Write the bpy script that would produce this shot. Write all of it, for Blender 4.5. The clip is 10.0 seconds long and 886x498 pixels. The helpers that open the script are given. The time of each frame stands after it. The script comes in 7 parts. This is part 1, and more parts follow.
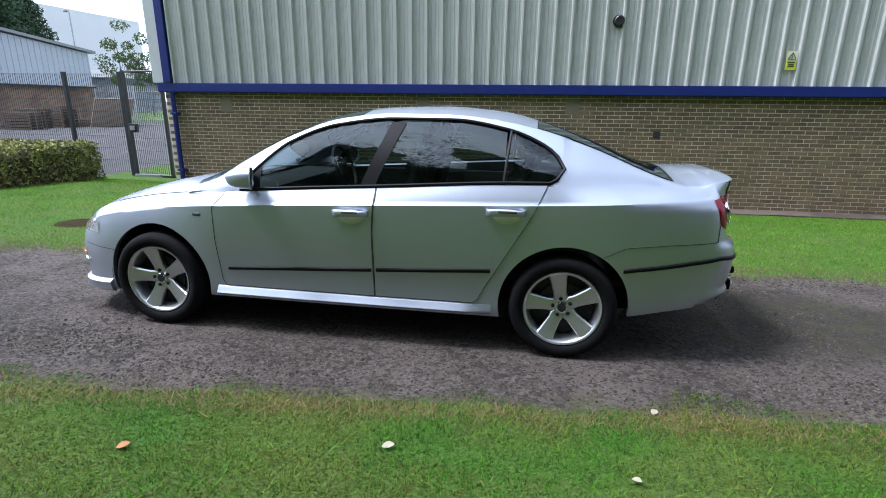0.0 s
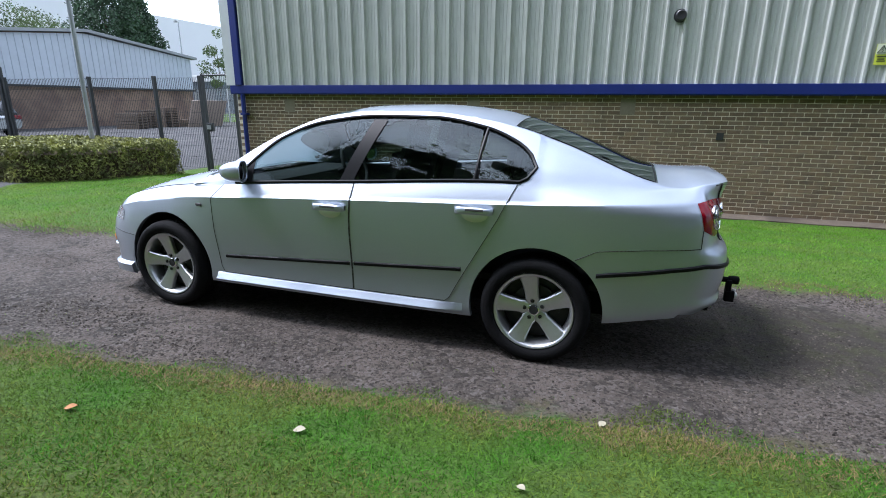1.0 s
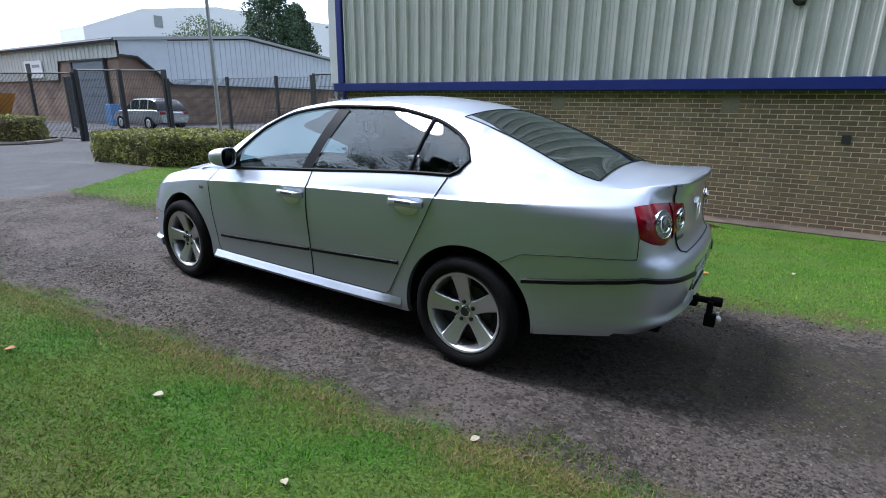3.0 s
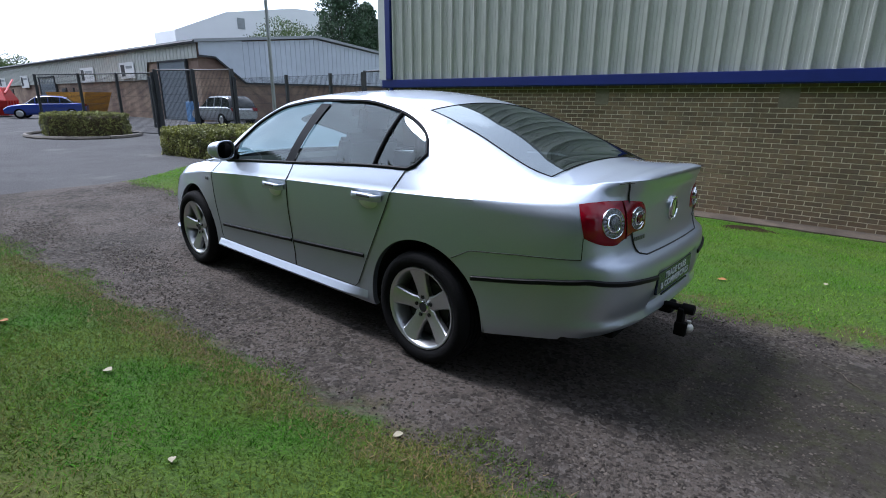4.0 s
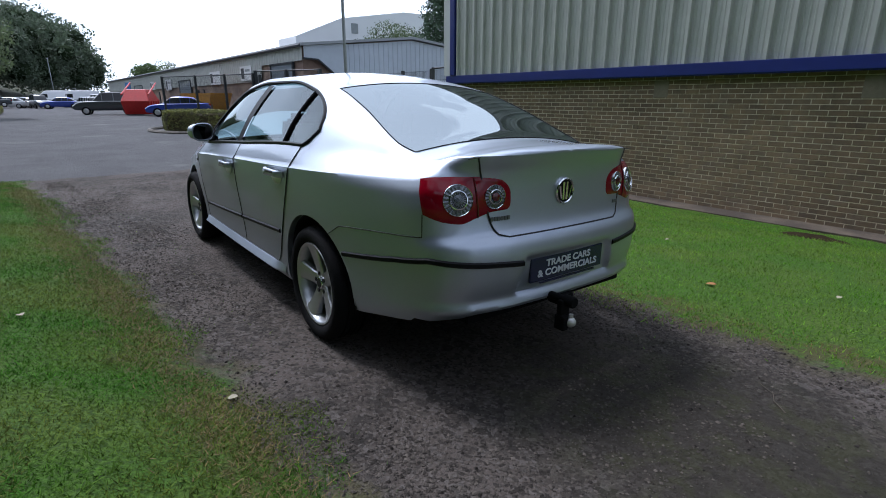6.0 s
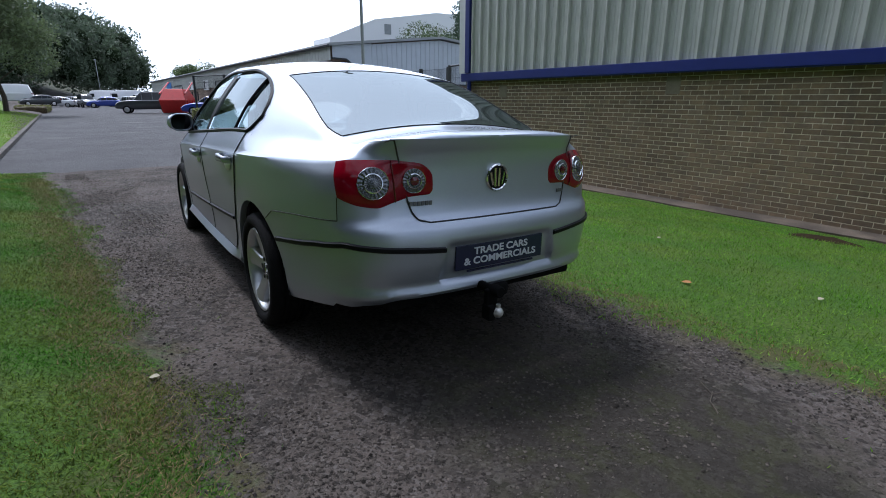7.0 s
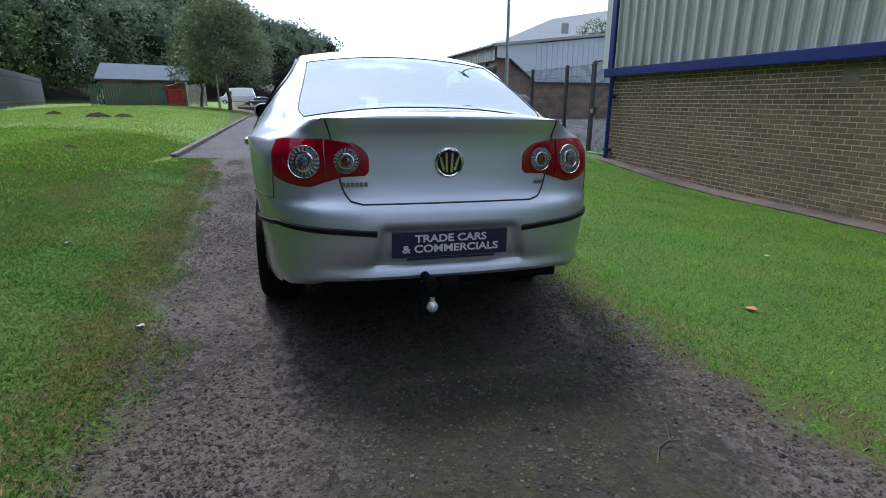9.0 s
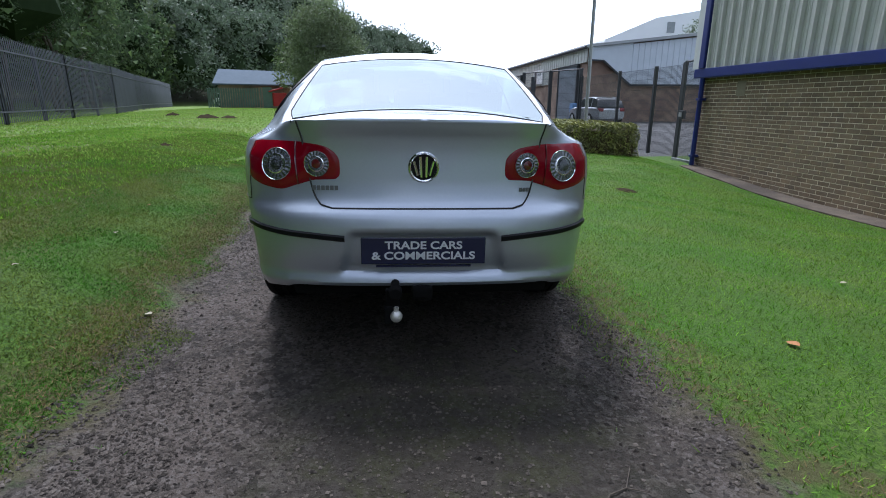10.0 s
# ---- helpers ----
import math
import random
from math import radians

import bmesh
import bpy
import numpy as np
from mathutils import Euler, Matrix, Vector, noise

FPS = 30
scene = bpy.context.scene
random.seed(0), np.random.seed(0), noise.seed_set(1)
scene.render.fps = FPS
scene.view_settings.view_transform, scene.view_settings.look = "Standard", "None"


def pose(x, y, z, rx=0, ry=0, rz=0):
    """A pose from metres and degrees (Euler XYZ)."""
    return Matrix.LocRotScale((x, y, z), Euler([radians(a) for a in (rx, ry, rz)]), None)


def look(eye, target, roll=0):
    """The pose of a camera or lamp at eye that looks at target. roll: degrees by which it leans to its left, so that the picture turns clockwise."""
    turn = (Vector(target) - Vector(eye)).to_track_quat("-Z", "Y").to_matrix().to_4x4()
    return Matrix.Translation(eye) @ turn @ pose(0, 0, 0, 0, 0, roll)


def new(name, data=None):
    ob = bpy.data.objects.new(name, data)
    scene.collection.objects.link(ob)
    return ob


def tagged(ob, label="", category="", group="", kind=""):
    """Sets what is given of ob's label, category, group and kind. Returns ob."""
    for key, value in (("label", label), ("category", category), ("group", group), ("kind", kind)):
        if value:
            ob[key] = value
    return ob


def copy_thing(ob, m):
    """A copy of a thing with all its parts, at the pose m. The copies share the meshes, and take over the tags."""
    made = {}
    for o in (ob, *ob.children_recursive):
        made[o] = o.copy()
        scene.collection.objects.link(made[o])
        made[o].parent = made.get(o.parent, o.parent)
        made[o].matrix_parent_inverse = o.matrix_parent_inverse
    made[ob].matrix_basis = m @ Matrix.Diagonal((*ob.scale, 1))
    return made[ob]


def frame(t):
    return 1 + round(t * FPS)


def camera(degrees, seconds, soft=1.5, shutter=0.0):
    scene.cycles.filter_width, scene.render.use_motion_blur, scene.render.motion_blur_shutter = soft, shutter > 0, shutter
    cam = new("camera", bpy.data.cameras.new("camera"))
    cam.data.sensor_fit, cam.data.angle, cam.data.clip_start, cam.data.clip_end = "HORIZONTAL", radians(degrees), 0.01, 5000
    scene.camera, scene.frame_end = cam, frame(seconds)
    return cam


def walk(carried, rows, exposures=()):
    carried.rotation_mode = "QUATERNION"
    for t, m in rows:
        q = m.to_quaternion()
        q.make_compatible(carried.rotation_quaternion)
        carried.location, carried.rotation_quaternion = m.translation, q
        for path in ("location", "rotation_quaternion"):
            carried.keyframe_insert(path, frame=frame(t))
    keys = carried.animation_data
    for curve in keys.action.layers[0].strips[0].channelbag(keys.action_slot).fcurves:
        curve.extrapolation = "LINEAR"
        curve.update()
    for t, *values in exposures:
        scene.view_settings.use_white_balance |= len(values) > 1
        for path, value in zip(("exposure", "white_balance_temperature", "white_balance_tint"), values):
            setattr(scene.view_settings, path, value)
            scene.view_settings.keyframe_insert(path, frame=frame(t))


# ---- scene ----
cam = camera(81.91, 10.0, soft=0.95)
PATH = [
    (0, (0.088, 0.004, 1.508), (-0.205, 1.904, 0.957), 0.62),
    (0.5, (0.407, 0.052, 1.506), (-0.026, 1.926, 0.956), 0.37),
    (1, (0.704, 0.135, 1.488), (0.120, 1.968, 0.940), 0.46),
    (1.5, (0.966, 0.264, 1.464), (0.305, 2.070, 0.915), 0.46),
    (2, (1.212, 0.380, 1.459), (0.447, 2.145, 0.911), 0.52),
    (2.5, (1.441, 0.512, 1.450), (0.540, 2.211, 0.902), 0.62),
    (4, (2.131, 1.035, 1.428), (0.896, 2.503, 0.861), 0.31),
    (4.5, (2.321, 1.212, 1.411), (1.011, 2.614, 0.846), 0.30),
    (5, (2.523, 1.394, 1.378), (1.118, 2.704, 0.820), 0.45),
    (5.5, (2.709, 1.641, 1.351), (1.251, 2.887, 0.784), 0.17),
    (6, (2.900, 1.846, 1.308), (1.394, 3.035, 0.743), 0.05),
    (7.5, (3.258, 2.453, 1.187), (1.631, 3.469, 0.624), 0.18),
    (8, (3.340, 2.673, 1.144), (1.647, 3.576, 0.581), 0.08),
    (8.5, (3.432, 2.917, 1.146), (1.673, 3.684, 0.582), -0.03),
    (9, (3.491, 3.160, 1.147), (1.644, 3.687, 0.587), -0.01),
    (9.5, (3.490, 3.409, 1.152), (1.594, 3.722, 0.596), 0.02),
    (10, (3.482, 3.662, 1.143), (1.569, 3.854, 0.594), 0.02),
]
walk(cam, [(t, look(eye, target, roll)) for t, eye, target, roll in PATH],
     [(0.0, 0.53, 5640, 15), (2.5, 0.44, 5640, 15), (4.0, 0.02, 5640, 15), (5.0, -0.24, 5640, 15), (6.0, -0.31, 5640, 15), (7.5, -0.23, 5640, 15), (9.0, 0.04, 5640, 15), (10.0, 0.08, 5640, 15)])

# ---------------------------------------------------------------- world and sun
SUN_AZ, SUN_EL = 101.0, 60.0          # compass of the sun from +y towards -x, height in degrees
world = bpy.data.worlds.new("sky")
scene.world = world
world.use_nodes = True
wn, wl = world.node_tree.nodes, world.node_tree.links
wn.clear()
w_out = wn.new("ShaderNodeOutputWorld")
w_bg = wn.new("ShaderNodeBackground")
w_sky = wn.new("ShaderNodeTexSky")
w_sky.sky_type = "NISHITA"
w_sky.sun_disc = False
w_sky.sun_elevation = radians(SUN_EL)
w_sky.sun_rotation = radians(-SUN_AZ)
w_sky.air_density, w_sky.dust_density, w_sky.ozone_density = 1.0, 3.0, 1.0
w_co = wn.new("ShaderNodeTexCoord")
w_map = wn.new("ShaderNodeMapping")
w_map.inputs["Scale"].default_value = (1.0, 1.0, 1.6)
w_map.inputs["Location"].default_value = (0.35, 0.2, 0.0)
w_noise = wn.new("ShaderNodeTexNoise")
w_noise.inputs["Scale"].default_value = 3.6
w_noise.inputs["Detail"].default_value = 7.0
w_noise.inputs["Roughness"].default_value = 0.55
w_ramp = wn.new("ShaderNodeValToRGB")
w_ramp.color_ramp.elements[0].position, w_ramp.color_ramp.elements[1].position = 0.42, 0.57
w_mix = wn.new("ShaderNodeMixRGB")
w_mix.inputs[2].default_value = (17.5, 18.6, 19.6, 1)   # white cloud
wl.new(w_co.outputs["Generated"], w_map.inputs[0])
wl.new(w_map.outputs[0], w_noise.inputs[0])
wl.new(w_noise.outputs[0], w_ramp.inputs[0])
w_fac = wn.new("ShaderNodeMath")
w_fac.operation = "MULTIPLY_ADD"
w_fac.inputs[1].default_value, w_fac.inputs[2].default_value = 0.86, 0.08
wl.new(w_ramp.outputs[0], w_fac.inputs[0])
w_cover = wn.new("ShaderNodeMath")
w_cover.operation = "MULTIPLY_ADD"
w_cover.inputs[1].default_value, w_cover.inputs[2].default_value = 0.38, 0.50
wl.new(w_cover.outputs[0], w_fac.inputs[1])

wl.new(w_sky.outputs[0], w_mix.inputs[1])
# thin bright haze on the sun's side of the sky
w_dot = wn.new("ShaderNodeVectorMath")
w_dot.operation = "DOT_PRODUCT"
w_dot.inputs[1].default_value = (-math.sin(radians(SUN_AZ)) * 0.97, math.cos(radians(SUN_AZ)) * 0.97, 0.24)
w_rng = wn.new("ShaderNodeMapRange")
w_rng.interpolation_type = "SMOOTHSTEP"
w_rng.inputs[1].default_value, w_rng.inputs[2].default_value, w_rng.inputs[4].default_value = -0.25, 0.65, 1.0
w_rng.inputs[3].default_value = 0.25
w_haze = wn.new("ShaderNodeMixRGB")
w_haze.blend_type = "ADD"
wl.new(w_co.outputs["Generated"], w_dot.inputs[0])
wl.new(w_dot.outputs["Value"], w_rng.inputs[0])
wl.new(w_rng.outputs[0], w_haze.inputs[0])
wl.new(w_rng.outputs[0], w_cover.inputs[0])
w_veil = wn.new("ShaderNodeMath")
w_veil.operation = "MULTIPLY"
w_veil.inputs[1].default_value = 0.72
wl.new(w_rng.outputs[0], w_veil.inputs[0])
w_more = wn.new("ShaderNodeMath")
w_more.operation = "MAXIMUM"
wl.new(w_fac.outputs[0], w_more.inputs[0])
wl.new(w_veil.outputs[0], w_more.inputs[1])
wl.new(w_more.outputs[0], w_mix.inputs[0])
wl.new(w_mix.outputs[0], w_haze.inputs[1])
wl.new(w_mix.outputs[0], w_haze.inputs[2])
wl.new(w_haze.outputs[0], w_bg.inputs[0])
w_bg.inputs[1].default_value = 0.07
wl.new(w_bg.outputs[0], w_out.inputs[0])

sun = new("sun", bpy.data.lights.new("sun", "SUN"))
sun.data.energy, sun.data.angle, sun.data.color = 4.2, radians(13.0), (1.0, 0.96, 0.91)
sun_dir = Vector((-math.sin(radians(SUN_AZ)) * math.cos(radians(SUN_EL)), math.cos(radians(SUN_AZ)) * math.cos(radians(SUN_EL)), math.sin(radians(SUN_EL))))
sun.matrix_world = look(sun_dir * 60, (0, 0, 0))


# ---------------------------------------------------------------- materials
def mat(name, col, rough=0.6, metal=0.0, vary=0.12, scale=12.0, bump=0.0, bscale=60.0, coat=0.0, spec=0.5, big=None, rand=0.0, isl=0.0, trans=0.0):
    """Principled material with colour variation at two scales and fine relief, in object space of metre size."""
    m = bpy.data.materials.new(name)
    m.use_nodes = True
    n, l = m.node_tree.nodes, m.node_tree.links
    b = n["Principled BSDF"]
    b.inputs["Roughness"].default_value, b.inputs["Metallic"].default_value = rough, metal
    b.inputs["Coat Weight"].default_value = coat
    b.inputs["Coat Roughness"].default_value = 0.04
    b.inputs["Specular IOR Level"].default_value = spec
    geo = n.new("ShaderNodeNewGeometry")
    last = None
    c = (*col, 1)
    if vary > 0:
        fine = n.new("ShaderNodeTexNoise")
        fine.inputs["Scale"].default_value, fine.inputs["Detail"].default_value = scale, 6
        wide = n.new("ShaderNodeTexNoise")
        wide.inputs["Scale"].default_value, wide.inputs["Detail"].default_value = scale / 9, 3
        l.new(geo.outputs["Position"], fine.inputs[0])
        l.new(geo.outputs["Position"], wide.inputs[0])
        add = n.new("ShaderNodeMath")
        add.operation = "ADD"
        l.new(fine.outputs[0], add.inputs[0])
        l.new(wide.outputs[0], add.inputs[1])
        rng = n.new("ShaderNodeMapRange")
        rng.inputs[1].default_value, rng.inputs[2].default_value = 0.6, 1.4
        rng.inputs[3].default_value, rng.inputs[4].default_value = 1 - vary, 1 + vary
        l.new(add.outputs[0], rng.inputs[0])
        value = rng.outputs[0]
        for amount, kind in ((rand, "o"), (isl, "i")):
            if amount > 0:
                src = n.new("ShaderNodeObjectInfo").outputs["Random"] if kind == "o" else geo.outputs["Random Per Island"]
                r2 = n.new("ShaderNodeMapRange")
                r2.inputs[3].default_value, r2.inputs[4].default_value = 1 - amount, 1 + amount
                l.new(src, r2.inputs[0])
                mu = n.new("ShaderNodeMath")
                mu.operation = "MULTIPLY"
                l.new(value, mu.inputs[0])
                l.new(r2.outputs[0], mu.inputs[1])
                value = mu.outputs[0]
        mix = n.new("ShaderNodeVectorMath")
        mix.operation = "SCALE"
        if big:
            second = n.new("ShaderNodeMixRGB")
            second.inputs[1].default_value, second.inputs[2].default_value = c, (*big, 1)
            w2 = n.new("ShaderNodeTexNoise")
            w2.inputs["Scale"].default_value, w2.inputs["Detail"].default_value = scale / 5, 5
            l.new(geo.outputs["Position"], w2.inputs[0])
            rp = n.new("ShaderNodeMapRange")
            rp.inputs[1].default_value, rp.inputs[2].default_value = 0.42, 0.6
            l.new(w2.outputs[0], rp.inputs[0])
            l.new(rp.outputs[0], second.inputs[0])
            l.new(second.outputs[0], mix.inputs[0])
        else:
            mix.inputs[0].default_value = col
        l.new(value, mix.inputs["Scale"])
        l.new(mix.outputs[0], b.inputs["Base Color"])
        if trans > 0:   # thin leaves let some light through
            tr, ms = n.new("ShaderNodeBsdfTranslucent"), n.new("ShaderNodeMixShader")
            ms.inputs[0].default_value = trans
            l.new(mix.outputs[0], tr.inputs[0])
            l.new(b.outputs[0], ms.inputs[1])
            l.new(tr.outputs[0], ms.inputs[2])
            l.new(ms.outputs[0], n["Material Output"].inputs[0])
    else:
        b.inputs["Base Color"].default_value = c
    if bump > 0:
        bt = n.new("ShaderNodeTexNoise")
        bt.inputs["Scale"].default_value, bt.inputs["Detail"].default_value = bscale, 8
        l.new(geo.outputs["Position"], bt.inputs[0])
        bp = n.new("ShaderNodeBump")
        bp.inputs["Strength"].default_value, bp.inputs["Distance"].default_value = bump, 0.02
        l.new(bt.outputs[0], bp.inputs["Height"])
        l.new(bp.outputs[0], b.inputs["Normal"])
    return m


def glass(name, tint=(0.50, 0.58, 0.565), ior=1.52):
    """A thin pane: tinted and clear, with gloss that grows at grazing angles."""
    m = bpy.data.materials.new(name)
    m.use_nodes = True
    n, l = m.node_tree.nodes, m.node_tree.links
    n.remove(n["Principled BSDF"])
    t, g, x = n.new("ShaderNodeBsdfTransparent"), n.new("ShaderNodeBsdfGlossy"), n.new("ShaderNodeMixShader")
    f = n.new("ShaderNodeFresnel")
    f.inputs[0].default_value = ior
    t.inputs[0].default_value = (*tint, 1)
    g.inputs["Roughness"].default_value = 0.01
    g.inputs[0].default_value = (0.90, 0.98, 1.0, 1)
    l.new(f.outputs[0], x.inputs[0])
    l.new(t.outputs[0], x.inputs[1])
    l.new(g.outputs[0], x.inputs[2])
    l.new(x.outputs[0], n["Material Output"].inputs[0])
    return m


M_PAINT = mat("silver_paint", (0.448, 0.492, 0.565), 0.43, 0.84, 0.03, 900.0, coat=0.9)
M_LETTERBAR = mat("letter_metal", (0.16, 0.165, 0.17), 0.4, 0.5, 0.05, 60)
M_BLACK = mat("matt_black", (0.006, 0.006, 0.006), 0.85, 0, 0.1, 40, spec=0.1)
M_PLAST = mat("black_plastic", (0.018, 0.018, 0.02), 0.45, 0, 0.1, 40)
M_GLOSSBLK = mat("gloss_black_trim", (0.009, 0.009, 0.010), 0.42, 0, 0.05, 40, spec=0.12)
M_RUBBER = mat("tyre_rubber", (0.008, 0.008, 0.0085), 0.8, 0, 0.25, 50, 0.25, 120, spec=0.1)
M_ALLOY = mat("alloy", (0.60, 0.61, 0.62), 0.34, 0.9, 0.05, 60)
M_CHROME = mat("chrome", (0.85, 0.86, 0.87), 0.08, 1.0, 0.02, 60)
M_DARKMET = mat("dark_metal", (0.03, 0.03, 0.03), 0.6, 0.3, 0.3, 40)
M_RED = mat("red_lens", (0.19, 0.001, 0.009), 0.12, 0, 0.05, 60, coat=0.2, spec=0.3)
M_REDDK = mat("dark_red_lens", (0.10, 0.004, 0.008), 0.1, 0, 0.05, 60, coat=1.0)
M_CLEAR = mat("clear_lens", (0.13, 0.14, 0.155), 0.16, 0.85, 0.35, 160, 0.3, 260, coat=1.0)
M_HEADLAMP = mat("headlamp_glass", (0.55, 0.57, 0.59), 0.15, 0.6, 0.2, 60, coat=1.0)
M_MIRROR = mat("mirror_silver", (0.34, 0.35, 0.36), 0.02, 1.0, 0.02, 60)
M_GLASS = glass("car_glass", (0.33, 0.42, 0.415), 1.62)
M_REARGLASS = glass("rear_glass", (0.10, 0.13, 0.135), 3.6)
M_CABIN = mat("cabin_cloth", (0.016, 0.017, 0.018), 0.8, 0, 0.2, 60)
M_PLATE = mat("plate_navy", (0.012, 0.016, 0.05), 0.25, 0, 0.05, 60)
M_LETTER = mat("plate_letters", (0.62, 0.64, 0.68), 0.35, 0, 0.02, 60)
M_AMBER = mat("amber_lens", (0.6, 0.22, 0.04), 0.15, 0, 0.05, 60)
M_BRICK = mat("brick", (0.188, 0.128, 0.074), 0.9, 0, 0.25, 26, 0.35, 90, big=(0.162, 0.117, 0.075), rand=0.22, isl=0.22)
M_MORTAR = mat("mortar", (0.62, 0.55, 0.41), 0.95, 0, 0.2, 30, 0.2, 120, big=(0.50, 0.43, 0.31))
M_CLAD = mat("cladding_grey", (0.47, 0.483, 0.45), 0.5, 0.0, 0.10, 3.0, spec=0.35)
M_BLUE = mat("blue_steel", (0.012, 0.022, 0.15), 0.4, 0, 0.15, 6)
M_CORNER = mat("corner_trim", (0.52, 0.54, 0.53), 0.45, 0, 0.1, 5)
M_CONC = mat("concrete", (0.15, 0.135, 0.115), 0.9, 0, 0.3, 9, 0.4, 60, big=(0.12, 0.11, 0.095))
M_ASPH = mat("asphalt", (0.135, 0.135, 0.138), 0.9, 0, 0.14, 40, 0.3, 120, big=(0.11, 0.11, 0.113))
M_STEEL = mat("galvanised", (0.30, 0.32, 0.33), 0.5, 0.4, 0.15, 20)
M_FENCE = mat("fence_dark", (0.028, 0.032, 0.036), 0.55, 0.1, 0.2, 15)
M_HEDGE = mat("hedge_leaf", (0.27, 0.28, 0.07), 0.7, 0, 0.3, 18, isl=0.5, big=(0.13, 0.14, 0.045))
M_HEDGECORE = mat("hedge_twig", (0.06, 0.042, 0.022), 0.9, 0, 0.4, 20)
M_BARK = mat("bark", (0.075, 0.06, 0.045), 0.9, 0, 0.35, 14, 0.5, 40)
M_LEAF = mat("leaf", (0.092, 0.14, 0.048), 0.6, 0, 0.25, 2.5, isl=0.3, big=(0.08, 0.11, 0.046), spec=0.2, trans=0.35)
M_LEAFLT = mat("pale_leaf", (0.125, 0.17, 0.075), 0.6, 0, 0.2, 2.5, isl=0.3, big=(0.11, 0.145, 0.066), trans=0.4)
# far woods: greyer, bluer leaf colour with the distance haze painted in
M_LEAFHAZE = mat("far_haze_leaf", (0.095, 0.13, 0.078), 0.7, 0, 0.25, 0.4, isl=0.3, big=(0.07, 0.10, 0.06), trans=0.3)
M_LEAFDK = mat("leaf_dark", (0.060, 0.096, 0.042), 0.65, 0, 0.25, 1.5, isl=0.28, big=(0.066, 0.10, 0.044), spec=0.12, trans=0.3)
M_CONIFER = mat("conifer_leaf", (0.045, 0.085, 0.042), 0.7, 0, 0.3, 3, isl=0.5)
M_BLADE = mat("grass_blade", (0.112, 0.258, 0.020), 0.7, 0, 0.38, 9, isl=0.55, big=(0.160, 0.262, 0.036), spec=0.08, trans=0.35)
M_LAWN = mat("lawn_blade", (0.175, 0.315, 0.042), 0.7, 0, 0.25, 5, isl=0.3, big=(0.225, 0.31, 0.066), spec=0.08, trans=0.35)
M_BANK = mat("bank_grass_blade", (0.046, 0.138, 0.009), 0.7, 0, 0.35, 7, isl=0.6, big=(0.098, 0.134, 0.020), spec=0.1, trans=0.3)
M_OLIVE = mat("short_olive_blade", (0.098, 0.122, 0.022), 0.75, 0, 0.3, 6, isl=0.5, big=(0.122, 0.116, 0.032), spec=0.1, trans=0.25)
M_DRY = mat("dry_grass", (0.150, 0.105, 0.036), 0.8, 0, 0.25, 9, isl=0.45)
M_STONE = mat("stone", (0.078, 0.067, 0.057), 0.9, 0, 0.2, 40, isl=0.6, spec=0.15)
M_UNITCLAD = mat("pale_blue_cladding", (0.50, 0.555, 0.615), 0.45, 0, 0.08, 2)
M_UNITBRICK = mat("far_brick", (0.30, 0.215, 0.155), 0.9, 0, 0.2, 4, big=(0.19, 0.13, 0.10))
M_UNITROOF = mat("roof_sheet", (0.30, 0.32, 0.33), 0.6, 0, 0.1, 2)
M_DOOR = mat("roller_door", (0.16, 0.19, 0.22), 0.5, 0.2, 0.1, 4)
M_WHITE = mat("white_paint", (0.72, 0.73, 0.73), 0.4, 0, 0.05, 6)
M_WARE = mat("warehouse_sheet", (0.88, 0.89, 0.90), 0.6, 0, 0.03, 0.3)
M_SKIP = mat("red_skip_paint", (0.42, 0.015, 0.012), 0.45, 0, 0.2, 6)
M_YELLOW = mat("yellow_paint", (0.55, 0.26, 0.02), 0.5, 0, 0.2, 6)
M_SIGN = mat("sign_yellow", (0.62, 0.66, 0.06), 0.5, 0, 0.06, 20)
M_INK = mat("sign_ink", (0.02, 0.02, 0.02), 0.6, 0, 0, 20)
M_WOOD = mat("pallet_wood", (0.17, 0.13, 0.10), 0.85, 0, 0.3, 12, isl=0.3)
M_CARGREY = mat("grey_car_paint", (0.30, 0.33, 0.36), 0.3, 0.6, 0.04, 6, coat=0.8)
M_CARBLUE = mat("blue_car_paint", (0.02, 0.05, 0.30), 0.3, 0.2, 0.04, 6, coat=0.8)
M_CARDARK = mat("dark_car_paint", (0.05, 0.06, 0.065), 0.3, 0.3, 0.04, 6, coat=0.8)
M_CARWHITE = mat("white_car_paint", (0.7, 0.71, 0.72), 0.3, 0, 0.04, 6, coat=0.8)
M_DKGLASS = mat("dark_glass", (0.015, 0.018, 0.02), 0.06, 0, 0.05, 6)


# ---------------------------------------------------------------- small mesh tools
def finish(name, bm, material, smooth=None, sharp=40.0):
    me = bpy.data.meshes.new(name)
    bm.normal_update()
    bm.to_mesh(me)
    bm.free()
    for m in material if isinstance(material, (list, tuple)) else [material]:
        me.materials.append(m)
    if smooth:
        me.polygons.foreach_set("use_smooth", [True] * len(me.polygons))
        me.set_sharp_from_angle(angle=radians(sharp))
    return me


def part(name, bm, material, parent=None, label="", smooth=False, sharp=40.0):
    """Links a bmesh as one mesh object under a thing or under a part."""
    ob = new(name, finish(name, bm, material, smooth, sharp))
    if parent is not None:
        ob.parent = parent
    if label:
        ob["label"] = label
    return ob


def thing(name, label, category, at=None, group="", kind=""):
    ob = new(name)
    if at is not None:
        ob.matrix_basis = at
    return tagged(ob, label, category, group, kind)


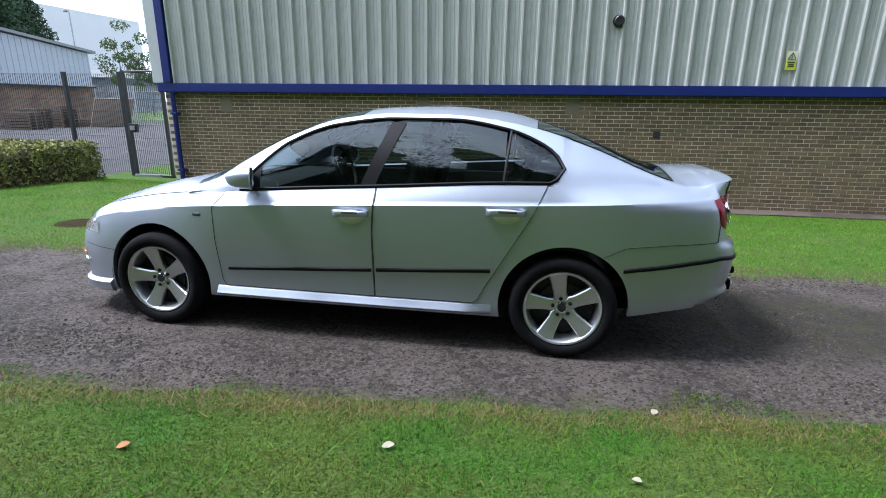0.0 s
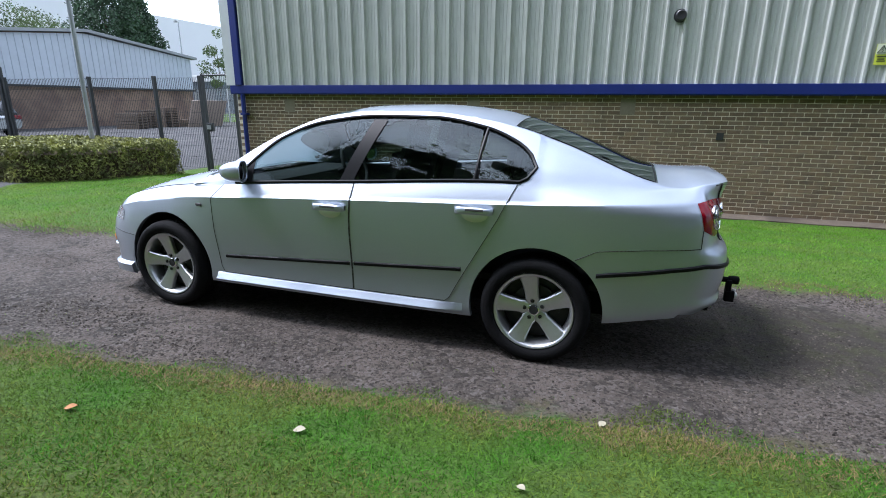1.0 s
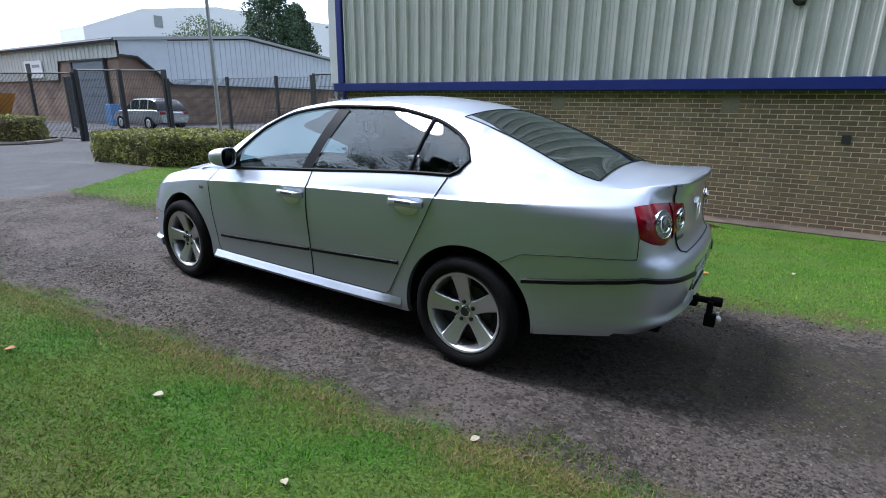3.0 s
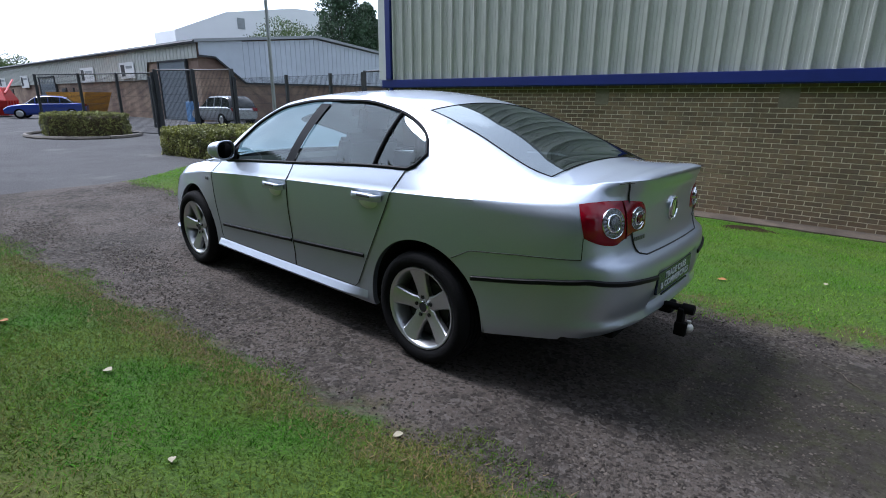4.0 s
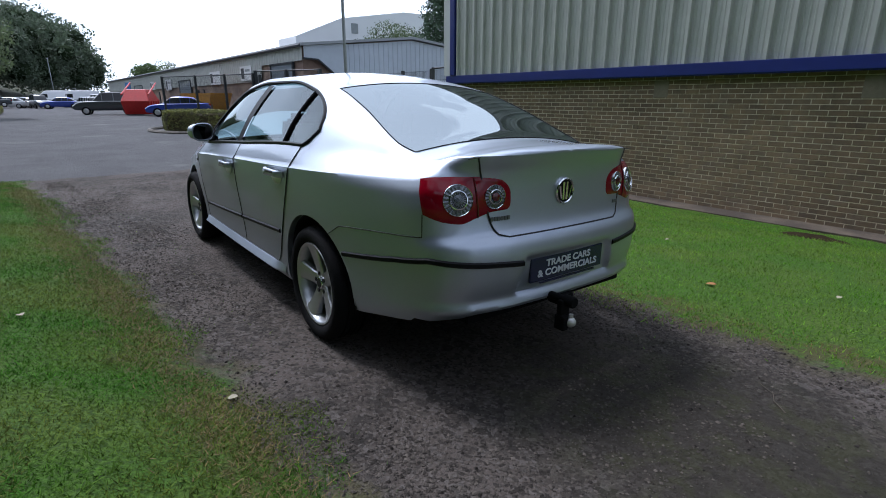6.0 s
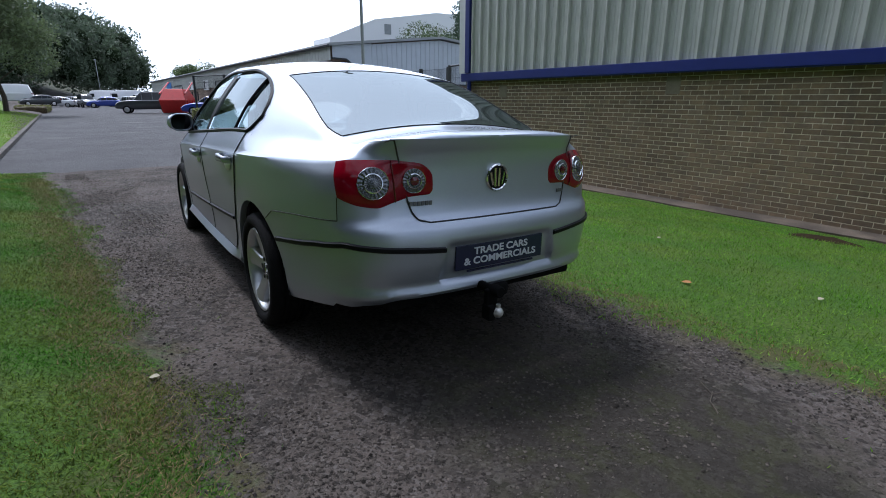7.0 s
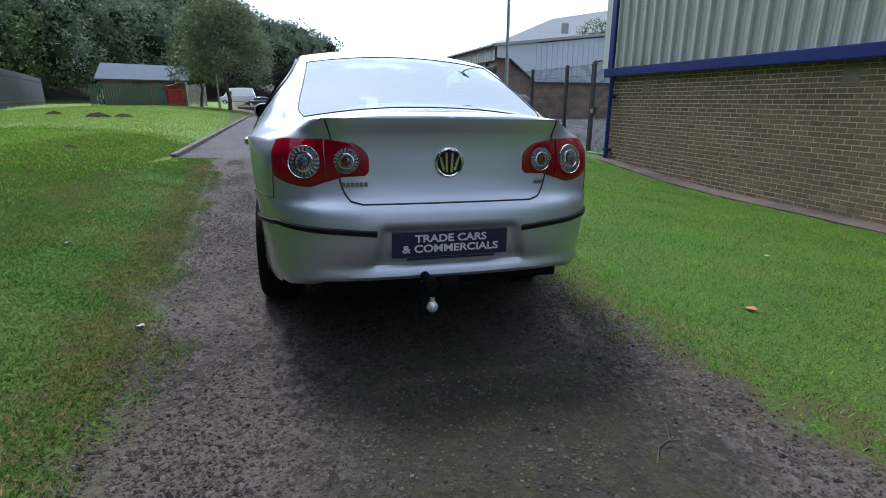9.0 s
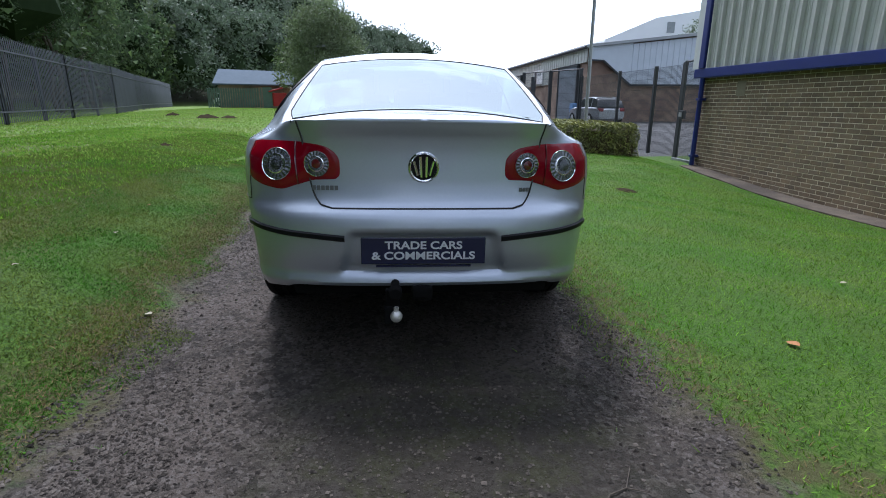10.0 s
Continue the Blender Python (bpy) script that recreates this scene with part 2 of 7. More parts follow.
def box(bm, x0, x1, y0, y1, z0, z1, m=None):
    vs = [bm.verts.new(Vector(p) if m is None else m @ Vector(p)) for p in ((x0, y0, z0), (x1, y0, z0), (x1, y1, z0), (x0, y1, z0), (x0, y0, z1), (x1, y0, z1), (x1, y1, z1), (x0, y1, z1))]
    for f in ((0, 3, 2, 1), (4, 5, 6, 7), (0, 1, 5, 4), (1, 2, 6, 5), (2, 3, 7, 6), (3, 0, 4, 7)):
        bm.faces.new([vs[i] for i in f])
    return vs


def boxes(*args, bevel=0.0):
    bm = bmesh.new()
    for a in args:
        box(bm, *a)
    if bevel > 0:
        bmesh.ops.bevel(bm, geom=bm.edges[:], offset=bevel, segments=2, affect="EDGES", profile=0.6)
    return bm


def grid(bm, rows, closed=False, flip=False):
    """Quads over rows of points."""
    vs = [[bm.verts.new(p) for p in r] for r in rows]
    for a, b in zip(vs, vs[1:]):
        k = len(a)
        for i in range(k if closed else k - 1):
            j = (i + 1) % k
            q = (a[i], a[j], b[j], b[i])
            bm.faces.new(q[::-1] if flip else q)
    return vs


def tube(bm, pts, r, sides=6, r_end=None, cap=True):
    """A round bar along points."""
    pts = [Vector(p) for p in pts]
    rows = []
    for i, p in enumerate(pts):
        d = (pts[min(i + 1, len(pts) - 1)] - pts[max(i - 1, 0)]).normalized()
        a = d.orthogonal().normalized() if i == 0 else (a - d * a.dot(d)).normalized()
        b = d.cross(a)
        rr = r if r_end is None else r + (r_end - r) * i / (len(pts) - 1)
        rows.append([p + (a * math.cos(t) + b * math.sin(t)) * rr for t in [2 * math.pi * k / sides for k in range(sides)]])
    vs = grid(bm, rows, closed=True)
    if cap:
        bm.faces.new(vs[0][::-1])
        bm.faces.new(vs[-1])


def lathe(bm, profile, m=None, n=48):
    """Turns (radius, offset) about the y axis."""
    rows = []
    for r, o in profile:
        rows.append([(m or Matrix()) @ Vector((r * math.cos(2 * math.pi * k / n), o, r * math.sin(2 * math.pi * k / n))) for k in range(n)])
    grid(bm, rows, closed=True)


def curve_of(xs, ys):
    """A smooth function through points (cubic with finite-difference slopes)."""
    xs, ys = np.array(xs, float), np.array(ys, float)
    if xs[0] > xs[-1]:
        xs, ys = xs[::-1], ys[::-1]
    h = np.diff(xs)
    d = np.diff(ys) / h
    s = np.concatenate([[d[0]], [0 if a * b <= 0 else 2 * a * b / (a + b) for a, b in zip(d, d[1:])], [d[-1]]])

    def f(x):
        x = min(max(x, xs[0]), xs[-1])
        i = int(min(max(np.searchsorted(xs, x) - 1, 0), len(h) - 1))
        t = (x - xs[i]) / h[i]
        return float((1 + 2 * t) * (1 - t) ** 2 * ys[i] + t * (1 - t) ** 2 * h[i] * s[i] + t * t * (3 - 2 * t) * ys[i + 1] + t * t * (t - 1) * h[i] * s[i + 1])
    return f


def smoothstep(a, b, x):
    t = min(max((x - a) / (b - a), 0.0), 1.0)
    return t * t * (3 - 2 * t)


# ---------------------------------------------------------------- ground
def near_edge(x):
    return 2.32 + 0.09 * max(x, -7.0)


def far_edge(x):
    return 4.72 + 0.06 * x


def kerb_line(x):
    return 0.75 + 0.022 * (x + 9.0)


def asphalt_edge(y):
    return -7.9 - 0.85 * min(max(y - 4.5, 0.0), 2.0)


z_verge = curve_of([2.0, 2.945, 4.8, 5.7, 7.0, 8.5, 10.41, 14.0], [0.012, 0.0, -0.032, -0.045, -0.14, -0.29, -0.46, -0.46])


wood_edge = curve_of([-420, -300, -215, -160, -110, -60, -30, -8, 40, 300], [60, 40, 14, -8, -20, -21, -13, -6.5, -2.0, 10.0])


def ground_z(x, y):
    """Height of the ground: a lane with a bank on one side and a verge that falls to the wall on the other; a flat car park beyond."""
    lane_near = near_edge(x)
    bank = 0.53 * (1 - math.exp(-max(lane_near - y, 0.0) / 1.5)) + z_verge(min(max(y, 2.0), 14.0))
    field_edge = kerb_line(x)
    d = max(field_edge - y, 0.0)
    far = (0.07 * smoothstep(0.0, 0.05, d) + 0.50 * (1 - math.exp(-d / 2.2))) + 0.17 * smoothstep(-20, -48, x) * smoothstep(1, 8, d)
    far += -0.22 * smoothstep(8.0, 10.8, y) * smoothstep(-16.0, -9.0, x)
    k = smoothstep(0.9, -0.6, y)
    w = smoothstep(-8.6, -3.6, x) * (1 - k) + smoothstep(-17.0, -5.0, x) * k
    z = far * (1 - w) + bank * w
    hill = smoothstep(0, 1, (wood_edge(x) - 3.0 - y) / 90)
    return z + hill * 22.0


def surf_z(x, y):
    """The same with ruts, tufts and hollows near the lane."""
    z = ground_z(x, y)
    if -12 < x < 8 and -3 < y < 11:
        lane = smoothstep(-0.1, 0.25, min(y - near_edge(x), far_edge(x) - y))
        rut = noise.noise((x * 0.5, y * 2.0, 0.0)) * 0.012 + noise.noise((x * 3.0, y * 3.0, 3.0)) * 0.006
        z += rut * lane + (1 - lane) * (noise.noise((x * 1.7, y * 1.7, 7.0)) * 0.02 + 0.012)
        if x < -8:
            z -= 0.012
    return z


def axis_steps(parts):
    out = []
    for a, b, s in parts:
        out += list(np.arange(a, b - 1e-6, s))
    return out + [parts[-1][1]]


gx = axis_steps([(-420, -120, 30), (-120, -40, 4), (-40, -12, 1.0), (-12, -6, 0.2), (-6, 5, 0.09), (5, 12, 0.5), (12, 60, 4), (60, 300, 30)])
gy = axis_steps([(-260, -60, 20), (-60, -14, 3), (-14, -2, 0.5), (-2, 0, 0.15), (0, 6, 0.075), (6, 11, 0.2), (11, 20, 1.0), (20, 60, 5), (60, 420, 30)])
bm = bmesh.new()
rows = []
for y in gy:
    row = []
    for x in gx:
        row.append((x, y, surf_z(x, y)))
    rows.append(row)
grid(bm, rows)


def ground_material():
    m = bpy.data.materials.new("ground")
    m.use_nodes = True
    n, l = m.node_tree.nodes, m.node_tree.links
    b = n["Principled BSDF"]
    geo = n.new("ShaderNodeNewGeometry")
    sep = n.new("ShaderNodeSeparateXYZ")
    l.new(geo.outputs["Position"], sep.inputs[0])

    def val(op, a, c=None, d=None):
        q = n.new("ShaderNodeMath")
        q.operation = op
        for i, v in enumerate((a, c, d)):
            if v is None:
                continue
            if isinstance(v, (int, float)):
                q.inputs[i].default_value = v
            else:
                l.new(v, q.inputs[i])
        return q.outputs[0]

    def nz(scale, detail=6.0, rough=0.6):
        t = n.new("ShaderNodeTexNoise")
        t.inputs["Scale"].default_value, t.inputs["Detail"].default_value, t.inputs["Roughness"].default_value = scale, detail, rough
        l.new(geo.outputs["Position"], t.inputs[0])
        return t.outputs[0]

    def pebbles(scale):
        """A random value for each cell of a packed, slightly warped pebble pattern."""
        t = n.new("ShaderNodeTexVoronoi")
        t.inputs["Scale"].default_value = scale
        l.new(geo.outputs["Position"], t.inputs["Vector"])
        c = n.new("ShaderNodeSeparateColor")
        l.new(t.outputs["Color"], c.inputs[0])
        return c.outputs[0]

    def step(v, a, c):
        r = n.new("ShaderNodeMapRange")
        r.interpolation_type = "SMOOTHSTEP"
        r.inputs[1].default_value, r.inputs[2].default_value = a, c
        l.new(v, r.inputs[0])
        return r.outputs[0]

    def mix(f, a, c):
        q = n.new("ShaderNodeMixRGB")
        for i, v in enumerate((f, a, c)):
            if isinstance(v, tuple):
                q.inputs[i].default_value = (*v, 1)
            elif isinstance(v, (int, float)):
                q.inputs[i].default_value = v
            else:
                l.new(v, q.inputs[i])
        return q.outputs[0]
    x, y = sep.outputs[0], sep.outputs[1]
    wob = val("MULTIPLY_ADD", nz(2.6), 0.7, -0.35)
    wob2 = val("MULTIPLY_ADD", nz(9.0), 0.35, -0.175)
    wob = val("ADD", wob, wob2)
    near = val("SUBTRACT", y, val("MULTIPLY_ADD", x, 0.09, 2.32))
    far = val("SUBTRACT", val("MULTIPLY_ADD", x, 0.06, 4.72), y)
    inside = val("MINIMUM", near, far)
    edge = val("ADD", inside, wob)
    lane = step(edge, -0.17, 0.04)
    fringe = val("SUBTRACT", step(edge, -0.4, -0.2), step(edge, -0.1, 0.2))
    # colours
    grass = mix(step(nz(1.3), 0.4, 0.62), (0.070, 0.158, 0.014), (0.100, 0.166, 0.022))
    grass = mix(step(nz(60.0), 0.35, 0.7), grass, (0.035, 0.07, 0.01))
    grass = mix(val("MULTIPLY", step(nz(0.9), 0.5, 0.68), val("MULTIPLY_ADD", step(y, 2.7, 2.0), 0.2, 0.08)), grass, (0.16, 0.125, 0.045))
    worn = step(val("ADD", near, val("MULTIPLY", wob, 1.6)), -0.75, -1.3)
    grass = mix(val("MULTIPLY", worn, 0.5), grass, mix(nz(5.0), (0.075, 0.085, 0.022), (0.125, 0.105, 0.042)))
    lawn = val("MULTIPLY", step(x, -3.5, -7.0), step(y, 1.4, 0.4))
    grass = mix(val("MULTIPLY", lawn, 0.85), grass, mix(step(nz(0.8), 0.4, 0.62), (0.115, 0.205, 0.028), (0.155, 0.205, 0.048)))
    dirt = mix(step(nz(1.2), 0.42, 0.6), (0.108, 0.089, 0.076), (0.070, 0.057, 0.048))
    dirt = mix(val("MULTIPLY", step(nz(0.7, 4), 0.48, 0.62), 0.6), dirt, (0.038, 0.031, 0.024))
    speck = step(nz(95.0, 3, 0.7), 0.45, 0.68)
    dirt = mix(val("MULTIPLY", speck, 0.3), dirt, (0.125, 0.115, 0.106))
    # packed chippings: every pebble has its own tone
    fine, chip = pebbles(70.0), pebbles(27.0)
    dirt = mix(val("MULTIPLY", step(fine, 0.66, 0.98), 0.6), dirt, (0.155, 0.138, 0.124))
    dirt = mix(val("MULTIPLY", step(fine, 0.36, 0.04), 0.75), dirt, (0.020, 0.017, 0.014))
    loose = step(nz(2.4, 4), 0.46, 0.6)
    dirt = mix(val("MULTIPLY", val("MULTIPLY", step(chip, 0.45, 0.1), loose), 0.85), dirt, (0.030, 0.026, 0.022))
    dirt = mix(val("MULTIPLY", val("MULTIPLY", step(chip, 0.72, 0.98), loose), 0.55), dirt, (0.145, 0.13, 0.118))
    dirt = mix(val("MULTIPLY", step(nz(11.0, 5, 0.7), 0.53, 0.68), 0.7), dirt, (0.044, 0.039, 0.033))
    # dark damp mud and moss between the wheel tracks, car shadow painted in
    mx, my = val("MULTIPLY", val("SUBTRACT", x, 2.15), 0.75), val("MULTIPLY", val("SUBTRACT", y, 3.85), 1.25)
    damp_shade = val("SQRT", val("ADD", val("MULTIPLY", mx, mx), val("MULTIPLY", my, my)))
    damp_shade = step(val("ADD", damp_shade, val("MULTIPLY", wob, 0.9)), 1.05, 0.45)
    dirt = mix(val("MULTIPLY", damp_shade, 0.75), dirt, mix(step(nz(6.0), 0.45, 0.6), (0.034, 0.030, 0.023), (0.040, 0.042, 0.018)))
    dry = mix(nz(40.0), (0.060, 0.060, 0.022), (0.110, 0.092, 0.040))
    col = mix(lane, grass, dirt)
    col = mix(val("MULTIPLY", fringe, val("MULTIPLY", step(nz(9.0), 0.4, 0.6), 0.8)), col, dry)
    asph = mix(step(nz(0.6), 0.4, 0.62), (0.088, 0.087, 0.089), (0.070, 0.069, 0.071))
    asph = mix(step(nz(120.0, 2), 0.5, 0.7), asph, (0.15, 0.149, 0.148))
    lim = val("SUBTRACT", val("MULTIPLY_ADD", val("MINIMUM", val("MAXIMUM", val("SUBTRACT", y, 4.5), 0.0), 2.0), -0.85, -7.9), x)
    lim = val("ADD", lim, val("MULTIPLY", wob2, 0.6))
    road = val("MULTIPLY", step(lim, -0.05, 0.08), step(val("SUBTRACT", y, val("MULTIPLY_ADD", x, 0.022, 0.948)), -0.02, 0.02))
    road = val("MULTIPLY", road, val("MAXIMUM", step(y, 34.4, 34.0), step(x, -44.0, -46.0)))
    col = mix(road, col, asph)
    col = mix(val("MULTIPLY", road, val("MULTIPLY", step(nz(0.35, 3), 0.6, 0.66), 0.25)), col, (0.22, 0.21, 0.20))
    col = mix(step(sep.outputs[2], 0.85, 1.6), col, (0.035, 0.04, 0.018))
    l.new(col, b.inputs["Base Color"])
    b.inputs["Roughness"].default_value = 0.92
    b.inputs["Specular IOR Level"].default_value = 0.25
    bp = n.new("ShaderNodeBump")
    bp.inputs["Strength"].default_value, bp.inputs["Distance"].default_value = 0.8, 0.035
    l.new(val("ADD", val("ADD", nz(70.0, 6, 0.7), val("MULTIPLY", fine, 0.35)), val("MULTIPLY", nz(18.0), 0.8)), bp.inputs["Height"])
    l.new(bp.outputs[0], b.inputs["Normal"])
    return m


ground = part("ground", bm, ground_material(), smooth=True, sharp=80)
tagged(ground, "green lawn, worn gravel lane and grey asphalt car park", "ground", kind="structure")


def blades(name, label, count, region, h0, h1, w0, w1, material, seed, lean=0.5, sink=0.0):
    """Loose upright blades over the ground, joined into one object of stuff."""
    rng = np.random.default_rng(seed)
    pts = []
    while len(pts) < count:
        for px, py in zip(*region(rng, count)):
            k = keep(px, py)
            if k and rng.random() < k:
                pts.append((px, py))
            if len(pts) >= count:
                break
    p = np.array(pts)
    z = np.array([surf_z(a, b) for a, b in pts]) - 0.001 - sink
    ang = rng.random(count) * 2 * np.pi
    h, w = rng.uniform(h0, h1, count), rng.uniform(w0, w1, count)
    tip = rng.normal(0, lean, (count, 2)) * h[:, None]
    v = np.empty((count, 3, 3))
    v[:, 0] = np.stack([p[:, 0] - np.cos(ang) * w, p[:, 1] - np.sin(ang) * w, z], 1)
    v[:, 1] = np.stack([p[:, 0] + np.cos(ang) * w, p[:, 1] + np.sin(ang) * w, z], 1)
    v[:, 2] = np.stack([p[:, 0] + tip[:, 0], p[:, 1] + tip[:, 1], z + h], 1)
    me = bpy.data.meshes.new(name)
    me.from_pydata(v.reshape(-1, 3).tolist(), [], np.arange(count * 3).reshape(-1, 3).tolist())
    me.materials.append(material)
    return tagged(new(name, me), label, "grass", kind="stuff")


def keep(px, py):
    """Share of blades that grow at a place: none on the lane, few at its fringe."""
    if px < asphalt_edge(py) - 0.05 and py > kerb_line(px) - 0.05:
        return 0.0
    if 9.9 < py and px < -6.0:
        return 0.0
    e = min(py - near_edge(px), far_edge(px) - py) if px > -8 else -1.0
    e += (noise.noise((px * 1.3, py * 1.3, 5.0)) * 0.25 + noise.noise((px * 4.5, py * 4.5, 2.0)) * 0.14)
    if e > 0.08:
        return 0.003
    thin = 0.55 + 0.45 * smoothstep(-0.35, 0.25, noise.noise((px * 0.9, py * 0.9, 9.0)) + 0.25)
    return thin * (0.3 + 0.7 * smoothstep(0.08, -0.14, e))


def lane_rim(rng, n):
    x = rng.uniform(-7.0, 4.0, n)
    return x, 2.32 + 0.09 * x + rng.normal(-0.14, 0.11, n)


def bank_area(rng, n):
    return 3.4 - 14.0 * rng.random(n) ** 1.3, 2.75 - 3.9 * rng.random(n) ** 1.15


def worn_bank(rng, n):
    x, y = bank_area(rng, n)
    ok = np.array([near_edge(a) - b + 0.5 * noise.noise((a * 1.1, b * 1.1, 8.0)) > 0.85 for a, b in zip(x, y)])
    return x[ok], y[ok]


def area(x0, x1, y0, y1):
    return lambda rng, n: (rng.uniform(x0, x1, n), rng.uniform(y0, y1, n))


blades("grass", "short green and straw-coloured mown grass on the bank beside the lane", 430000, bank_area, 0.007, 0.020, 0.0014, 0.0032, M_BANK, 1, 1.0)
blades("grass", "short olive and straw tinted grass on the worn bank", 140000, worn_bank, 0.006, 0.018, 0.0014, 0.0032, M_OLIVE, 11, 1.1)
blades("grass", "bright green grass verge between lane and wall", 210000, area(-9.5, 6.8, 4.2, 10.0), 0.010, 0.030, 0.0018, 0.0038, M_BLADE, 2, 0.6)
blades("grass", "open green lawn rising to the fence", 70000, area(-45, -3.5, -12, 1.2), 0.02, 0.045, 0.010, 0.022, M_LAWN, 3)
blades("grass", "tall green grass on the bank", 45000, area(-12, 0.5, -3.5, 0.9), 0.015, 0.035, 0.005, 0.01, M_BLADE, 5)
blades("dry_grass", "straw-coloured dry grass at the lane's edge", 40000, lane_rim, 0.006, 0.018, 0.0012, 0.0026, M_DRY, 4, 1.3)
blades("dry_grass", "straw-coloured dry grass along the verge", 9000, area(-6.5, 4.5, 4.3, 5.2), 0.010, 0.022, 0.0014, 0.003, M_DRY, 6, 1.1)


def gravel(count, seed):
    """Loose stones on the lane."""
    rng = np.random.default_rng(seed)
    base = np.array([(1, 0, 0), (-1, 0, 0), (0, 1, 0), (0, -1, 0), (0, 0, 1), (0, 0, -1)], float)
    faces = [(0, 2, 4), (2, 1, 4), (1, 3, 4), (3, 0, 4), (2, 0, 5), (1, 2, 5), (3, 1, 5), (0, 3, 5)]
    vs, fs = [], []
    while len(fs) < count * 8:
        px, py = rng.uniform(-7.5, 4.0), rng.uniform(1.9, 5.1)
        e = min(py - near_edge(px), far_edge(px) - py)
        dens = 0.08 + 0.9 * smoothstep(0.1, 0.5, noise.noise((px * 0.8, py * 1.4, 1.0)) + (0.25 if e < 0.5 else 0.0)) 
        if e < -0.1 or rng.random() > dens:
            continue
        r = 0.0028 + (0.007 + (0.003 if e < 0.6 else 0.0)) * rng.random() ** 3.5
        q = base * rng.uniform(0.6, 1.3, (6, 3)) * r * (1, 1, 0.6)
        a = rng.random() * 6.28
        c, s = math.cos(a), math.sin(a)
        o = len(vs)
        gz = surf_z(px, py) + 0.002
        for u in q:
            vs.append((px + u[0] * c - u[1] * s, py + u[0] * s + u[1] * c, gz + u[2]))
        fs += [tuple(o + i for i in f) for f in faces]
    me = bpy.data.meshes.new("gravel")
    me.from_pydata(vs, [], fs)
    me.materials.append(M_STONE)
    return tagged(new("gravel", me), "loose grey gravel stones on the worn lane", "gravel", kind="stuff")


gravel(30000, 8)


def rubble(patches, seed):
    """Loose coarse crumbs of stone and earth lying in patches on the lane."""
    rng = np.random.default_rng(seed)
    base = np.array([(1, 0, 0), (-1, 0, 0), (0, 1, 0), (0, -1, 0), (0, 0, 1), (0, 0, -1)], float)
    faces = [(0, 2, 4), (2, 1, 4), (1, 3, 4), (3, 0, 4), (2, 0, 5), (1, 2, 5), (3, 1, 5), (0, 3, 5)]
    vs, fs = [], []
    for cx, cy, sx, sy, count in patches:
        for px, py, k, a in zip(rng.normal(cx, sx, count), rng.normal(cy, sy, count), rng.random(count), rng.random(count) * 6.28):
            q = base * rng.uniform(0.55, 1.35, (6, 3)) * (0.003 + 0.009 * k ** 3) * (1, 1, 0.6)
            c, w = math.cos(a), math.sin(a)
            o, gz = len(vs), surf_z(px, py) + 0.003
            vs += [(px + u[0] * c - u[1] * w, py + u[0] * w + u[1] * c, gz + u[2]) for u in q]
            fs += [tuple(o + i for i in f) for f in faces]
    me = bpy.data.meshes.new("rubble")
    me.from_pydata(vs, [], fs)
    me.materials.append(mat("earthy_stone", (0.062, 0.053, 0.045), 0.9, 0, 0.3, 40, isl=0.7, spec=0.15))
    return tagged(new("rubble", me), "coarse brown stone crumbs in patches on the lane", "rubble", kind="stuff")


rubble([(-2.85, 2.62, 0.42, 0.12, 1100), (1.95, 2.72, 0.45, 0.14, 1300), (2.6, 2.75, 0.6, 0.12, 900), (-0.5, 2.42, 1.6, 0.07, 1200), (2.3, 4.75, 0.8, 0.10, 900), (-4.6, 2.3, 0.9, 0.2, 900), (-2.4, 3.6, 0.8, 0.5, 400), (2.2, 3.9, 0.6, 0.4, 500)], 12)


def dead_leaf(x, y, turn, size, material, label):
    bm = bmesh.new()
    rows = []
    for i in range(6):
        t = i / 5
        wd = size * 0.38 * math.sin(math.pi * min(0.05 + t * 0.93, 1)) ** 0.8
        lift = 0.005 * math.sin(t * 3.0) + 0.002
        rows.append([(size * (t - 0.5), -wd, lift + 0.004), (size * (t - 0.5), 0, lift), (size * (t - 0.5), wd, lift + 0.002)])
    grid(bm, rows)
    ob = part("fallen_leaf", bm, material, smooth=True)
    ob.matrix_basis = pose(x, y, surf_z(x, y) + 0.012, 6, -5, turn)
    return tagged(ob, label, "leaf", "fallen leaves")


M_LEAFPALE = mat("pale_dead_leaf", (0.27, 0.245, 0.17), 0.8, 0, 0.2, 60)
M_LEAFBRN = mat("brown_dead_leaf", (0.30, 0.13, 0.04), 0.8, 0, 0.25, 60)
for lx, ly, lt, ls, lm, ll in ((-0.37, 1.64, 20, 0.05, M_LEAFPALE, "pale curled dead leaf lying on the grass"), (0.79, 2.34, 60, 0.045, M_LEAFPALE, "pale dead leaf at the lane's edge"),
                               (0.53, 1.55, -30, 0.034, M_LEAFPALE, "pale dead leaf in the short grass"), (1.32, 5.66, 10, 0.07, M_LEAFBRN, "orange-brown dead leaf on the verge"),
                               (2.0, 6.1, 80, 0.045, M_LEAFPALE, "pale dead leaf on the green verge"), (-1.35, 1.45, 40, 0.05, M_LEAFBRN, "brown dead leaf in the grass"),
                               (1.68, 1.75, 130, 0.035, M_LEAFPALE, "pale dead leaf on the bank"), (0.3, 6.9, 70, 0.045, M_LEAFPALE, "pale dead leaf on the verge grass")):
    dead_leaf(lx, ly, lt, ls, lm, ll)

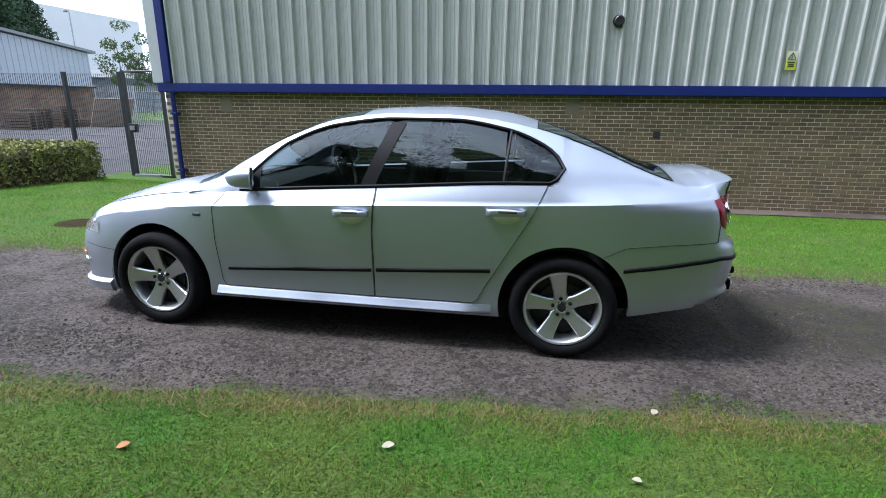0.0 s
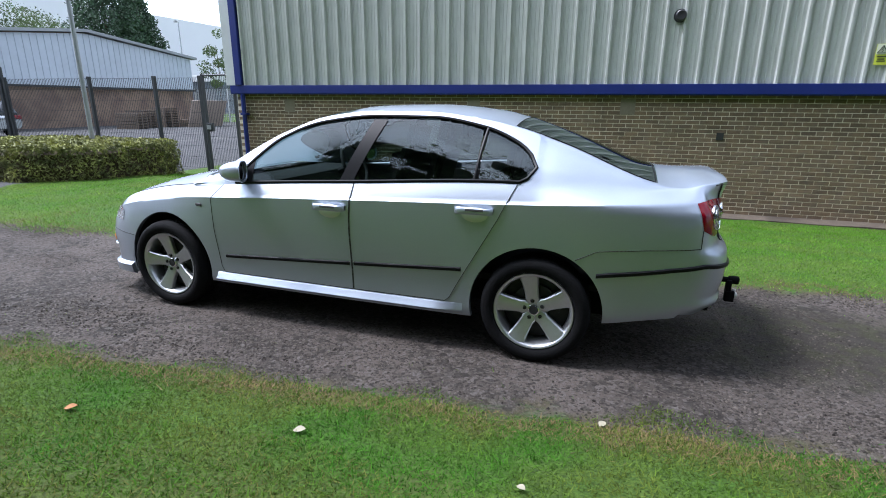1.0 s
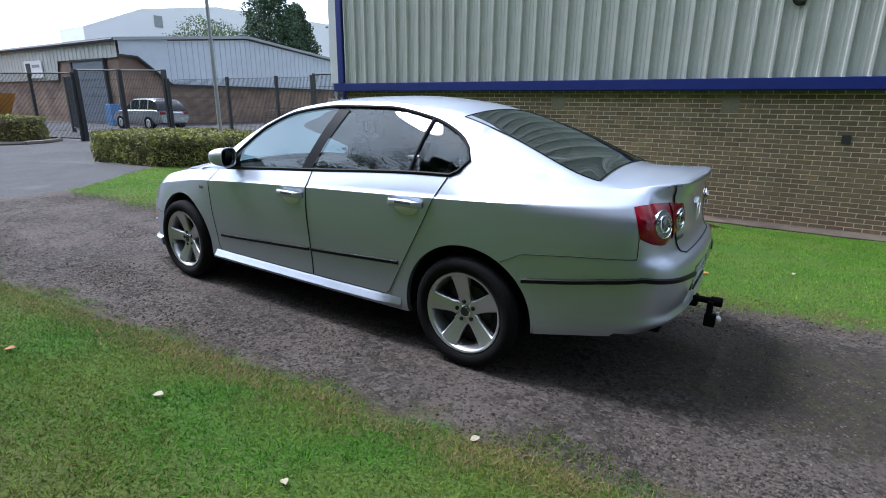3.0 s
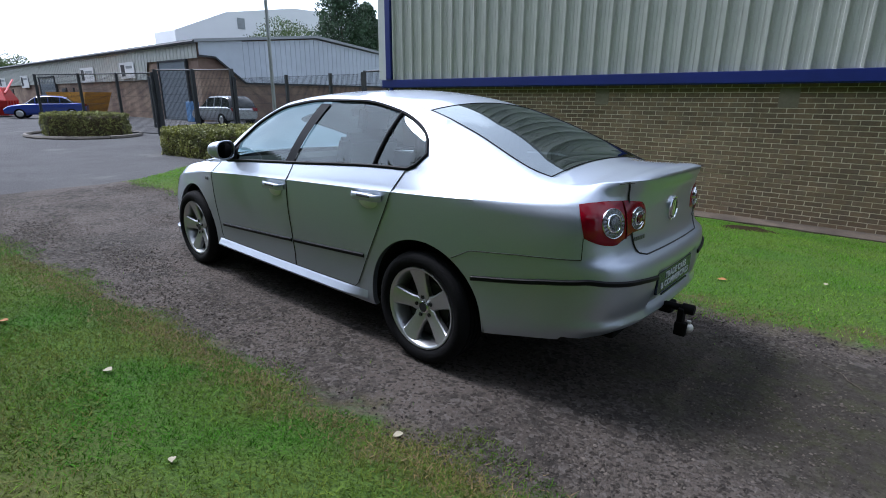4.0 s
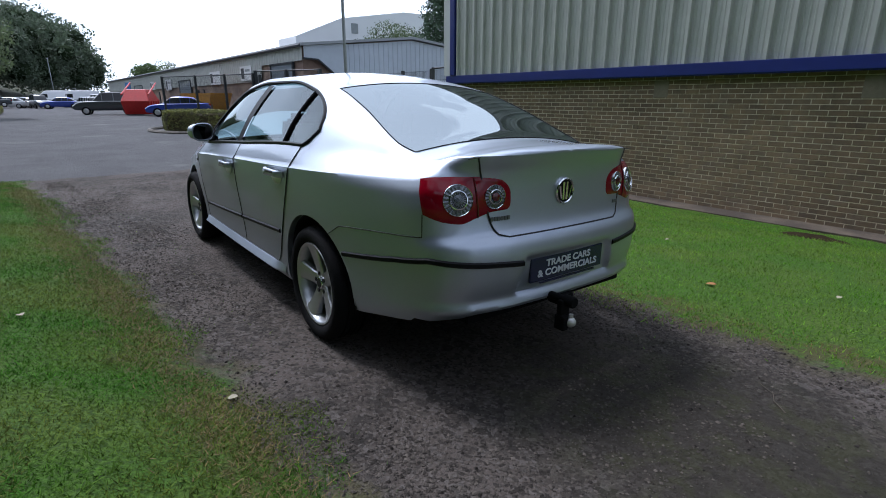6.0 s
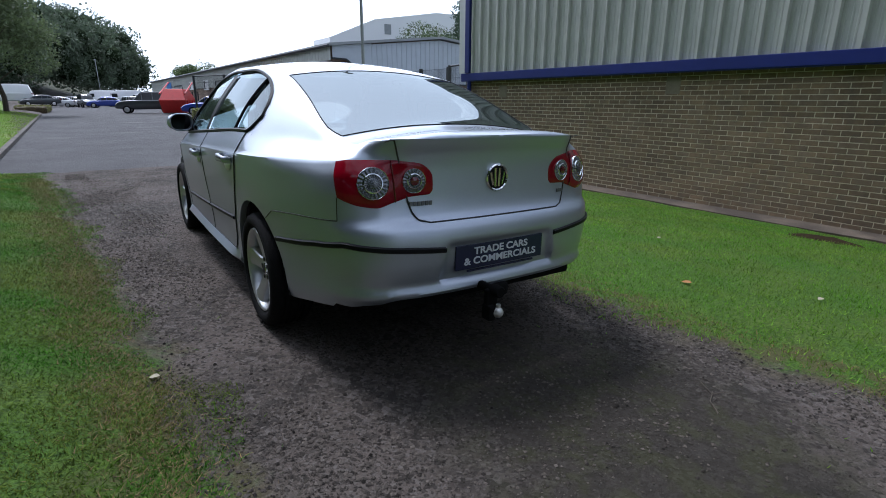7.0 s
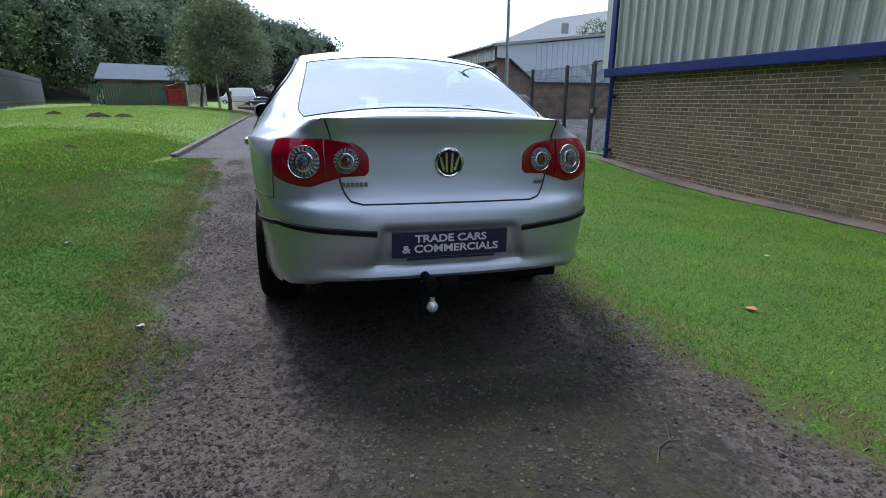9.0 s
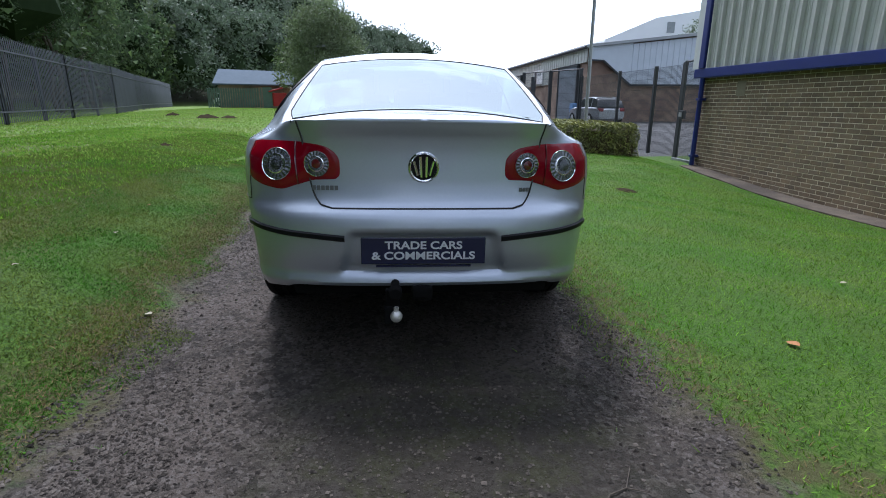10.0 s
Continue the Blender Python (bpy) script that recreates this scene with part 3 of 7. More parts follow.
# twig on the lane behind the car
bm = bmesh.new()
tube(bm, [(0, 0, 0), (0.08, 0.03, 0.006), (0.15, 0.02, 0.004), (0.24, 0.07, 0.008)], 0.0035, 5, 0.0015)
tube(bm, [(0.15, 0.02, 0.004), (0.19, -0.04, 0.008)], 0.002, 5, 0.001)
twig = part("twig", bm, M_BARK)
twig.matrix_basis = pose(2.3, 4.25, surf_z(2.3, 4.25) + 0.002, 0, 0, 120)
tagged(twig, "thin dry twig lying on the lane", "twig")

# molehills and bare patches on the lawn
def soil_heap(x, y, r, h, seed):
    bm = bmesh.new()
    rows = []
    for i in range(7):
        t = i / 6
        rows.append([(math.cos(a) * r * t * (1 + 0.25 * noise.noise((math.cos(a) * 2, math.sin(a) * 2, seed))), math.sin(a) * r * t * 0.7, h * (1 - t * t) * (1 + 0.4 * noise.noise((math.cos(a) * 3 * t, math.sin(a) * 3 * t, seed + 3)))) for a in [2 * math.pi * k / 16 for k in range(16)]])
    grid(bm, rows, closed=True)
    ob = part("soil_heap", bm, M_SOIL, smooth=True)
    ob.matrix_basis = pose(x, y, ground_z(x, y) - 0.01)
    return tagged(ob, "low heap of dark brown soil on the lawn", "soil heap", "soil heaps")


M_SOIL = mat("soil", (0.034, 0.025, 0.015), 1.0, 0, 0.4, 14, 0.7, 40, spec=0.02)
for k, (hx, hy, hr, hh) in enumerate(((-20.5, -4.3, 0.7, 0.16), (-21.2, -3.6, 0.55, 0.12), (-23.5, -6.9, 0.5, 0.14), (-6.2, -0.35, 0.22, 0.06), (-9.2, -6.0, 0.7, 0.08), (-5.4, 5.6, 0.5, 0.05), (-4.0, 7.2, 0.3, 0.05), (0.9, 9.3, 0.45, 0.06))):
    soil_heap(hx, hy, hr, hh, k * 5.0)

# kerb between lawn and car park
def kerb_stones(x0, x1, line, group):
    x = x0
    first = None
    while x < x1:
        a, b = Vector((x, line(x), 0)), Vector((x + 0.9, line(x + 0.9), 0))
        ang = math.degrees(math.atan2(b.y - a.y, b.x - a.x))
        m = pose(a.x, a.y, ground_z(a.x, a.y + 0.4) - 0.1, 0, 0, ang)
        if first is None:
            first = part("kerb_stone", boxes((0.004, 0.896, -0.13, 0.0, 0, 0.2), bevel=0.012), mat("kerb_concrete", (0.095, 0.083, 0.068), 0.9, 0, 0.3, 9, 0.4, 60, big=(0.06, 0.053, 0.044)))
            tagged(first, "grey concrete kerb stone edging the lawn", "kerb", group)
            first.matrix_basis = m
        else:
            copy_thing(first, m)
        x += 0.9


kerb_stones(-44, -8.6, lambda x: kerb_line(x) + 0.06, "kerb along the lawn")


# ---------------------------------------------------------------- the workshop wall: brick plinth, blue flashing, ribbed cladding
WALL_Y, WALL_X0, WALL_X1 = 10.41, -7.6, 14.0
wall = part("wall_north", boxes((WALL_X0 + 0.012, WALL_X1, WALL_Y - 0.0005, WALL_Y + 0.3, -0.8, 1.84)), M_MORTAR)
tagged(wall, "weathered brown brick plinth wall of an industrial unit", "wall", kind="structure")
side = part("wall_west", boxes((WALL_X0 + 0.004, WALL_X0 + 0.3, WALL_Y + 0.31, 40, -0.8, 5.4)), M_CLAD)
tagged(side, "grey end wall of the industrial unit", "wall", kind="structure")
roof_slab = part("roof", boxes((WALL_X0, WALL_X1, WALL_Y - 0.05, 40, 5.4, 5.55)), M_UNITROOF)
tagged(roof_slab, "flat grey roof sheet of the industrial unit", "roof", kind="structure")
end = part("wall_east", boxes((WALL_X1 + 0.003, WALL_X1 + 0.3, WALL_Y, 40, -0.8, 5.4)), M_CLAD)
tagged(end, "grey end wall of the industrial unit", "wall", kind="structure")

# ribbed cladding
bm = bmesh.new()
prof = [(0.0, 0.0), (0.013, 0.058), (0.047, 0.058), (0.060, 0.0), (0.098, 0.0), (0.104, 0.007), (0.118, 0.007), (0.124, 0.0), (0.166, 0.0), (0.172, 0.007), (0.186, 0.007), (0.192, 0.0), (0.234, 0.0), (0.240, 0.007), (0.254, 0.007), (0.260, 0.0)]
PITCH, RIB_X = 0.3005, 1.711
lo, hi = [], []
k0 = int((WALL_X0 + 0.2 - RIB_X) / PITCH)
for k in range(k0, int((WALL_X1 - RIB_X) / PITCH)):
    for px, py in prof:
        x = RIB_X + k * PITCH + px
        lo.append((x, WALL_Y - 0.055 - py, 1.852))
        hi.append((x, WALL_Y - 0.055 - py, 5.4))
grid(bm, [lo, hi])
clad = part("cladding", bm, M_CLAD, wall, "grey-green ribbed steel cladding")
part("cladding_back", boxes((WALL_X0 + 0.012, WALL_X1, WALL_Y - 0.045, WALL_Y + 0.29, 1.87, 5.4)), M_CLAD, wall)

# blue flashing and corner
bm = boxes((WALL_X0 - 0.06, WALL_X1, WALL_Y - 0.13, WALL_Y + 0.0, 1.675, 1.85), bevel=0.008)
box(bm, WALL_X0 - 0.06, WALL_X1, WALL_Y - 0.118, WALL_Y - 0.03, 1.66, 1.676)
part("flashing", bm, M_BLUE, wall, "dark blue painted steel flashing")
bm = boxes((-7.5, -7.33, WALL_Y - 0.15, WALL_Y - 0.04, 1.853, 5.4), bevel=0.012)
part("corner_post", bm, M_BLUE, wall, "dark blue corner flashing")
bm = boxes((-7.76, -7.505, WALL_Y - 0.12, WALL_Y + 0.3, 1.853, 5.4), bevel=0.006)
part("corner_trim", bm, M_CORNER, wall, "pale grey folded corner trim")
drain = thing("drainpipe", "dark blue downpipe at the corner of the brick wall", "drainpipe", pose(-7.36, WALL_Y - 0.10, 0))
bm = bmesh.new()
tube(bm, [(0, 0, 1.66), (0, 0, -0.4)], 0.05, 14)
part("pipe", bm, M_BLUE, drain, smooth=True)
for bz in (0.0, 1.2):
    part("bracket", boxes((-0.07, 0.07, -0.058, 0.098, bz, bz + 0.05), bevel=0.006), M_BLUE, drain)

# concrete strip along the foot of the wall
bm = bmesh.new()
rows = []
for i in range(60):
    x = -7.4 + i * 0.36
    o = noise.noise((x * 1.3, 0, 4)) * 0.06
    z = max(ground_z(x, WALL_Y - 0.3), -0.47)
    rows.append([(x, WALL_Y - 0.36 + o, z - 0.12), (x, WALL_Y - 0.36 + o, z + 0.035), (x, WALL_Y - 0.05, z + 0.055), (x, WALL_Y + 0.006, z + 0.055)])
grid(bm, rows)
strip = part("pavement", bm, mat("stained_concrete", (0.085, 0.066, 0.047), 0.95, 0, 0.35, 8, 0.4, 60, big=(0.045, 0.034, 0.024)))
tagged(strip, "stained concrete strip along the foot of the brick wall", "pavement", kind="structure")

# things on the wall
vent = thing("wall_vent", "round black vent cowl on the ribbed cladding", "vent", pose(1.66, WALL_Y - 0.055, 2.955))
bm = bmesh.new()
lathe(bm, [(0.001, -0.10), (0.07, -0.105), (0.088, -0.09), (0.09, 0.0)], n=24)
part("cowl", bm, M_PLAST, vent, smooth=True)
bm = bmesh.new()
lathe(bm, [(0.108, -0.012), (0.11, 0.0), (0.09, -0.014), (0.108, -0.012)], n=24)
part("flange", bm, M_PLAST, vent, smooth=True)

sign = thing("warning_sign", "small yellow electrical warning sign on the cladding", "sign", pose(4.62, WALL_Y - 0.1, 2.28))
part("panel", boxes((-0.085, 0.085, -0.006, 0.0, -0.155, 0.155), bevel=0.002), M_SIGN, sign)
part("upper_panel", boxes((-0.08, 0.08, -0.0085, -0.0045, 0.0, 0.15)), mat("sign_pale", (0.75, 0.77, 0.6), 0.5, 0, 0.05, 20), sign, "pale upper half")
bm = bmesh.new()
for a, c in (((-0.065, 0.02), (0.0, 0.13)), ((0.0, 0.13), (0.065, 0.02)), ((0.065, 0.02), (-0.065, 0.02))):
    tube(bm, [(a[0], -0.011, a[1]), (c[0], -0.011, c[1])], 0.006, 4)
tube(bm, [(0.012, -0.011, 0.105), (-0.012, -0.011, 0.07), (0.012, -0.011, 0.065), (-0.008, -0.011, 0.032)], 0.004, 4)
part("triangle_symbol", bm, M_INK, sign)
for bz, bw in ((-0.035, 0.06), (-0.07, 0.045), (-0.1, 0.055)):
    part("text_bar", boxes((-bw, bw, -0.0095, -0.0055, bz - 0.008, bz + 0.008)), M_INK, sign)

# no real recess: a proud black block paints the hole's inner shade
hole = part("air_hole_shade", boxes((2.49, 2.605, WALL_Y - 0.012, WALL_Y + 0.0, 0.90, 1.03), bevel=0.003), M_INK)
tagged(hole, "black block coloured as the shade in a missing brick's opening", "air hole")
M_PATCH = mat("render_patch", (0.19, 0.16, 0.115), 0.9, 0, 0.2, 20, 0.3, 60)
for ax, az in ((0.96, 1.44), (-1.95, 1.45), (-6.2, 1.40)):
    ob = part("infill_block", boxes((ax - 0.13, ax + 0.13, WALL_Y - 0.008, WALL_Y + 0.004, az - 0.12, az + 0.16), bevel=0.004), M_PATCH)
    tagged(ob, "smooth grey-brown block set in the brick wall under the flashing", "wall block", "infill blocks")


# ---------------------------------------------------------------- the silver saloon
car = thing("car", "silver metallic four-door saloon parked on the gravel lane", "car", pose(0.378, 3.794, -0.015, 1.0, -0.05, 179.1))

# plan outline of the lower body, from the middle of the tail to the middle of the nose (x ahead of the rear axle, y to the left)
PLAN = [(-1.065, 0.0), (-1.06, 0.25), (-1.043, 0.45), (-0.998, 0.62), (-0.90, 0.742), (-0.72, 0.812), (-0.4, 0.868), (0.0, 0.894), (0.6, 0.908), (1.3, 0.915), (2.0, 0.912), (2.5, 0.905), (2.9, 0.888), (3.2, 0.84), (3.42, 0.73), (3.55, 0.55), (3.62, 0.30), (3.645, 0.0)]


def spline(ctrl, step):
    """Catmull-Rom points through a list, about a step apart; the ends mirror across the centre line."""
    c = [Vector((ctrl[1][0], -ctrl[1][1]))] + [Vector(p) for p in ctrl] + [Vector((ctrl[-2][0], -ctrl[-2][1]))]
    out = []
    for i in range(1, len(c) - 2):
        n = max(2, int((c[i + 1] - c[i]).length / step))
        for k in range(n):
            t = k / n
            a, b, d, e = c[i - 1], c[i], c[i + 1], c[i + 2]
            out.append(0.5 * ((2 * b) + (d - a) * t + (2 * a - 5 * b + 4 * d - e) * t * t + (3 * b - a - 3 * d + e) * t ** 3))
    return out + [c[-2]]


OUT = spline(PLAN, 0.018)
NS = len(OUT)
NRM = []
for i in range(NS):
    d = OUT[min(i + 1, NS - 1)] - OUT[max(i - 1, 0)]
    NRM.append(Vector((-d.y, d.x)).normalized())
NRM = [Vector((-abs(n.x) if OUT[i].x < 1 else abs(n.x), abs(n.y))) for i, n in enumerate(NRM)]
XS = np.array([p.x for p in OUT])
YS = np.array([p.y for p in OUT])
I_REAR = int(np.argmax(XS > -0.45))
I_SIDE0, I_SIDE1 = int(np.argmax(XS > -0.95)), int(np.argmax(XS > 3.3))

z_crease = curve_of([-1.07, -0.9, -0.695, 0.216, 1.15, 2.21, 2.8, 3.3, 3.65], [1.035, 1.0, 0.988, 0.946, 0.912, 0.859, 0.797, 0.70, 0.575])
z_top = curve_of([-1.07, -1.03, -0.9, -0.75, -0.5, -0.2, 0.0, 0.144, 1.167, 2.02, 2.4, 2.8, 3.2, 3.45, 3.65], [1.090, 1.086, 1.062, 1.045, 1.038, 1.040, 1.048, 1.061, 1.010, 0.957, 0.925, 0.876, 0.79, 0.705, 0.615])
z_bot = curve_of([-1.07, -0.9, -0.6, -0.36, 0.38, 1.0, 2.3, 3.05, 3.4, 3.65], [0.395, 0.362, 0.318, 0.28, 0.232, 0.232, 0.232, 0.20, 0.175, 0.17])
def z_low(p):
    """Lower edge of the body: cut away under the middle of the rear bumper."""
    z = z_bot(p.x)
    if p.x < -0.8:
        z = max(z, 0.408 - 0.046 * smoothstep(0.52, 0.68, p.y))
    return z


d_low = curve_of([0, 0.04, 0.10, 0.15, 0.25, 0.45, 0.7, 0.9, 1.0], [0.06, 0.051, 0.050, 0.049, 0.046, 0.032, 0.014, 0.0035, 0.0])
d_plain = curve_of([0, 0.06, 0.25, 0.45, 0.7, 0.9, 1.0], [0.06, 0.048, 0.041, 0.030, 0.014, 0.0035, 0.0])
d_rear = curve_of([0.36, 0.395, 0.412, 0.43, 0.445, 0.46, 0.50, 0.56, 0.64, 0.70, 0.725, 0.748, 0.79, 0.85, 0.95, 1.02, 1.06, 1.09], [0.085, 0.04, 0.018, 0.012, 0.020, 0.025, 0.015, 0.004, 0.0, 0.008, 0.022, 0.058, 0.074, 0.082, 0.086, 0.08, 0.066, 0.058])
d_front = curve_of([0.17, 0.22, 0.35, 0.45, 0.55, 0.65, 0.70], [0.01, 0.03, 0.025, 0.0, 0.015, 0.06, 0.09])


def tub(s, z, off=0.0):
    """Point of the lower body at a place s along the outline and a height; off: metres outwards."""
    i = int(min(max(s, 0), NS - 1.001))
    t = s - i
    p = OUT[i].lerp(OUT[min(i + 1, NS - 1)], t)
    n = NRM[i].lerp(NRM[min(i + 1, NS - 1)], t).normalized()
    zb, zc, zt = z_low(p), z_crease(p.x), z_top(p.x)
    if z <= zc:
        q = (z - zb) / (zc - zb)
        sill = smoothstep(0.36, 0.5, p.x) * smoothstep(2.32, 2.2, p.x)
        ds = d_low(q) * sill + d_plain(q) * (1 - sill) + 0.08 * smoothstep(2.12, 2.8, p.x) * max(q, 0.0) ** 2.3
    else:
        q = (z - zc) / max(zt - zc, 0.01)
        back = smoothstep(0.15, -0.55, p.x)
        ds = 0.006 * smoothstep(0.0, 0.1, q) * (1 - back) + 0.056 * q ** 1.12 + back * 0.058 * q * q + 0.08 * smoothstep(2.12, 2.8, p.x)
    w = n.x * n.x
    de = d_rear(z) if n.x < 0 else d_front(z)
    d = ds * (1 - w) + de * w
    if p.x < -0.9:
        yr = 0.302 + (0.625 - z) * 0.25
        d += w * 0.020 * smoothstep(yr + 0.012, yr - 0.012, abs(p.y)) * smoothstep(0.455, 0.475, z) * smoothstep(0.645, 0.628, z)
    d += 0.02 * smoothstep(-0.5, -0.88, p.x) * smoothstep(0.42, 0.70, p.y) * smoothstep(0.85, 1.01, z)
    d += 0.05 * smoothstep(-0.05, -0.7, p.x) * smoothstep(0.42, 0.70, p.y) * (0.2 * smoothstep(0.76, 0.95, z) + 0.8 * smoothstep(0.925, 1.03, z))
    d -= off
    return Vector((p.x - n.x * d, p.y - n.y * d, z))


def s_of_x(x):
    return float(np.interp(x, XS[I_SIDE0 - 30:I_SIDE1 + 20], np.arange(I_SIDE0 - 30, I_SIDE1 + 20)))


def s_of_y(y):
    return float(np.interp(y, YS[:I_REAR], np.arange(I_REAR)))


def skin(bm, fn, nu, nv, mirror=False):
    """A grid from a function of u and v in 0..1."""
    rows = [[fn(i / nu, j / nv) for i in range(nu + 1)] for j in range(nv + 1)]
    if mirror:
        rows = [[Vector((p.x, -p.y, p.z)) for p in r] for r in rows]
    grid(bm, rows, flip=mirror)


# upper edge of the lower body
EDGE = [tub(i, z_top(OUT[i].x)) for i in range(NS)]
EX = np.array([p.x for p in EDGE])
y_edge = lambda x: float(np.interp(x, EX[8:-8], [p.y for p in EDGE[8:-8]]))
z_edge = lambda x: z_top(x)

# rails and centre line of the upper body
y_rail = curve_of([2.45, 2.1, 1.75, 1.4, 1.0, 0.5, 0.2, -0.1, -0.46, -0.66, -1.05], [0.775, 0.735, 0.675, 0.63, 0.602, 0.588, 0.585, 0.605, 0.645, 0.655, 0.66])
z_rail = curve_of([2.45, 2.3, 2.1, 1.9, 1.746, 1.437, 1.075, 0.724, 0.383, 0.2, -0.117, -0.46, -0.66, -0.8, -1.05], [0.935, 0.99, 1.11, 1.224, 1.299, 1.404, 1.443, 1.440, 1.401, 1.362, 1.262, 1.122, 1.050, 0.99, 0.88])
z_mid = curve_of([2.75, 2.6, 2.25, 1.9, 1.55, 1.25, 0.83, 0.425, 0.22, -0.1, -0.45, -0.62, -0.75, -1.05], [0.90, 0.965, 1.16, 1.328, 1.443, 1.486, 1.497, 1.465, 1.418, 1.310, 1.17, 1.108, 1.06, 0.95])


def side_pt(x, z, off=0.0):
    t = (z - z_edge(x)) / max(z_rail(x) - z_edge(x), 0.02)
    y = y_edge(x) + (y_rail(x) - y_edge(x)) * t + 0.026 * math.sin(math.pi * min(max(t, 0), 1))
    return Vector((x, y + off * 0.93, z + off * 0.3))


def top_pt(x, t, off=0.0):
    """t: 0 at the rail, 1 at the centre line, 2 at the other rail."""
    u = 1 - t
    y = y_rail(x) * u
    z = z_rail(x) + (z_mid(x) - z_rail(x)) * (1 - abs(u) ** 2.05)
    return Vector((x, y, z + off))


z_deck = curve_of([-1.02, -0.96, -0.9, -0.75, -0.6, -0.4, 0.1], [1.094, 1.112, 1.116, 1.119, 1.122, 1.122, 1.10])
R_ARCH = 0.388


def deck_z(x, y, ye, ze):
    return ze + (z_deck(x) - ze) * (1 - abs(y / ye) ** (2.4 + 2.5 * smoothstep(-0.9, -1.0, x)))


def upper(e, t, k0=0.035):
    """Rear upper body at a point e of the edge: t is 0 at the edge, 1 at the rail, 2 at the centre line."""
    x = e.x
    ye, ze = e.y, e.z
    yr, zr = min(y_rail(x), 0.93 * ye), z_rail(x)
    if t <= 1:
        w = smoothstep(0.0, 0.18, zr - ze) * smoothstep(-0.42, 0.04, x)
        y = ye + (yr - ye) * t + 0.026 * w * math.sin(math.pi * t)
        z = ze + (zr - ze) * t
    else:
        y = yr * (2 - t)
        z = zr + (z_mid(x) - zr) * (1 - (2 - t) ** 2.05)
    dz = deck_z(x, min(y, ye), max(ye, 0.001), ze) if x < -0.02 else z - 1
    k = k0 * min(1.0, 3 * t)
    if k > 1e-5:
        h = max(k - abs(z - dz), 0.0) / k
        z = max(z, dz) + h * h * k * 0.25
    return Vector((x, y, z))


X_FOOT = -0.60
I_C = int(np.argmax(EX > 0.04))
X_C = float(EX[I_C])


def body_shell():
    bm = bmesh.new()
    nv = 50
    for mirror in (False, True):
        rows = []
        for j in range(nv + 1):
            row = []
            for i in range(NS):
                x = OUT[i].x
                zb, zc, zt = z_low(OUT[i]), z_crease(x), z_top(x)
                t = j / nv
                z = zb + (zc - zb) * t / 0.82 if t < 0.82 else zc + (zt - zc) * (t - 0.82) / 0.18
                p = tub(i, z)
                if i in (0, NS - 1):
                    p.y = 0.0
                row.append(Vector((p.x, -p.y, p.z)) if mirror else p)
            rows.append(row)
        grid(bm, rows, flip=mirror)
    # rear quarters and boot deck grow out of the same skin
    i_tail, i_c = 0, I_C
    ts = [j / 16 for j in range(17)] + [1.05] + [1.05 + 0.95 * j / 10 for j in range(1, 11)]
    for a, b in zip(range(i_tail, i_c), range(i_tail + 1, i_c + 1)):
        n_col = len(ts) if EX[b] < X_FOOT else 18
        for mirror in (1, -1):
            rows = [[Vector((p.x, p.y * mirror, p.z)) for p in (upper(EDGE[i], t) for t in ts[:n_col])] for i in (a, b)]
            grid(bm, rows, flip=mirror > 0)
    bmesh.ops.remove_doubles(bm, verts=bm.verts[:], dist=2e-4)
    bmesh.ops.recalc_face_normals(bm, faces=bm.faces[:])
    # let the rear quarters flow into deck and pillars
    bm.normal_update()
    flow = [v for v in bm.verts if -0.93 < v.co.x < 0.04 and v.co.z > z_crease(v.co.x) + 0.016 and not v.is_boundary]
    for _ in range(26):
        bmesh.ops.smooth_vert(bm, verts=flow, factor=0.5, use_axis_x=False, use_axis_y=True, use_axis_z=True)

    def rad(p):
        return min(math.hypot(p.x - cx, p.z - 0.32) for cx in (0.0, 2.709)) if abs(p.y) > 0.55 else 9.0
    gone = [f for f in bm.faces if rad(f.calc_center_median()) < R_ARCH]
    hit = {v for f in gone for v in f.verts}
    bmesh.ops.delete(bm, geom=gone, context="FACES")
    for v in hit:
        if v.is_valid and v.link_faces:
            cx = 0.0 if v.co.x < 1.3 else 2.709
            d = Vector((v.co.x - cx, v.co.z - 0.32))
            d = d.normalized() * R_ARCH
            v.co.x, v.co.z = cx + d.x, 0.32 + d.y
    # fold the arch edge and the lower edge inwards
    edge = [e for e in bm.edges if e.is_boundary]
    r = bmesh.ops.extrude_edge_only(bm, edges=edge)
    for v in r["geom"]:
        if isinstance(v, bmesh.types.BMVert):
            up = v.co.z > 0.72 and 0.05 < v.co.x < 2.4
            if up:
                v.co.y *= 0.97
                v.co.z -= 0.015
            elif v.co.z < 0.72:
                v.co.y -= math.copysign(0.035 * smoothstep(0.35, 0.75, abs(v.co.y)), v.co.y)
                if v.co.x < -0.5:
                    v.co.x += 0.05 * smoothstep(-0.6, -0.95, v.co.x)
                    v.co.z += 0.012
    return bm


body = part("body", body_shell(), M_PAINT, car, smooth=True, sharp=38)

def both(fn, nu, nv):
    bm = bmesh.new()
    skin(bm, fn, nu, nv)
    skin(bm, fn, nu, nv, mirror=True)
    return bm


z_glass_top = curve_of([2.06, 1.746, 1.437, 1.075, 0.724, 0.383, 0.165, 0.072, 0.04], [0.985, 1.259, 1.368, 1.407, 1.406, 1.354, 1.270, 1.197, 1.14])
z_glass_low = lambda x: z_edge(x) + 0.012 + 0.055 * smoothstep(0.13, 0.03, x)

def outward(bm):
    """Turns faces so that they look away from the cabin."""
    bm.normal_update()
    for f in bm.faces:
        if f.normal.dot(f.calc_center_median() - Vector((0.9, 0.0, 0.85))) < 0:
            f.normal_flip()


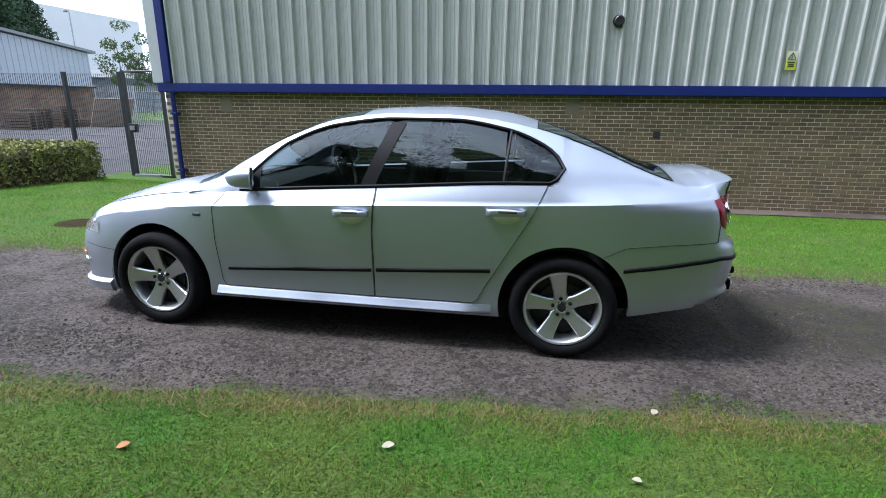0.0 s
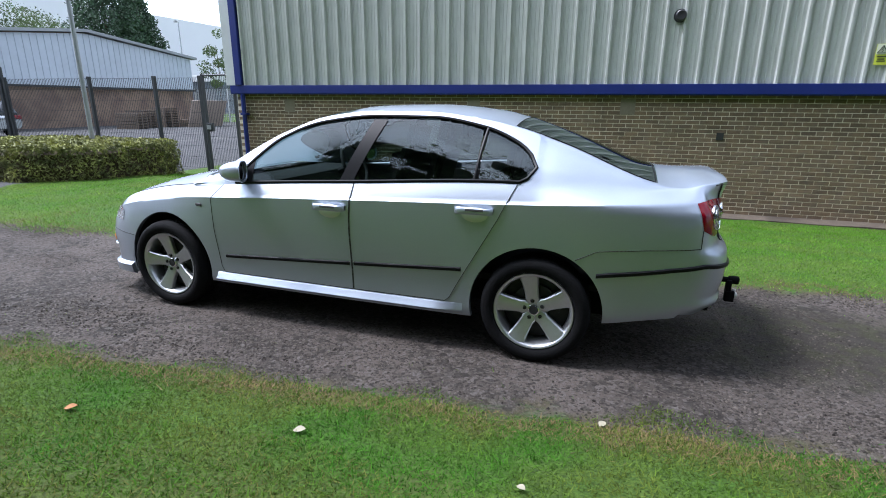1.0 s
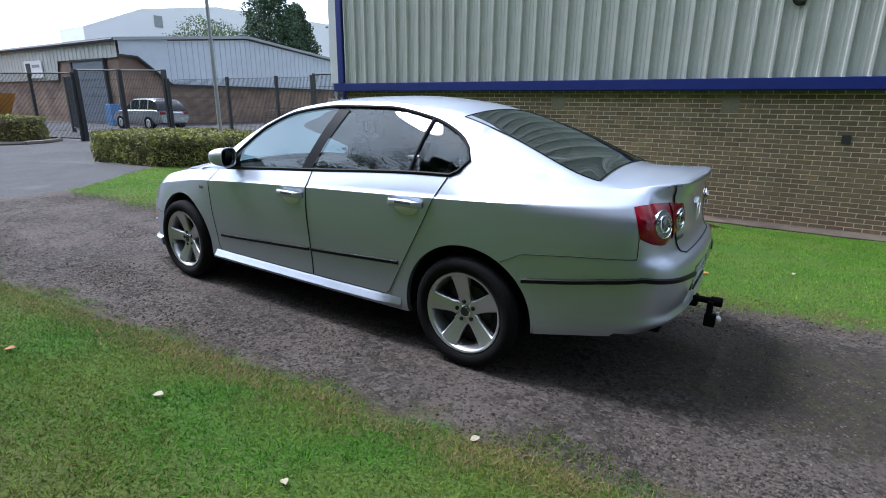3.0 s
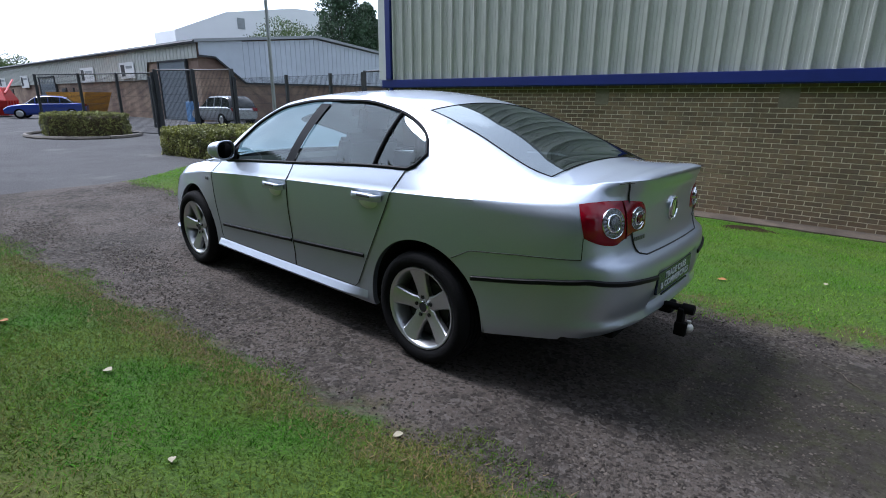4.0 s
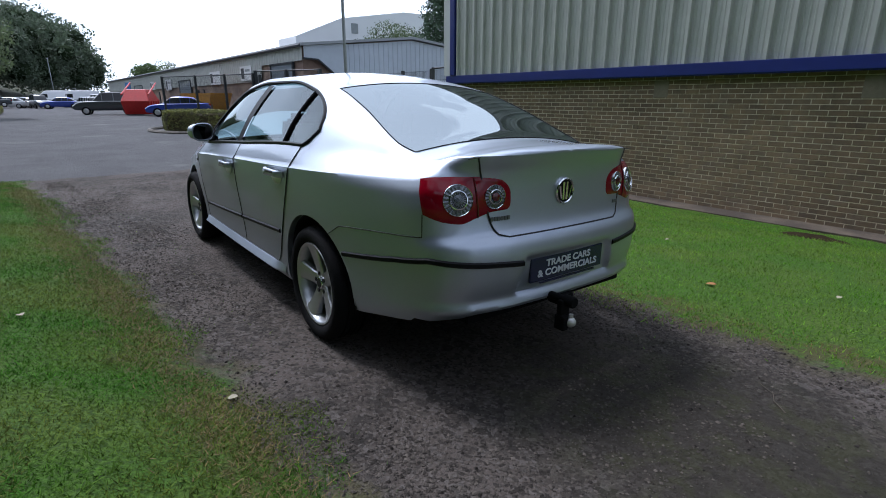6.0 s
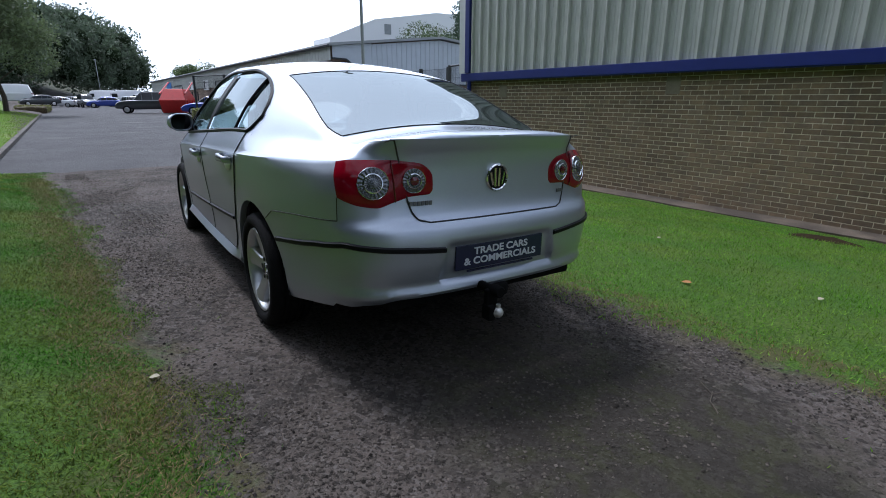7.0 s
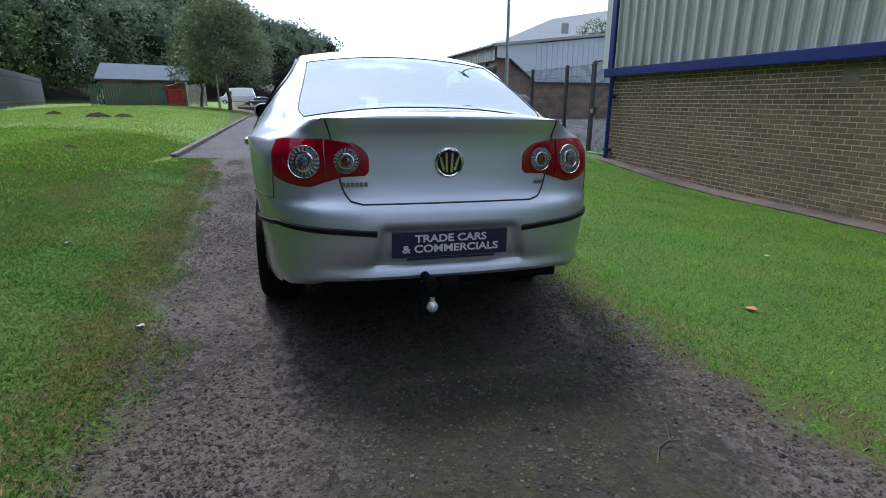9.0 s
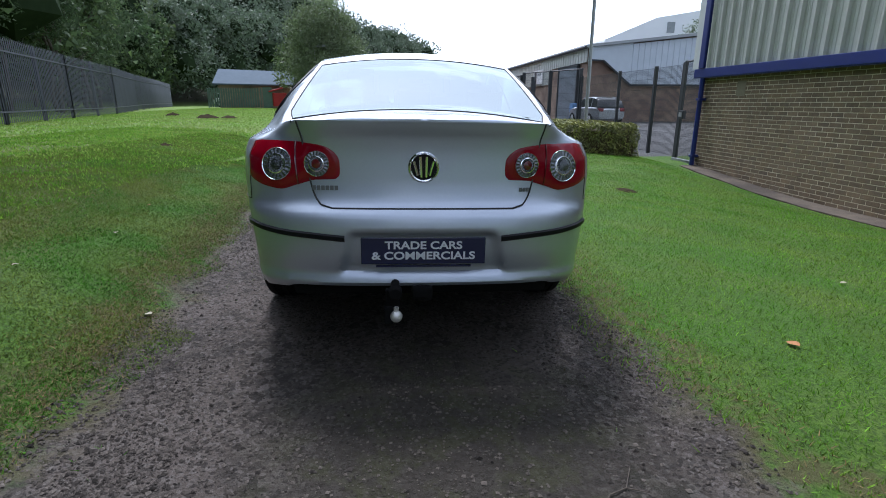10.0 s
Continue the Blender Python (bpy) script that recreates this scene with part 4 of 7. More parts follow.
# roof with pillars
bm = bmesh.new()
skin(bm, lambda u, v: top_pt(0.205 + 1.10 * u, 2 * v), 40, 36)
for m_ in (False, True):
    skin(bm, lambda u, v: side_pt(X_C + (2.40 - X_C) * u, z_glass_top(X_C + (2.40 - X_C) * u) + (z_rail(X_C + (2.40 - X_C) * u) - z_glass_top(X_C + (2.40 - X_C) * u)) * v) if u < 1 else side_pt(2.40, z_rail(2.40)), 70, 5, m_)
    skin(bm, lambda u, v: side_pt(X_C + 0.12 * u, z_edge(X_C + 0.12 * u) - 0.004 + (z_glass_low(X_C + 0.12 * u) - z_edge(X_C + 0.12 * u) + 0.004) * v), 8, 3, m_)
    skin(bm, lambda u, v: top_pt(1.305 + 1.12 * u, 0.055 * v), 40, 3, m_)
    skin(bm, lambda u, v: side_pt(2.045 + 0.40 * u, z_edge(2.045 + 0.40 * u) - 0.006 + (max(z_rail(2.045 + 0.40 * u), z_edge(2.045 + 0.40 * u) + 0.002) - z_edge(2.045 + 0.40 * u) + 0.006) * v), 16, 6, m_)
    skin(bm, lambda u, v: top_pt(X_C + (0.205 - X_C) * u, 0.05 * v), 8, 3, m_)
bmesh.ops.remove_doubles(bm, verts=bm.verts[:], dist=0.0008)
outward(bm)
part("roof", bm, M_PAINT, car, smooth=True, sharp=50)

# bonnet and boot deck: caps between the body's upper edges
def cap(i0, i1, mid, power, name, label):
    bm = bmesh.new()
    rows = []
    for i in range(i0, i1):
        e = EDGE[i]
        row = []
        for k in range(-12, 13):
            t = k / 12
            row.append(Vector((e.x, e.y * t, e.z + (mid(e.x) - e.z) * (1 - abs(t) ** power))))
        rows.append(row)
    grid(bm, rows)
    bmesh.ops.recalc_face_normals(bm, faces=bm.faces[:])
    return part(name, bm, M_PAINT, car, label, smooth=True, sharp=60)


z_bonnet = curve_of([2.2, 2.5, 2.85, 3.2, 3.45, 3.6], [1.0, 0.984, 0.938, 0.85, 0.765, 0.66])
cap(int(np.argmax(EX > 2.3)), NS - 2, z_bonnet, 2.6, "bonnet", "curved silver bonnet")

# glass
def rear_pt(u, v):
    x = X_FOOT - 0.012 + (0.216 - X_FOOT) * u
    t = 1.045 + 1.91 * v
    p = upper(Vector((x, y_edge(x), z_edge(x))), t if t <= 2 else 4 - t)
    return Vector((p.x, p.y if t <= 2 else -p.y, p.z + 0.0006))


def panes():
    def front(u, v):
        x = 2.035 - (2.035 - 1.10) * u
        lo, hi = z_glass_low(x), z_glass_top(x)
        z = lo + (hi - lo) * v
        x += 0.15 * u * (1 - (z - 1.0) / 0.39) * 1.0
        return side_pt(x, min(max(z, z_glass_low(x)), z_glass_top(x) + 0.002), -0.006)

    def rear(u, v):
        x0, x1 = 1.01 + 0.15 * (1 - v), 0.385
        x = x0 + (x1 - x0) * u
        z = z_glass_low(x) + (z_glass_top(x) - z_glass_low(x)) * v
        return side_pt(x, z, -0.006)

    def quarter(u, v):
        x = 0.362 + (0.045 - 0.362) * u
        z = z_glass_low(x) + (z_glass_top(x) - z_glass_low(x)) * v
        return side_pt(x, z, -0.006)
    for fn, nm in ((front, "front_side_window"), (rear, "rear_side_window"), (quarter, "quarter_window")):
        for m_ in (False, True):
            bm = bmesh.new()
            skin(bm, fn, 24, 12, m_)
            outward(bm)
            ob = part(nm, bm, M_GLASS, car, "tinted side glass", smooth=True, sharp=80)
            ob.visible_shadow = False
    bm = bmesh.new()
    skin(bm, lambda u, v: top_pt(1.31 + (2.43 + 0.19 * (1 - (2 * v - 1) ** 2) - 1.31) * u, 0.05 + 1.90 * v, -0.003), 30, 24)
    outward(bm)
    ob = part("windscreen", bm, M_GLASS, car, "raked windscreen", smooth=True, sharp=80)
    ob.visible_shadow = False
    bm = bmesh.new()
    skin(bm, rear_pt, 40, 30)
    outward(bm)
    ob = part("rear_window", bm, M_REARGLASS, car, "sloping rear window", smooth=True, sharp=80)
    ob.visible_shadow = False


panes()


def ribbon(bm, pts, r, mirror=False):
    tube(bm, [(p.x, -p.y if mirror else p.y, p.z) for p in pts], r, 6)


def two_parts(name, make, material, label=""):
    """The same part on both sides of the car."""
    for m_ in (False, True):
        bm = bmesh.new()
        make(bm, m_)
        part(name, bm, material, car, label, smooth=True)


# black window surrounds and pillars
def surround(bm, m_):
    n = 50
    top = [side_pt(x, z_glass_top(x) + 0.006, 0.001) for x in np.linspace(2.05, 0.04, n)]
    low = [side_pt(x, z_glass_low(x) - 0.006, 0.003) for x in np.linspace(0.04, 2.05, n)]
    ribbon(bm, top + low[1:], 0.0105, m_)


bm = bmesh.new()
ring = [rear_pt(u, 0.0) for u in np.linspace(0.015, 1, 24)] + [rear_pt(1.0, v) for v in np.linspace(0, 1, 24)] + [rear_pt(u, 1.0) for u in np.linspace(1, 0.015, 24)] + [rear_pt(0.015, v) for v in np.linspace(1, 0, 24)]
for q in range(4):
    ribbon(bm, ring[24 * q:24 * q + 24], 0.0034)
part("rear_window_seal", bm, M_GLOSSBLK, car, "thin black rubber seal", smooth=True)
two_parts("window_surround", surround, M_GLOSSBLK, "black window surround")


def b_pillar(bm, m_):
    def fn(u, v):
        z0, z1 = z_glass_low(1.17), 1.392
        z = z0 + (z1 - z0) * v
        xc = 1.205 - 0.152 * v
        return side_pt(xc + (u - 0.5) * 0.092, min(z, z_rail(xc) - 0.012), 0.002)
    skin(bm, fn, 6, 12, m_)


two_parts("door_pillar", b_pillar, M_GLOSSBLK, "gloss black pillar between the doors")


def c_bar(bm, m_):
    ribbon(bm, [side_pt(0.385 - 0.025 * v, z_glass_low(0.38) + (z_glass_top(0.37) - z_glass_low(0.38)) * v, 0.002) for v in np.linspace(0, 1, 8)], 0.009, m_)


def sail(bm, m_):
    def fn(u, v):
        x = 2.045 - 0.13 * u
        return side_pt(x, z_glass_low(x) - 0.004 + (z_glass_top(x) - z_glass_low(x) + 0.006) * v, 0.002)
    skin(bm, fn, 8, 6, m_)


two_parts("mirror_sail", sail, M_GLOSSBLK, "black corner panel behind the mirror")
two_parts("quarter_bar", c_bar, M_GLOSSBLK)


# doors: panels a hair proud of the shell, with dark seams round them
def rear_edge(z):
    return float(np.interp(z, [0.30, 0.324, 0.42, 0.544, 0.70, 0.855, 1.066], [0.60, 0.525, 0.475, 0.405, 0.315, 0.227, 0.125]))


def front_edge(z):
    return float(np.interp(z, [0.30, 0.36, 0.614, 0.853, 0.94], [2.19, 2.222, 2.236, 2.226, 2.15]))


def side_skin(bm, x_of, z_of, nu, nv, off, m_):
    def fn(u, v):
        z = z_of(v)
        x = x_of(u, z)
        return tub(s_of_x(x), min(z, z_top(x) - 0.002) if v < 1 else z_top(x) - 0.002, off)
    skin(bm, fn, nu, nv, m_)


def door(name, xf, xr, label):
    def make(bm, m_):
        def fn(u, v):
            x = 0.0
            z = 0.318 + 0.4 * v
            for _ in range(4):
                x = xf(z) + (xr(z) - xf(z)) * u
                zt, zc = z_top(x) - 0.003, z_crease(x)
                z = 0.318 + (zc - 0.318) * v / 0.8 if v < 0.8 else zc + (zt - zc) * (v - 0.8) / 0.2
            return tub(s_of_x(x), z, 0.003)
        skin(bm, fn, 40, 40, m_)
    two_parts(name, make, M_PAINT, label)

    def seam(bm, m_):
        f = [tub(s_of_x(xf(z)), z, 0.0035) for z in np.linspace(0.318, z_top(xf(0.95)) - 0.004, 30)]
        r = [tub(s_of_x(xr(z)), z, 0.0035) for z in np.linspace(z_top(xr(1.0)) - 0.004, 0.318, 30)]
        b = [tub(s_of_x(x), 0.318, 0.0035) for x in np.linspace(xr(0.318), xf(0.318), 24)]
        ribbon(bm, f, 0.0022, m_)
        ribbon(bm, r, 0.0022, m_)
        ribbon(bm, b, 0.0022, m_)
    two_parts("door_seam", seam, M_INK)


door("front_door", front_edge, lambda z: 1.172 - 0.02 * smoothstep(0.7, 1.0, z), "silver front door")
door("rear_door", lambda z: 1.166 - 0.02 * smoothstep(0.7, 1.0, z), rear_edge, "silver rear door")


def strip_on(bm, x0, x1, zf, h, t, m_, n=30):
    """A raised moulding along the side."""
    rows = []
    for x in np.linspace(x0, x1, n):
        s, z = s_of_x(x), zf(x)
        rows.append([tub(s, z - h, 0.002), tub(s, z - h * 0.6, t), tub(s, z + h * 0.6, t), tub(s, z + h, 0.002)])
    if m_:
        rows = [[Vector((p.x, -p.y, p.z)) for p in r] for r in rows]
    vs = grid(bm, rows, flip=m_)
    bm.faces.new(vs[0])
    bm.faces.new(vs[-1][::-1])


z_rub = lambda x: 0.44 + 0.0549 * (2.162 - x)
two_parts("rub_strip", lambda bm, m_: strip_on(bm, 2.165, 1.185, z_rub, 0.014, 0.013, m_), M_GLOSSBLK, "black door moulding")
two_parts("rub_strip", lambda bm, m_: strip_on(bm, 1.152, 0.44, z_rub, 0.014, 0.013, m_), M_GLOSSBLK, "black door moulding")


def side_skirt(bm, m_):
    """A flared sill between the wheels whose upper flank looks at the sky."""
    prof = ((0.312, 0.001), (0.302, 0.010), (0.288, 0.016), (0.272, 0.030), (0.266, 0.033), (0.255, 0.026), (0.244, 0.0), (0.236, -0.02))
    rows = []
    for k in range(41):
        x = 0.43 + 1.83 * k / 40
        f = smoothstep(0.43, 0.62, x) * 0.75 + 0.25
        rows.append([tub(s_of_x(x), z, o * f if o > 0 else o) for z, o in prof])
    if m_:
        rows = [[Vector((p.x, -p.y, p.z)) for p in r] for r in rows]
    grid(bm, rows, flip=m_)


two_parts("side_skirt", side_skirt, M_PAINT, "flared silver sill skirt")


def line_s(bm, s0, s1, zf, h, t, m_, n=40):
    rows = []
    for s in np.linspace(s0, s1, n):
        z = zf(s)
        rows.append([tub(s, z - h, 0.002), tub(s, z - h * 0.6, t), tub(s, z + h * 0.6, t), tub(s, z + h, 0.002)])
    if m_:
        rows = [[Vector((p.x, -p.y, p.z)) for p in r] for r in rows]
    vs = grid(bm, rows, flip=m_)
    bm.faces.new(vs[0])
    bm.faces.new(vs[-1][::-1])


S_BUMP0, S_CORNER, S_BUMP1 = s_of_x(-0.335), s_of_y(0.74), s_of_y(0.325)
z_bstrip = lambda s: float(np.interp(s, [S_BUMP1, S_CORNER, S_BUMP0], [0.618, 0.655, 0.572]))
two_parts("bumper_strip", lambda bm, m_: line_s(bm, S_BUMP1, S_BUMP0, z_bstrip, 0.0135, 0.011, m_), M_GLOSSBLK, "black bumper moulding")

# seams of bumper and sills
S_SEAM0, S_SEAM1 = s_of_x(-0.215), s_of_x(-0.868)


def bumper_seam(bm, m_):
    zf = lambda s: float(np.interp(s, [S_SEAM1, s_of_x(-0.58), s_of_x(-0.33), S_SEAM0], [0.752, 0.738, 0.715, 0.655]))
    ribbon(bm, [tub(s, zf(s), 0.001) for s in np.linspace(S_SEAM1, S_SEAM0, 30)], 0.0026, m_)
    ribbon(bm, [tub(S_SEAM1, 0.752 + 0.098 * t, 0.001) for t in np.linspace(0, 1, 6)], 0.0022, m_)


two_parts("bumper_seam", bumper_seam, M_INK)
two_parts("wing_seam", lambda bm, m_: ribbon(bm, [tub(s_of_x(x), z, 0.001) for x, z in zip(np.linspace(3.06, 3.38, 12), np.linspace(0.50, 0.515, 12))], 0.0022, m_), M_INK)


def bonnet_seam(bm, m_):
    ribbon(bm, [Vector((e.x, e.y * 0.985, e.z + 0.004)) for e in EDGE[int(np.argmax(EX > 2.3)):NS - 60:3]], 0.003, m_)


two_parts("bonnet_seam", bonnet_seam, M_INK)

# boot lid: a panel on the tail and its seam
y_lid = curve_of([0.738, 0.742, 0.755, 0.79, 0.855, 1.0, 1.085], [0.38, 0.415, 0.437, 0.462, 0.482, 0.512, 0.535])


def lid(u, v):
    z = 0.738 + (1.083 - 0.738) * v
    y = y_lid(z) * (2 * u - 1)
    p = tub(s_of_y(abs(y)), z, 0.003)
    return Vector((p.x, math.copysign(p.y, y), p.z))


bm = bmesh.new()
skin(bm, lid, 40, 24)
part("boot_lid", bm, M_PAINT, car, "silver boot lid", smooth=True, sharp=60)


def lid_seam(bm, m_):
    side_ = [tub(s_of_y(y_lid(z)), z, 0.004) for z in np.linspace(1.083, 0.738, 30)]
    low = [tub(s_of_y(y), 0.738, 0.004) for y in np.linspace(y_lid(0.738), 0.0, 16)]
    ribbon(bm, side_ + low[1:], 0.0038, m_)


two_parts("boot_seam", lid_seam, M_INK)


def deck_pt(x, y, off=0.0):
    e = Vector((x, y_edge(x), z_edge(x)))
    p = upper(e, 2 - y / min(y_rail(x), 0.93 * e.y))
    return Vector((x, y, p.z + off))


two_parts("deck_seam", lambda bm, m_: ribbon(bm, [deck_pt(-0.975 + 0.27 * t, 0.53 + 0.045 * t, 0.001) for t in np.linspace(0, 1, 14)], 0.0022, m_), M_INK)


# tail lamps
def tail_lamp(m_):
    q_hi = curve_of([0, 0.04, 0.15, 0.4, 0.85, 1.0], [0.925, 0.958, 0.988, 1.0, 1.0, 0.993])
    q_lo = curve_of([0, 0.05, 0.25, 0.42, 0.6, 0.78, 1.0], [0.872, 0.850, 0.846, 0.826, 0.806, 0.816, 0.850])
    s0 = s_of_y(0.346)

    def fn(u, v):
        s1 = s_of_x(-0.87) + (s_of_x(-0.835) - s_of_x(-0.87)) * v
        s = s0 + (s1 - s0) * u
        bulge = 0.010 * (math.sin(math.pi * u) * math.sin(math.pi * v)) ** 0.4
        return tub(s, q_lo(u) + (q_hi(u) - q_lo(u)) * v, 0.002 + bulge)
    bm = bmesh.new()
    skin(bm, fn, 40, 18, m_)
    lamp = part("tail_lamp", bm, M_RED, car, "red tail lamp with two round clear lenses", smooth=True, sharp=60)
    for yc, zc, rr in ((0.640, 0.906, 0.068), (0.448, 0.914, 0.053)):
        s = s_of_y(yc)
        p = tub(s, zc, 0.0)
        a, b = tub(s - 2, zc) - tub(s + 2, zc), tub(s, zc + 0.03) - tub(s, zc - 0.03)
        nrm = a.cross(b).normalized()
        if nrm.x > 0:
            nrm = -nrm
        c = p + nrm * 0.0125
        fr = nrm.to_track_quat("-Y", "Z").to_matrix().to_4x4()
        mm = Matrix.Translation(c) @ fr
        if m_:
            mm = Matrix.Diagonal((1, -1, 1, 1)) @ mm
        bm = bmesh.new()
        lathe(bm, [(rr, 0.008), (rr * 1.0, -0.001), (rr * 0.98, -0.003), (rr * 0.945, -0.001)], mm, 36)
        part("lens_ring", bm, M_CHROME, lamp, "bright ring", smooth=True)
        bm = bmesh.new()
        rows = []
        for k in range(11):
            f = 0.945 - 0.94 * k / 10
            dish = 0.001 - 0.005 * (1 - f * f)
            rows.append([mm @ Vector((rr * f * math.cos(a), dish - 0.0022 * (q % 2) * (f > 0.3), rr * f * math.sin(a))) for q, a in ((q, 2 * math.pi * q / 40) for q in range(40))])
        grid(bm, rows, closed=True)
        part("lens", bm, M_CLEAR, lamp, "faceted clear lens")
        bm = bmesh.new()
        lathe(bm, [(rr * 0.64, -0.003), (rr * 0.61, -0.0075), (rr * 0.55, -0.0085), (rr * 0.51, -0.004)], mm, 36)
        part("reflector_ring", bm, M_CHROME, lamp, smooth=True)
        bm = bmesh.new()
        lathe(bm, [(rr * 0.36, -0.006), (rr * 0.34, -0.010), (rr * 0.2, -0.012), (0.0005, -0.013)], mm, 24)
        part("bulb_cover", bm, M_CLEAR if yc > 0.5 else M_REDDK, lamp, smooth=True)
    bm = bmesh.new()
    ribbon(bm, [fn(0.405, v) + Vector((-0.003, 0, 0)) for v in np.linspace(0.0, 1.0, 10)], 0.0032, m_)
    part("lamp_split", bm, M_REDDK, lamp)


tail_lamp(False)
tail_lamp(True)

# round badge, lettering bars
badge_m = Matrix.Translation(tub(0, 0.905, 0.006)) @ Euler((0, 0, radians(-90))).to_matrix().to_4x4()
bm = bmesh.new()
lathe(bm, [(0.064, 0.004), (0.064, -0.006), (0.058, -0.010), (0.053, -0.006), (0.053, 0.0)], badge_m, 40)
badge = part("badge", bm, M_CHROME, car, "round chrome badge", smooth=True)
bm = bmesh.new()
lathe(bm, [(0.053, -0.004), (0.0005, -0.004)], badge_m, 32)
part("badge_disc", bm, M_GLOSSBLK, badge)
bm = bmesh.new()
bx = tub(0, 0.905, 0.0).x - 0.011
for ya, za, yb, zb in ((0.040, 0.930, 0.024, 0.872), (0.013, 0.948, 0.010, 0.864), (-0.013, 0.948, -0.010, 0.864), (-0.040, 0.930, -0.024, 0.872)):
    tube(bm, [(bx, ya, za), (bx, yb, zb)], 0.0062, 6)
part("badge_bars", bm, M_CHROME, badge, smooth=True)


def rear_bars(y0, y1, z, h, n):
    w = (y1 - y0) / n
    for k in range(n):
        a, c = y0 + w * k, y0 + w * (k + 0.8)
        p = tub(s_of_y(abs((a + c) / 2)), z, 0.0)
        part("letter_bar", boxes((p.x - 0.0085, p.x - 0.004, a, c, z - h, z + h), bevel=0.001), M_LETTERBAR, car)


rear_bars(0.352, 0.462, 0.817, 0.0095, 6)
rear_bars(-0.452, -0.405, 0.812, 0.0085, 3)

# show plate with the dealer's words
plate = part("show_plate", boxes((-1.046, -1.032, -0.262, 0.262, 0.505, 0.620), bevel=0.004), M_PLATE, car, "dark navy show plate with pale lettering")


def words(text, y, z, size, width, parent):
    cu = bpy.data.curves.new("letters", "FONT")
    cu.body, cu.size, cu.extrude, cu.align_x, cu.offset = text, size, 0.0012, "CENTER", 0.0011
    tmp = new("letters", cu)
    dg = bpy.context.evaluated_depsgraph_get()
    me = bpy.data.meshes.new_from_object(tmp.evaluated_get(dg))
    bpy.data.objects.remove(tmp)
    xs = [v.co.x for v in me.vertices]
    k = width / (max(xs) - min(xs))
    me.transform(Matrix.Diagonal((k, 1, 1, 1)))
    me.materials.clear()
    me.materials.append(M_LETTER)
    ob = new("letters", me)
    ob.parent = parent
    ob.matrix_basis = Matrix(((0, 0, -1, -1.0478), (-1, 0, 0, y), (0, 1, 0, z), (0, 0, 0, 1)))
    ob["label"] = "pale capital lettering"


words("TRADE CARS", 0.0, 0.572, 0.046, 0.325, plate)
words("& COMMERCIALS", 0.0, 0.527, 0.046, 0.435, plate)
part("plate_footer", boxes((-1.052, -1.044, -0.20, 0.20, 0.494, 0.502)), M_PLATE, plate)

# dark lower valance, exhaust, tow bar
bm = boxes((-0.965, -0.72, -0.56, 0.56, 0.345, 0.43), bevel=0.015)
part("rear_valance", bm, M_BLACK, car, "black plastic valance under the bumper", smooth=True)
tow = part("tow_bar", boxes((-0.93, -0.87, -0.45, 0.45, 0.33, 0.38), bevel=0.008), M_BLACK, car, "black tow bar")
bm = bmesh.new()
tube(bm, [(-0.90, 0.12, 0.37), (-0.99, 0.12, 0.40), (-1.06, 0.12, 0.425), (-1.185, 0.12, 0.425)], 0.018, 12)
lathe(bm, [(0.0005, -0.006), (0.023, -0.006), (0.027, 0.0), (0.027, 0.05), (0.02, 0.055)], Matrix.Translation((-1.19, 0.12, 0.425)) @ Euler((0, 0, radians(-90))).to_matrix().to_4x4(), 16)
part("swan_neck", bm, M_BLACK, tow, smooth=True)
bm = boxes((-1.155, -1.125, 0.10, 0.16, 0.30, 0.43), (-1.178, -1.12, 0.128, 0.165, 0.288, 0.36), bevel=0.008)
part("ball_bracket", bm, M_BLACK, tow, "black bolted bracket")
bm = bmesh.new()
bmesh.ops.create_uvsphere(bm, u_segments=18, v_segments=12, radius=0.025, matrix=Matrix.Translation((-1.178, 0.116, 0.325)))
tube(bm, [(-1.178, 0.116, 0.343), (-1.178, 0.116, 0.364)], 0.0105, 10)
part("tow_ball", bm, mat("ball_cover", (0.66, 0.65, 0.62), 0.4, 0.5, 0.15, 40), tow, "pale tow ball", smooth=True)
bm = boxes((-1.07, -0.97, -0.04, 0.05, 0.345, 0.41), bevel=0.02)
part("tow_socket", bm, M_BLACK, tow, "black electrical socket")

# door handles
def handle(bm, x0, x1, z, m_):
    rows = []
    for k in range(15):
        t = k / 14
        x = x0 + (x1 - x0) * t
        s = s_of_x(x)
        lift = 0.038 * min(1, math.sin(math.pi * t) * 2.4) ** 0.5 + 0.002
        h = 0.023 - 0.004 * t
        zc = z + 0.004 * math.sin(math.pi * t)
        ring = []
        for a in range(10):
            q = 2 * math.pi * a / 10
            ring.append(tub(s, zc + h * math.sin(q), lift + 0.011 * math.cos(q)))
        rows.append([Vector((p.x, -p.y, p.z)) if m_ else p for p in ring])
    vs = grid(bm, rows, closed=True, flip=m_)


def handle_cup(bm, x0, x1, z, m_):
    xc, w = (x0 + x1) / 2 - 0.005, 0.078
    rows = []
    for j in range(9):
        r = 1 - j / 8
        ring = []
        for k in range(24):
            a = 2 * math.pi * k / 24
            x, zz = xc + w * r * math.cos(a), z - 0.022 + 0.046 * r * math.sin(a)
            ring.append(tub(s_of_x(x), zz, 0.0045 + 0.007 * (1 - r * math.sin(a)) * (1 - 0.7 * r * r)))
        rows.append([Vector((p.x, -p.y, p.z)) if m_ else p for p in ring])
    grid(bm, rows, closed=True, flip=m_)


